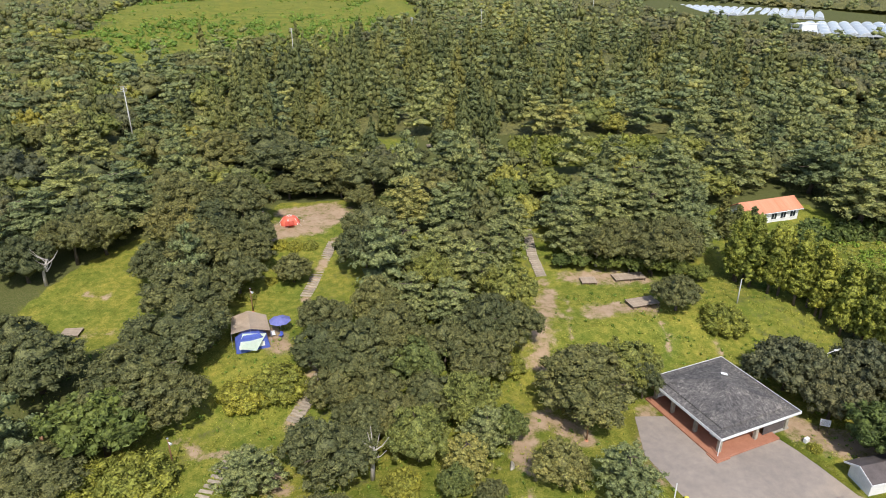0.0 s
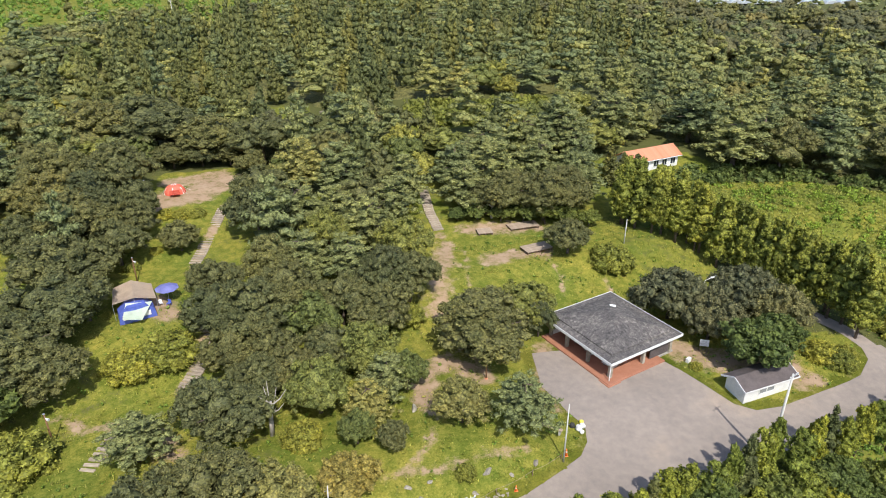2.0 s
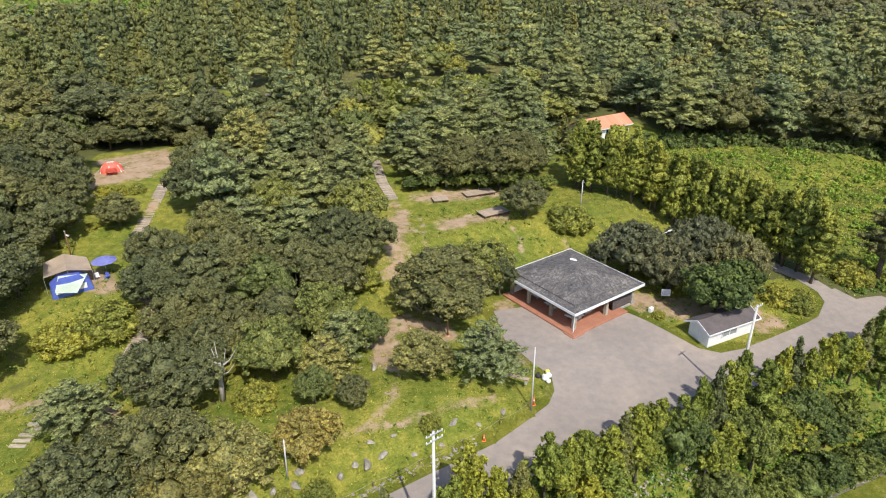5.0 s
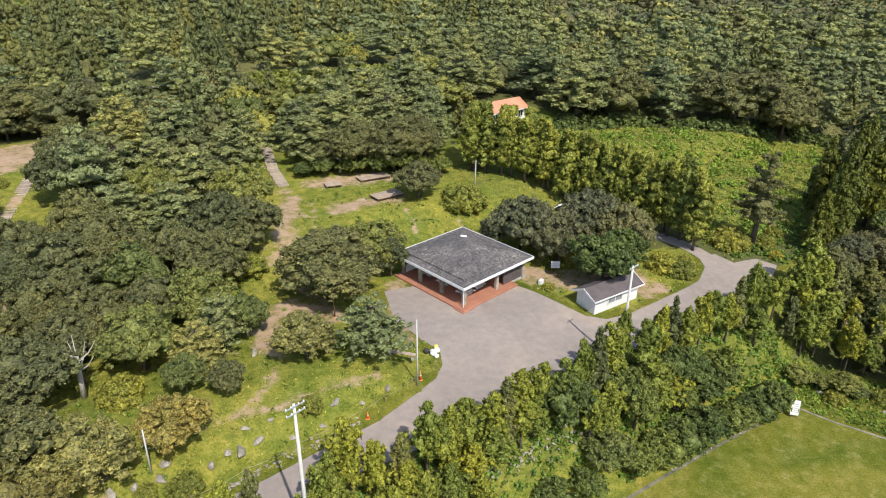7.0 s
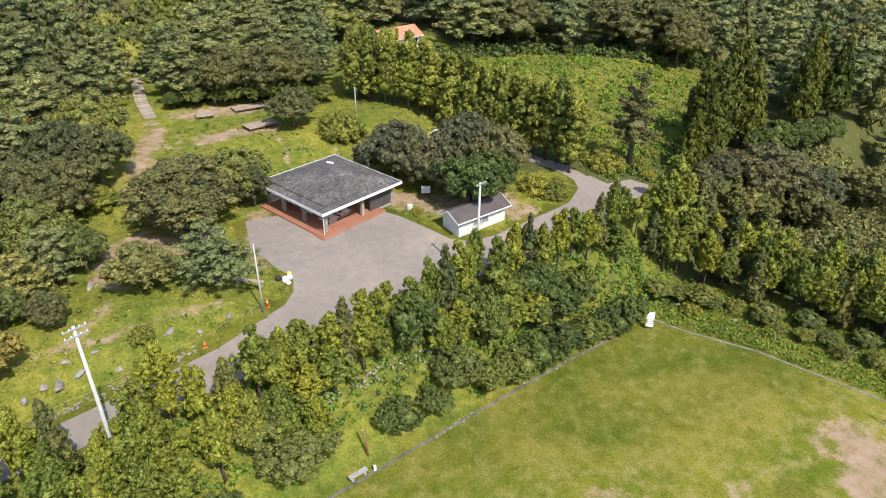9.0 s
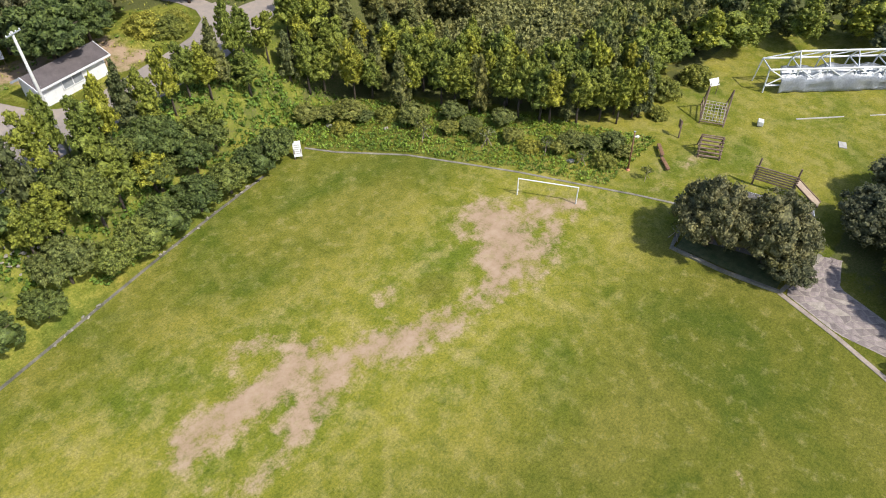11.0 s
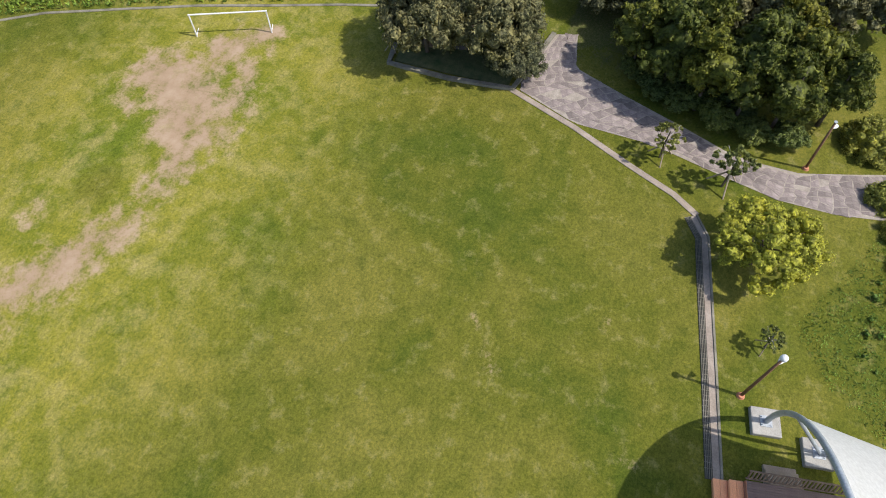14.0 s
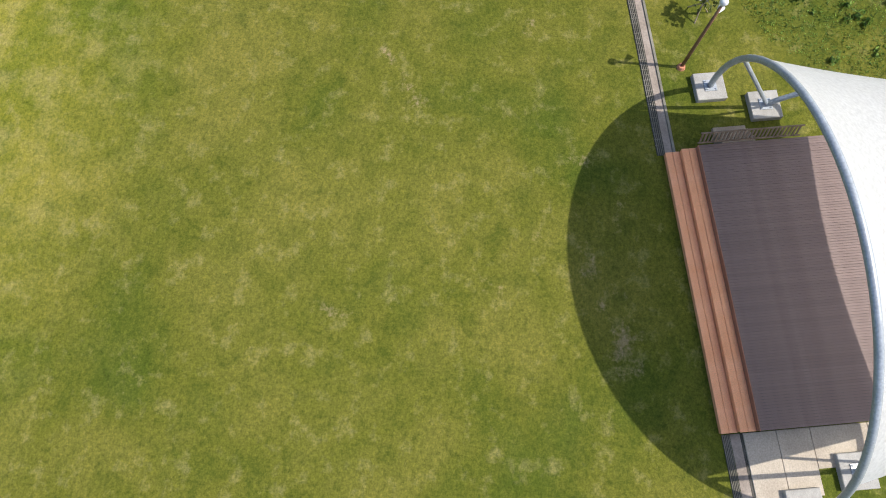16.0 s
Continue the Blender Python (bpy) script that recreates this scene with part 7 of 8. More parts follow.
def chair(x, y, deg, material, label):
    p = thing("camp_chair", label, "chair", at(x, y, deg, 11.9), "camp chairs")
    part("seat", box(bmesh.new(), -0.25, -0.25, 0.40, 0.25, 0.25, 0.44, bevel=0.01), material, p)
    part("backrest", box(bmesh.new(), -0.25, 0.22, 0.42, 0.25, 0.26, 0.88, bevel=0.01), material, p)
    for sx in (-1, 1):
        for sy in (-1, 1):
            bar("leg", (sx * 0.22, sy * 0.22, 0), (sx * 0.22, sy * 0.22, 0.42), 0.02, material, p)


def platform(x, y, deg, w, d, label):
    p = thing("platform", label, "platform", at(x, y, deg), "tent platforms")
    n = int(d / 0.2)
    board_mesh = mesh_of(box(bmesh.new(), 0, 0, 0, w, d / n - 0.015, 0.04), PLANK, "board")
    for k in range(n):
        piece("board", board_mesh, p, pose(0, k * d / n, 0.48))
    part("frame", box(bmesh.new(), 0.06, 0.06, 0.34, w - 0.06, d - 0.06, 0.475), OLDWOOD, p, "dark timber frame")
    for xx in (0.15, w / 2, w - 0.15):
        for yy in (0.15, d - 0.15):
            part("leg", box(bmesh.new(), xx - 0.07, yy - 0.07, -0.3, xx + 0.07, yy + 0.07, 0.34), OLDWOOD, p)


cabin_tent()
dome_tent()
parasol()
chair(-23.4, 78.0, 30, WHITE, "white plastic camp chair beside the parasol")
chair(-22.3, 77.8, -20, BLUE, "blue camp chair beside the parasol")
platform(24.0, 94.6, 3, 2.6, 2.2, "small weathered timber tent platform")
platform(29.9, 95.6, 10, 5.4, 2.4, "long weathered timber tent platform under the trees")
platform(30.4, 86.6, 17, 4.8, 2.6, "weathered timber tent platform on the terrace")
platform(-53.6, 77.0, 6, 2.6, 2.2, "weathered timber tent platform on the grass")
platform(-3.5, 166.0, 6, 3.0, 2.4, "distant timber tent platform in a clearing")


# ---- steps of timber and stone up the slope ----
def flight(pts, width, label, count):
    p = tagged(new("steps"), label, "steps", kind="structure")
    tread = mesh_of(box(bmesh.new(), -width / 2, -0.2, -0.3, width / 2, 0.2, 0.0, bevel=0.02), LOGSTEP, "tread")
    total = sum(math.hypot(b[0] - a[0], b[1] - a[1]) for a, b in zip(pts, pts[1:]))
    rng = np.random.default_rng(int(total * 10))
    for (ax, ay), (bx, by) in zip(pts, pts[1:]):
        d = math.hypot(bx - ax, by - ay)
        deg = math.degrees(math.atan2(by - ay, bx - ax)) - 90
        k = max(2, int(count * d / total))
        for j in range(k):
            t = (j + 0.5) / k
            x, y = ax + (bx - ax) * t, ay + (by - ay) * t
            piece("tread", tread, p, pose(x + rng.uniform(-0.05, 0.05), y, height(x, y) + 0.16, 0, 0, deg + rng.uniform(-3, 3)))


flight([(17.6, 97.4), (16.8, 104), (16.8, 113.5)], 1.8, "worn timber steps climbing between the trees", 26)
flight([(-17.9, 62.8), (-16.3, 67.2)], 1.9, "worn pale steps up the camp slope", 9)
flight([(-16.0, 69.0), (-15.6, 71.5)], 2.3, "stone landing steps on the camp slope", 4)
flight([(-20.9, 88.8), (-20.2, 94.8), (-19.6, 100.0), (-19.0, 106.0)], 1.8, "worn pale steps towards the upper pitch", 26)
flight([(-25.0, 50.5), (-23.6, 56.4)], 1.6, "worn pale steps at the foot of the slope", 8)


# ---- stones ----
def stone_mesh(seed, flat=0.7):
    rng = np.random.default_rng(seed)
    bm = bmesh.new()
    for k in range(16):
        d = unit(rng.normal(size=3)) * rng.uniform(0.75, 1.15)
        bm.verts.new((d[0] * 1.15, d[1] * 0.72, max(d[2] * flat, -0.3)))
    out = bmesh.ops.convex_hull(bm, input=bm.verts)
    bmesh.ops.delete(bm, geom=[v for v in out["geom_interior"] if isinstance(v, bmesh.types.BMVert)], context="VERTS")
    bmesh.ops.bevel(bm, geom=bm.edges[:], offset=0.07, segments=1, affect="EDGES")
    return mesh_of(bm, STONE, "boulder")


ROCKS = [stone_mesh(k) for k in range(5)]
ROCK = np.random.default_rng(5)


def boulder(x, y, r, label="grey lichened boulder lying in the grass"):
    ob = new("boulder", ROCKS[int(ROCK.integers(5))])
    ob.matrix_basis = at(x, y, float(ROCK.uniform(0, 360))) @ Matrix.Diagonal((r, r, r * float(ROCK.uniform(0.8, 1.2)), 1))
    tagged(ob, label, "boulder", "boulders on the verge")


for x, y, r in ((5.1, 41.7, 0.55), (6.1, 41.8, 0.85), (6.8, 43.5, 0.42), (7.8, 42.3, 0.6), (3.8, 41.0, 0.6), (0.3, 41.4, 0.6), (-0.1, 40.5, 0.6), (15.0, 44.6, 0.7), (8.6, 55.2, 0.7), (9.0, 43.9, 0.35), (-1.9, 40.1, 0.65), (-3.5, 39.9, 0.8), (10.6, 42.3, 0.45), (13.4, 43.0, 0.4), (17.4, 44.4, 0.35), (20.2, 45.4, 0.45),
                (70.2, 38.4, 0.5), (82.4, 14.0, 0.5), (79.2, 27.8, 0.5), (74.0, 33.2, 0.4)):
    boulder(x, y, r)


def dry_wall(name, pts, tall, wide, step, label, count):
    """A low wall of loose stones."""
    p = tagged(new(name), label, "wall", kind="structure")
    rng = np.random.default_rng(count)
    length = sum(math.hypot(b[0] - a[0], b[1] - a[1]) for a, b in zip(pts, pts[1:]))
    for k in range(count):
        d = rng.uniform(0, length)
        for (ax, ay), (bx, by) in zip(pts, pts[1:]):
            q = math.hypot(bx - ax, by - ay)
            if d <= q:
                break
            d -= q
        t = min(1.0, d / q)
        x, y = ax + (bx - ax) * t + rng.normal(0, wide), ay + (by - ay) * t + rng.normal(0, wide)
        r = rng.uniform(0.10, 0.26)
        piece("stone", ROCKS[int(rng.integers(5))], p, pose(x, y, height(x, y) + tall * rng.uniform(0, 1), rng.uniform(-20, 20), rng.uniform(-20, 20), rng.uniform(0, 360)) @ Matrix.Diagonal((r, r, r, 1)))


dry_wall("stone_edging", [(-6, 36.4), (5.7, 39.3), (8.3, 40.2), (11.0, 41.3), (13.7, 42.0), (17.0, 43.2)], 0.1, 0.22, 0.4, "low edging of loose grey stones along the verge", 150)
dry_wall("edging_stones", [belt(0.4, -13.5), belt(0.4, 0), belt(0.2, 6), belt(-0.2, 12)], -0.12, 0.16, 0.3, "broken line of edging stones below the trees", 48)
dry_wall("stone_wall", [(20, 34.2), (30.5, 36.2), (34.0, 37.0), (40.0, 38.4)], 0.5, 0.3, 0.4, "rough dry stone wall below the conifers", 150)
strip("kerb_bed", [(85.6, 0.9), (77.1, -0.3), (77.3, -5.0), (78.0, -9.6), (84.8, -10.6)], 0.0, 0.34, 0.22, OLDKERB, "weathered concrete kerb round the planted bed", "kerb", 0.4)
bm = bmesh.new()
box(bm, 0.3, 0.3, -0.2, 7.6, 9.2, 0.09, pose(77.7, -9.7, 0, 0, 0, 4))
tagged(new("planting_bed", mesh_of(bm, surface("dark_bed_soil", (0.055, 0.085, 0.025), (0.15, 0.15, 0.065), 1.5, 0.95, 9.0, bump_by=0.8, bump_d=0.06), "planting_bed")), "dark soil bed with stone edging", "bed", kind="structure")


def washroom():
    """Low block with a shallow gable roof, half hidden under the trees of the bed."""
    L, F, K, E, T = 9.3, -4.5, 1.0, 2.5, 3.2
    p = thing("washroom", "low washroom block with a dark shingled roof and white bargeboards", "building", pose(83.7, 0.25, 0, 0, 0, -75.3))
    mid = (F + K) / 2
    bm = bmesh.new()
    ends = [[bm.verts.new((x, y, z)) for y, z in ((F, -0.2), (K, -0.2), (K, E), (mid, T - 0.12), (F, E))] for x in (0.35, L - 0.35)]
    bm.faces.new(ends[0])
    bm.faces.new(ends[1][::-1])
    for k in range(5):
        bm.faces.new((ends[0][k], ends[1][k], ends[1][(k + 1) % 5], ends[0][(k + 1) % 5]))
    # Wall colour carries the shade under the eaves and trees.
    part("wall", bm, DARKROOF, p, "wall in the dark tone of its shaded front")
    rise = (T - E) / (K - mid)
    tilt = math.degrees(math.atan(rise))
    run = math.hypot(K - mid + 0.5, rise * (K - mid + 0.5))
    course = mesh_of(box(bmesh.new(), 0, 0, 0, L, 0.36, 0.03, bevel=0.008), SHINGLE, "shingle_course")
    for side in (1, -1):
        m = pose(0, F - 0.5 if side == 1 else K + 0.5, E - 0.5 * rise + 0.03, side * tilt, 0, 0)
        roof = part("roof", box(bmesh.new(), 0, min(0, side * run), 0, L, max(0, side * run), 0.06, m), SHINGLE, p, "dark shingled roof slope")
        for k in range(int(run / 0.32)):
            piece("shingle_course", course, roof, m @ pose(0, 0.32 * k if side == 1 else -0.32 * k - 0.36, 0.065, 3 * side, 0, 0))
        for x in (-0.05, L):
            part("bargeboard", box(bmesh.new(), x, min(0, side * run), -0.14, x + 0.05, max(0, side * run), 0.12, m), WHITE, p, "white bargeboard")
        part("fascia", box(bmesh.new(), 0, -0.03 * side - 0.02, -0.1, L, -0.03 * side + 0.02, 0.07, m), WHITE, p, "white eaves board")
    bar("ridge", (0, mid, T + 0.08), (L, mid, T + 0.08), 0.07, DARKROOF, p)
    for x in (1.1, 5.6):
        door = part("door", box(bmesh.new(), x, F - 0.04, 0.0, x + 0.9, F - 0.004, 2.0), OLDWOOD, p, "brown timber door")
        part("door_sign", box(bmesh.new(), x + 0.3, F - 0.06, 1.5, x + 0.6, F - 0.042, 1.8), WHITE, door, "small white plate")
    for x in (3.0, 7.4):
        part("window", box(bmesh.new(), x, F - 0.04, 1.4, x + 1.2, F - 0.004, 1.9), GLASS, p, "dark high window")


washroom()


# ---- flagstone path ----
NEAR = [(84.8, -10.9), (78.1, -10.1), (76.4, -14.8), (76.5, -20.4), (75.5, -25.5), (74.9, -29.0), (75.1, -32.5), (75.8, -35.5), (76.6, -40)]
FARS = [(85.4, -12.5), (81.8, -13.4), (80.3, -17.6), (78.9, -22.0), (77.5, -26.0), (77.7, -30.0), (78.9, -33.2), (80.6, -37.5)]


def flag_path():
    def resample(pts, n):
        seg = [math.hypot(b[0] - a[0], b[1] - a[1]) for a, b in zip(pts, pts[1:])]
        out = []
        for k in range(n):
            d = sum(seg) * k / (n - 1)
            for (a, b), q in zip(zip(pts, pts[1:]), seg):
                if d <= q + 1e-9:
                    break
                d -= q
            out.append((a[0] + (b[0] - a[0]) * min(1, d / q), a[1] + (b[1] - a[1]) * min(1, d / q)))
        return out
    n = 44
    A, C = resample(NEAR, n), resample(FARS, n)
    bm = bmesh.new()
    rows = [[bm.verts.new((a[0] + (c[0] - a[0]) * t, a[1] + (c[1] - a[1]) * t, 0.035)) for t in (0, 0.5, 1)] for a, c in zip(A, C)]
    for r, q in zip(rows, rows[1:]):
        for k in range(2):
            bm.faces.new((r[k], r[k + 1], q[k + 1], q[k]))
    path = tagged(new("stone_path", mesh_of(bm, JOINT, "stone_path")), "grey crazy-paved stone path", "path", kind="structure")
    rng = np.random.default_rng(9)
    m = 6
    G = [[(a[0] + (c[0] - a[0]) * t + rng.uniform(-0.2, 0.2), a[1] + (c[1] - a[1]) * t + rng.uniform(-0.24, 0.24)) for t in np.clip(np.linspace(0.03, 0.97, m + 1) + rng.uniform(-0.04, 0.04, m + 1), 0.02, 0.98)] for a, c in zip(A, C)]
    for i in range(n - 1):
        for j in range(m):
            q = [G[i][j], G[i][j + 1], G[i + 1][j + 1], G[i + 1][j]]
            cx, cy = sum(v[0] for v in q) / 4, sum(v[1] for v in q) / 4
            if rng.uniform() < 0.06:
                continue
            b = bmesh.new()
            k = rng.uniform(0.90, 0.96)
            pts = []
            for e in range(4):
                p0, p1 = q[e], q[(e + 1) % 4]
                pts.append((cx + (p0[0] - cx) * k, cy + (p0[1] - cy) * k))
                o = rng.uniform(0.9, 1.02)
                pts.append((cx + ((p0[0] + p1[0]) / 2 - cx) * k * o, cy + ((p0[1] + p1[1]) / 2 - cy) * k * o))
            zt = 0.040 + rng.uniform(0, 0.009)
            top = [b.verts.new((x - cx, y - cy, zt)) for x, y in pts]
            low = [b.verts.new((x - cx, y - cy, 0.0)) for x, y in pts]
            b.faces.new(top)
            for e in range(8):
                b.faces.new((top[e], low[e], low[(e + 1) % 8], top[(e + 1) % 8]))
            piece("flagstone", mesh_of(b, FLAG, "flagstone"), path, Matrix.Translation((cx, cy, 0.0)))


flag_path()


# ---- playground of logs ----
def log_bar(p, a, b, r=0.07, name="log"):
    return bar(name, a, b, r, OLDWOOD, p, sides=7)


def log_wall():
    """Rail wall between two tall posts, with a plank ramp."""
    p = thing("climbing_wall", "weathered log climbing wall with a plank ramp", "playground", pose(91.1, -2.0, 0, 0, 0, -80), "log playground")
    w = 3.7
    for x in (0, w):
        log_bar(p, (x, 0, -0.2), (x + 0.04, 0.25, 3.1), 0.09, "post")
    log_bar(p, (w, 0.9, -0.2), (w, 0.9, 1.5), 0.08, "post")
    for k in range(6):
        log_bar(p, (-0.2, 0.02 * k - 0.1, 0.85 + 0.27 * k), (w + 0.2, 0.02 * k - 0.1, 0.85 + 0.27 * k), 0.085)
    slope = pose(w + 0.1, 0.2, 1.6, 0, 31, -8)
    ramp = part("ramp", box(bmesh.new(), 0, -0.55, -0.04, 3.0, 0.55, 0.04, slope), PLANK, p, "pale plank ramp")
    for s in (-0.55, 0.55):
        part("ramp_edge", box(bmesh.new(), 0, s - 0.05, -0.02, 3.0, s + 0.05, 0.12, slope), OLDWOOD, ramp)


def log_ladder():
    p = thing("climbing_ladder", "low weathered log climbing ladder", "playground", pose(91.9, 4.2, 0, 0, 0, -65), "log playground")
    for x in (0, 2.2):
        log_bar(p, (x, 0, -0.1), (x, 1.3, 2.1), 0.08, "post")
        log_bar(p, (x, 2.6, -0.1), (x, 1.3, 2.1), 0.08, "post")
        log_bar(p, (x, 0.0, 0.4), (x, 2.5, 0.4), 0.06, "brace")
    for k in range(6):
        t = 0.12 + 0.16 * k
        part("rung", box(bmesh.new(), -0.15, 1.3 * t - 0.1, 2.1 * t - 0.05, 2.35, 1.3 * t + 0.1, 2.1 * t + 0.05), OLDWOOD, p)
    log_bar(p, (-0.1, 1.3, 2.1), (2.3, 1.3, 2.1), 0.06, "rung")


def net_frame():
    p = thing("rope_climber", "tall weathered log frame with climbing ropes", "playground", pose(98.3, 7.0, 0, 0, 0, -68), "log playground")
    for x in (0, 2.6):
        log_bar(p, (x, 0, -0.2), (x + 0.2, 2.2, 3.6), 0.09, "post")
        log_bar(p, (x, 4.4, -0.2), (x + 0.2, 2.2, 3.6), 0.09, "post")
        log_bar(p, (x, 0.4, 0.5), (x, 4.0, 0.5), 0.07, "brace")
        log_bar(p, (x, 0.9, 1.4), (x, 3.5, 1.4), 0.06, "brace")
    log_bar(p, (0, 0.1, 0.3), (2.6, 0.1, 0.3), 0.07, "beam")
    log_bar(p, (0, 4.3, 0.3), (2.6, 4.3, 0.3), 0.07, "beam")
    for k in range(7):
        x = 0.2 + 0.37 * k
        bar("rope", (x, 0.2, 0.4), (x, 1.5, 2.2), 0.025, DEADWOOD, p)
        bar("rope", (0.1, 0.3 + 0.2 * k, 0.5 + 0.28 * k), (2.6, 0.3 + 0.2 * k, 0.5 + 0.28 * k), 0.025, DEADWOOD, p)


def beam(x, y, deg, l, z, label):
    p = thing("balance_beam", label, "playground", at(x, y, deg), "log playground")
    part("plank", box(bmesh.new(), 0, -0.2, z - 0.12, l, 0.2, z, bevel=0.02), LAMPWOOD, p)
    for q in (0.3, l - 0.3):
        part("support", box(bmesh.new(), q - 0.08, -0.16, -0.2, q + 0.08, 0.16, z - 0.12), OLDWOOD, p)


log_wall()
log_ladder()
net_frame()
beam(90.9, 8.3, -142, 2.1, 0.5, "reddish timber balance beam on the grass")
beam(89.0, 6.9, -135, 2.1, 0.35, "reddish timber balance beam beside another")
p = thing("playground_post", "leaning dark timber signpost by the logs", "playground", at(94.0, 7.4))
log_bar(p, (0, 0, -0.2), (0.3, 0.2, 2.0), 0.08, "post")
part("panel", box(bmesh.new(), -0.1, 0.05, 1.2, 0.6, 0.12, 2.1, pose(0, 0, 0, 0, 8, 40)), OLDWOOD, p)
p = thing("utility_box", "small white box standing on the grass", "box", at(102.4, 1.6, 20))
part("case", box(bmesh.new(), -0.4, -0.3, 0.15, 0.4, 0.3, 0.7, bevel=0.03), WHITE, p)
part("foot", box(bmesh.new(), -0.3, -0.2, -0.1, 0.3, 0.2, 0.15), CONCRETE, p)
p = thing("paving_slab", "pale slab lying flat in the grass", "slab", at(104.5, -6.8, 20))
part("slab", box(bmesh.new(), -0.6, -0.4, -0.05, 0.6, 0.4, 0.08, bevel=0.02), CONCRETE, p)
p = thing("paving_slab", "pale slab lying flat in the grass", "slab", at(107.0, -13.0, 50))
part("slab", box(bmesh.new(), -0.6, -0.4, -0.05, 0.6, 0.4, 0.08, bevel=0.02), CONCRETE, p)


def truss():
    """White tube truss with silver sheeting hung below it."""
    p = thing("lighting_truss", "white tubular steel truss with silver sheeting lying behind the playground", "truss", pose(110.0, 4.2, 0, 0, 0, -46) @ Matrix.Diagonal((1, 1.1, 1.3, 1)))
    n, step = 5, 3.6
    for row, (y, z) in enumerate(((0, 2.3), (2.2, 2.5), (1.1, 3.6))):
        bar("chord", (0 if row < 2 else 3.6, y, z), (n * step, y, z), 0.1, WHITE, p, sides=8)
    for k in range(n + 1):
        x = k * step
        bar("web", (x, 0, 2.3), (x, 2.2, 2.5), 0.07, WHITE, p)
        if k:
            bar("web", (x, 0, 2.3), (x, 1.1, 3.6), 0.07, WHITE, p)
            bar("web", (x, 2.2, 2.5), (x, 1.1, 3.6), 0.07, WHITE, p)
        if k < n:
            bar("diagonal", (x, 0, 2.3), (x + step, 0, 0.7), 0.07, WHITE, p)
            bar("diagonal", (x, 0, 0.7), (x + step, 0, 2.3), 0.07, WHITE, p)
            bar("diagonal", (x, 2.2, 2.5), (x + step, 1.1, 3.6), 0.06, WHITE, p)
        bar("leg", (x, 0, -0.1), (x, 0.2, 2.3), 0.09, WHITE, p)
        bar("leg", (x, 2.8, -0.1), (x, 2.2, 2.5), 0.09, WHITE, p)
    bar("chord", (0, 0, 0.7), (n * step, 0, 0.7), 0.08, WHITE, p, sides=8)
    bm = bmesh.new()
    cols = 60
    rows = []
    for i in range(cols + 1):
        x = 1.6 + (n * step - 1.8) * i / cols
        row = []
        for j in range(9):
            t = j / 8
            z = 0.05 + (2.25 + 0.5 * noise.noise(Vector((x * 0.45, 0, 2.0)))) * t
            y = -0.25 + 2.6 * max(0, t - 0.55) + 0.28 * noise.noise(Vector((x * 0.9, t * 3, 0)))
            row.append(bm.verts.new((x, y, z)))
        rows.append(row)
    fs = [bm.faces.new((a[j], a[j + 1], b[j + 1], b[j])) for a, b in zip(rows, rows[1:]) for j in range(8)]
    bmesh.ops.solidify(bm, geom=fs, thickness=0.03)
    part("sheeting", bm, FILM, p, "crumpled silver sheeting", True)


truss()


def rope_pyramid():
    p = thing("rope_pyramid", "reddish log pyramid with climbing ropes under the trees", "playground", pose(118.0, -15.0, 0, 0, 0, -50), "log playground")
    feet = [(-1.7, -1.7), (1.7, -1.7), (1.7, 1.7), (-1.7, 1.7)]
    for (ax, ay), (bx, by) in zip(feet, feet[1:] + feet[:1]):
        log_bar(p, (ax, ay, -0.2), (ax * 0.05, ay * 0.05, 3.1), 0.08, "post")
        for k in range(1, 6):
            f = 1 - k / 6.5
            bar("rope", (ax * f, ay * f, 3.1 * (1 - f)), (bx * f, by * f, 3.1 * (1 - f)), 0.03, LAMPWOOD, p)
        for k in (0.25, 0.5, 0.75):
            bar("rope", (ax + (bx - ax) * k, ay + (by - ay) * k, 0.1), (0, 0, 3.0), 0.025, LAMPWOOD, p)


rope_pyramid()
beam(116.2, -12.7, -146, 3.0, 0.2, "low dark log edging below the rope pyramid")
strip("edging_line", [(106.5, -1.1), (112, -6.4), (117.6, -11.9), (121.2, -7.7)], 0.09, 0.09, 0.07, CONCRETE, "thin pale edging line in the playground grass", "edging", 0.1)


# ---- small things round the forecourt ----
def cone(x, y, label, h=0.7):
    p = thing("traffic_cone", label, "cone", at(x, y), "traffic cones")
    part("base", box(bmesh.new(), -0.2, -0.2, 0, 0.2, 0.2, 0.05, bevel=0.015), ORANGE, p)
    body = part("body", tube(bmesh.new(), [(0, 0, 0.05), (0, 0, h)], [0.15, 0.03], 12), ORANGE, p, "", True)
    part("stripe", tube(bmesh.new(), [(0, 0, h * 0.5), (0, 0, h * 0.68)], [0.096, 0.07], 12), WHITE, body, "white reflective band")


cone(17.6, 43.2, "orange traffic cone on the roadside grass")
cone(24.0, 46.9, "orange traffic cone at the foot of a pole", 1.0)


def sack(x, y, r, material, label):
    bm = bmesh.new()
    bmesh.ops.create_icosphere(bm, subdivisions=3, radius=r)
    for v in bm.verts:
        k = 1 + 0.28 * noise.noise(v.co * 4.5 + Vector((x, y, 0)))
        v.co = Vector((v.co.x * k, v.co.y * k, max(v.co.z * k * 1.1, -r * 0.75) + r * 0.75))
    p = thing("rubbish_sack", label, "sack", at(x, y), "rubbish sacks")
    part("body", bm, material, p, "", True)
    part("knot", tube(bmesh.new(), [(0, 0, r * 1.6), (0, 0, r * 1.85), (0.04, 0, r * 2.0)], [r * 0.22, r * 0.1, r * 0.2], 7), material, p)


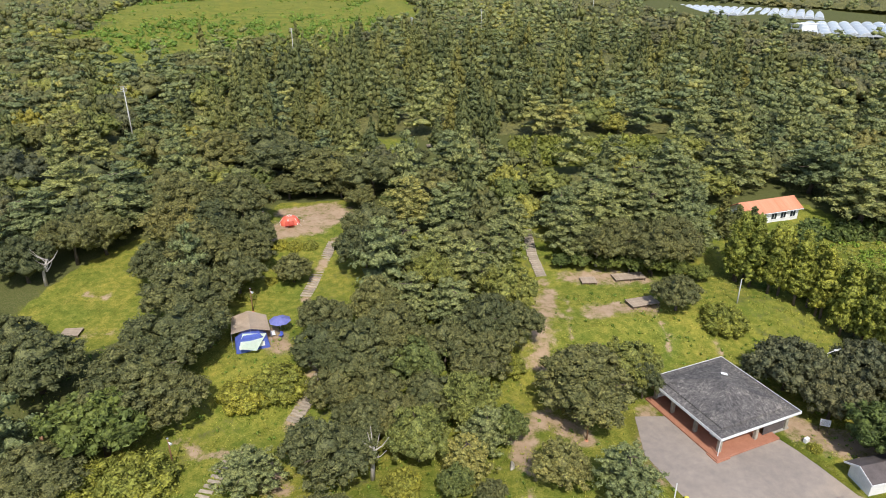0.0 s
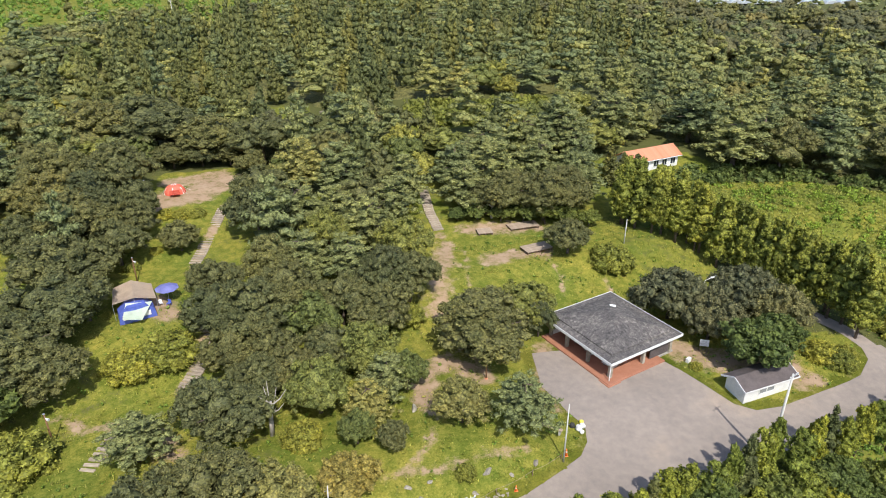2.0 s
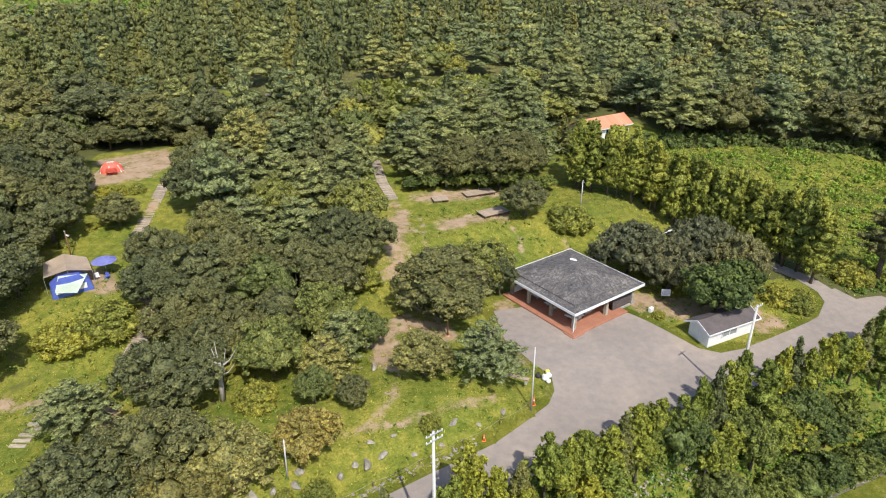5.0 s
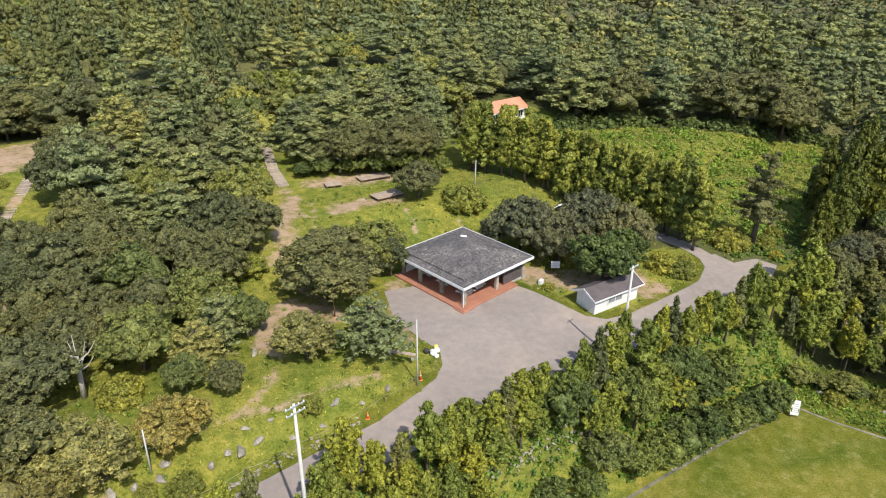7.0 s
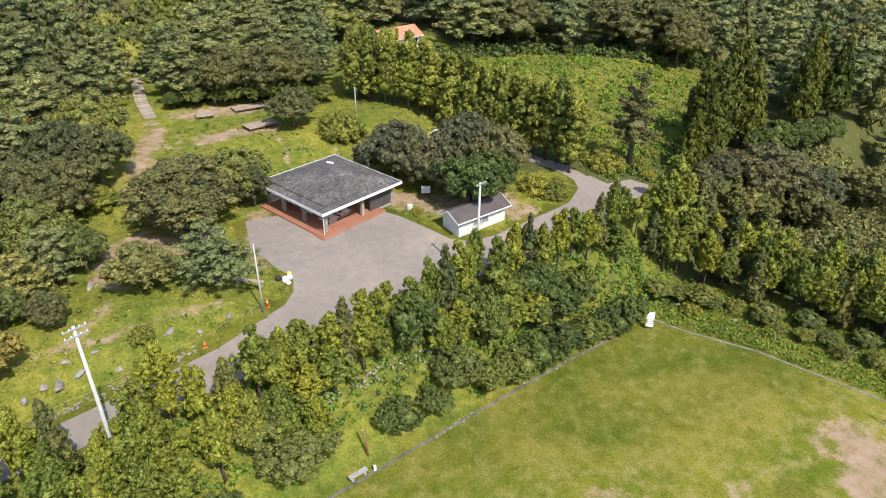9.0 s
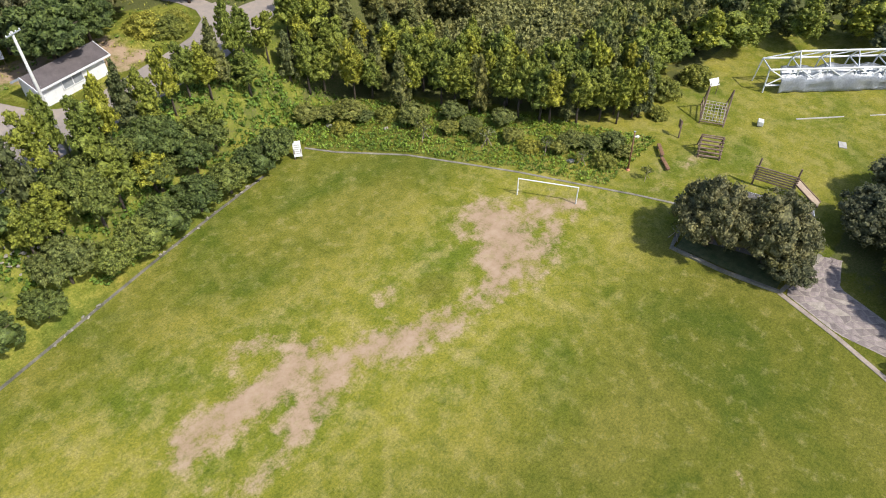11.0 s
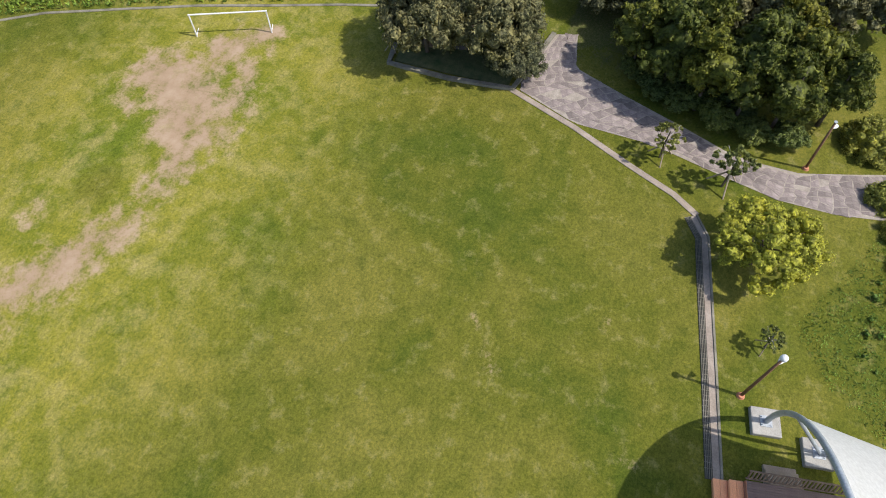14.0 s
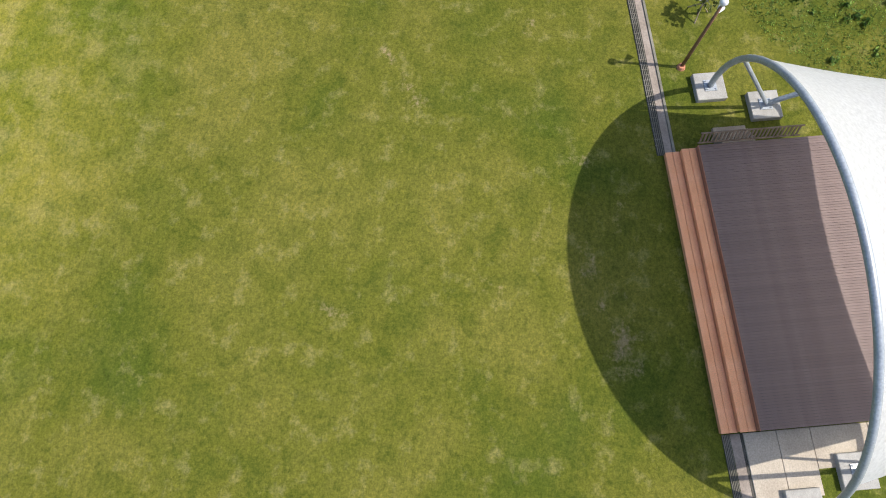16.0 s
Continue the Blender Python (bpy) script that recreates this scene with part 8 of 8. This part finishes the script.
for x, y, r, m, l in ((26.6, 50.4, 0.36, WHITE, "full white rubbish sack beside the forecourt"), (27.1, 50.7, 0.32, WHITE, "full white rubbish sack beside the forecourt"), (26.8, 49.9, 0.26, WHITE, "small white rubbish sack"),
                      (27.2, 51.3, 0.26, YELLOW, "yellow rubbish sack beside white ones"), (26.0, 50.9, 0.3, BLACK, "black rubbish sack beside white ones")):
    sack(x, y, r, m, l)


def bench(x, y, deg, l, material, label):
    p = thing("bench", label, "bench", at(x, y, deg), "benches")
    part("seat", box(bmesh.new(), 0, -0.25, 0.42, l, 0.25, 0.5, bevel=0.015), material, p)
    for q in (0.3, l - 0.3):
        part("support", box(bmesh.new(), q - 0.1, -0.2, -0.2, q + 0.1, 0.2, 0.42), CONCRETE, p)


bench(21.7, 50.9, -36, 3.1, PLANK, "long pale bench beside the forecourt")
bench(26.2, 29.6, 14, 1.8, CONCRETE, "pale concrete bench at the lawn edge")
p = thing("stone_post", "short white marker post at the lawn edge", "post", at(28.6, 29.9))
part("post", box(bmesh.new(), -0.12, -0.12, -0.2, 0.12, 0.12, 0.55, bevel=0.02), WHITE, p)
p = thing("utility_box", "small white cabinet near the pavilion", "box", at(44.6, 60.2, 30))
part("case", box(bmesh.new(), -0.35, -0.2, 0.0, 0.35, 0.2, 0.6, bevel=0.02), WHITE, p)
part("foot", box(bmesh.new(), -0.3, -0.15, -0.2, 0.3, 0.15, 0.0), CONCRETE, p)


# rope fence on the verge
p = thing("rope_fence", "low rope fence on short posts along the verge", "fence", pose(0, 0, 0))
FENCE = [(2.0, 38.3), (6.5, 39.9), (11.0, 41.4), (15.5, 42.9), (19.6, 44.4), (23.2, 46.2)]
for x, y in FENCE:
    z = height(x, y)
    bar("post", (x, y, z - 0.2), (x, y, z + 0.8), 0.04, OLDWOOD, p)
for a, b in zip(FENCE, FENCE[1:]):
    za, zb = height(*a) + 0.72, height(*b) + 0.72
    part("rope", tube(bmesh.new(), [(a[0] + (b[0] - a[0]) * t, a[1] + (b[1] - a[1]) * t, za + (zb - za) * t - 0.25 * math.sin(math.pi * t)) for t in (0, 0.25, 0.5, 0.75, 1)], 0.014, 5), LOGSTEP, p, "faded brown rope")


# ---- staked saplings and dead trees ----
SAP = arrays("crown", *foliage(900, "broad", 0.95, 2.75, 70, 26, 0.075, fat=0.62, solid=False), [LEAF_LIGHT], smooth=True)


def sapling(x, y, s, label="young staked tree with a thin crown"):
    p = thing("sapling", label, "tree", at(x, y, float(TURN.uniform(0, 360))) @ Matrix.Diagonal((s, s, s, 1)), "staked saplings")
    part("trunk", tube(bmesh.new(), [(0, 0, -0.2), (0.05, 0, 0.9), (0, 0.03, 2.0)], [0.06, 0.05, 0.03], 6), BARK, p)
    c = new("crown", SAP)
    c.parent = p
    for k in range(7):
        a, l = 0.9 * k, 0.62 + 0.1 * (k % 3)
        part("limb", tube(bmesh.new(), [(0, 0, 0.95 + 0.1 * k), (math.cos(a) * l * 0.5, math.sin(a) * l * 0.5, 1.25 + 0.09 * k), (math.cos(a) * l, math.sin(a) * l, 1.6 + 0.06 * k)], [0.035, 0.025, 0.01], 5), DEADWOOD, p, "pale thin limb")
    for k in range(3):
        a = 2.1 * k
        bar("stake", (math.cos(a) * 0.75, math.sin(a) * 0.75, -0.1), (0, 0, 1.05), 0.035, PLANK, p)


for x, y, s in ((75.6, -21.1, 1.3), (74.7, -25.4, 1.55), (64.0, -29.5, 0.85), (75.3, 28.6, 1.0), (78.9, 22.6, 1.0), (82.0, 17.0, 0.9), (82.8, 13.0, 0.8), (84.8, 6.6, 0.7), (78.4, 0.2, 0.8)):
    sapling(x, y, s)


def dead_tree(x, y, h, seed, lean=0.3):
    rng = np.random.default_rng(seed)
    p = thing("dead_tree", "bleached dead tree with bare broken limbs", "tree", at(x, y), "dead trees")
    part("trunk", tube(bmesh.new(), [(0, 0, -0.3), (0.1, 0, h * 0.35), (lean, 0.1, h * 0.7)], [0.3, 0.24, 0.13], 8), DEADWOOD, p, "", True)
    for k in range(8):
        a = rng.uniform(0, 6.28)
        z = h * rng.uniform(0.35, 0.7)
        l = h * rng.uniform(0.2, 0.4)
        q = lean * z / (0.7 * h)
        tube_pts = [(q, 0.05, z), (q + l * 0.5 * math.cos(a), l * 0.5 * math.sin(a), z + l * 0.35), (q + l * math.cos(a) * 0.9, l * math.sin(a) * 0.9, z + l * 0.9)]
        part("limb", tube(bmesh.new(), tube_pts, [0.1, 0.06, 0.02], 6), DEADWOOD, p)


dead_tree(-6.9, 53.3, 6.4, 1)
dead_tree(-62.5, 90.4, 6.5, 2, 1.2)
dead_tree(27.6, 101.0, 5.2, 3)


# ---- far glasshouses ----
def tunnel_mesh(l):
    bm = bmesh.new()
    n = 10
    rings = [[bm.verts.new((3.3 * math.cos(math.pi * k / n), y, 1.4 + 2.0 * math.sin(math.pi * k / n) if 0 < k < n else 1.4)) for k in range(n + 1)] for y in np.linspace(0, l, 9)]
    for a, b in zip(rings, rings[1:]):
        for k in range(n):
            bm.faces.new((a[k], a[k + 1], b[k + 1], b[k]))
    for r in (rings[0], rings[-1]):
        bm.faces.new(r)
    for s in (-1, 1):
        box(bm, s * 3.25 - 0.05, 0, -0.5, s * 3.25 + 0.05, l, 1.4)
    return mesh_of(bm, FILM, "cover")


TUNNEL = tunnel_mesh(70.0)
RIB = mesh_of(tube(bmesh.new(), [(3.36 * math.cos(math.pi * k / 10), 0, 1.4 + 2.06 * math.sin(math.pi * k / 10)) for k in range(11)], 0.12, 5), WHITE, "rib")


def tunnel(x, y, deg, sy):
    p = thing("greenhouse", "long arched greenhouse tunnel under pale sheeting", "greenhouse", at(x, y, deg) @ Matrix.Diagonal((1, sy, 1, 1)), "greenhouse tunnels")
    c = new("cover", TUNNEL)
    c.parent = p
    for k in range(5):
        piece("rib", RIB, p, pose(0, 17.5 * k, 0))


for k in range(20):
    tunnel(180 + 5.2 * k, 596 - 4.7 * k, -28, 1.1)
for k in range(15):
    tunnel(218 + 7.0 * k, 398 - 1.5 * k, -26, 1.2)
p = thing("farmhouse", "small white flat-roofed building among greenhouses", "house", at(222, 418, 20))
part("wall", box(bmesh.new(), -6, -4, -0.5, 6, 4, 6.5), WHITE, p)
part("roof", box(bmesh.new(), -6.4, -4.4, 6.5, 6.4, 4.4, 6.9), WHITE, p)
for k in range(3):
    part("window", box(bmesh.new(), -4.4 + 3.2 * k, -4.06, 1.4, -2.8 + 3.2 * k, -4.0, 3.0), GLASS, p)
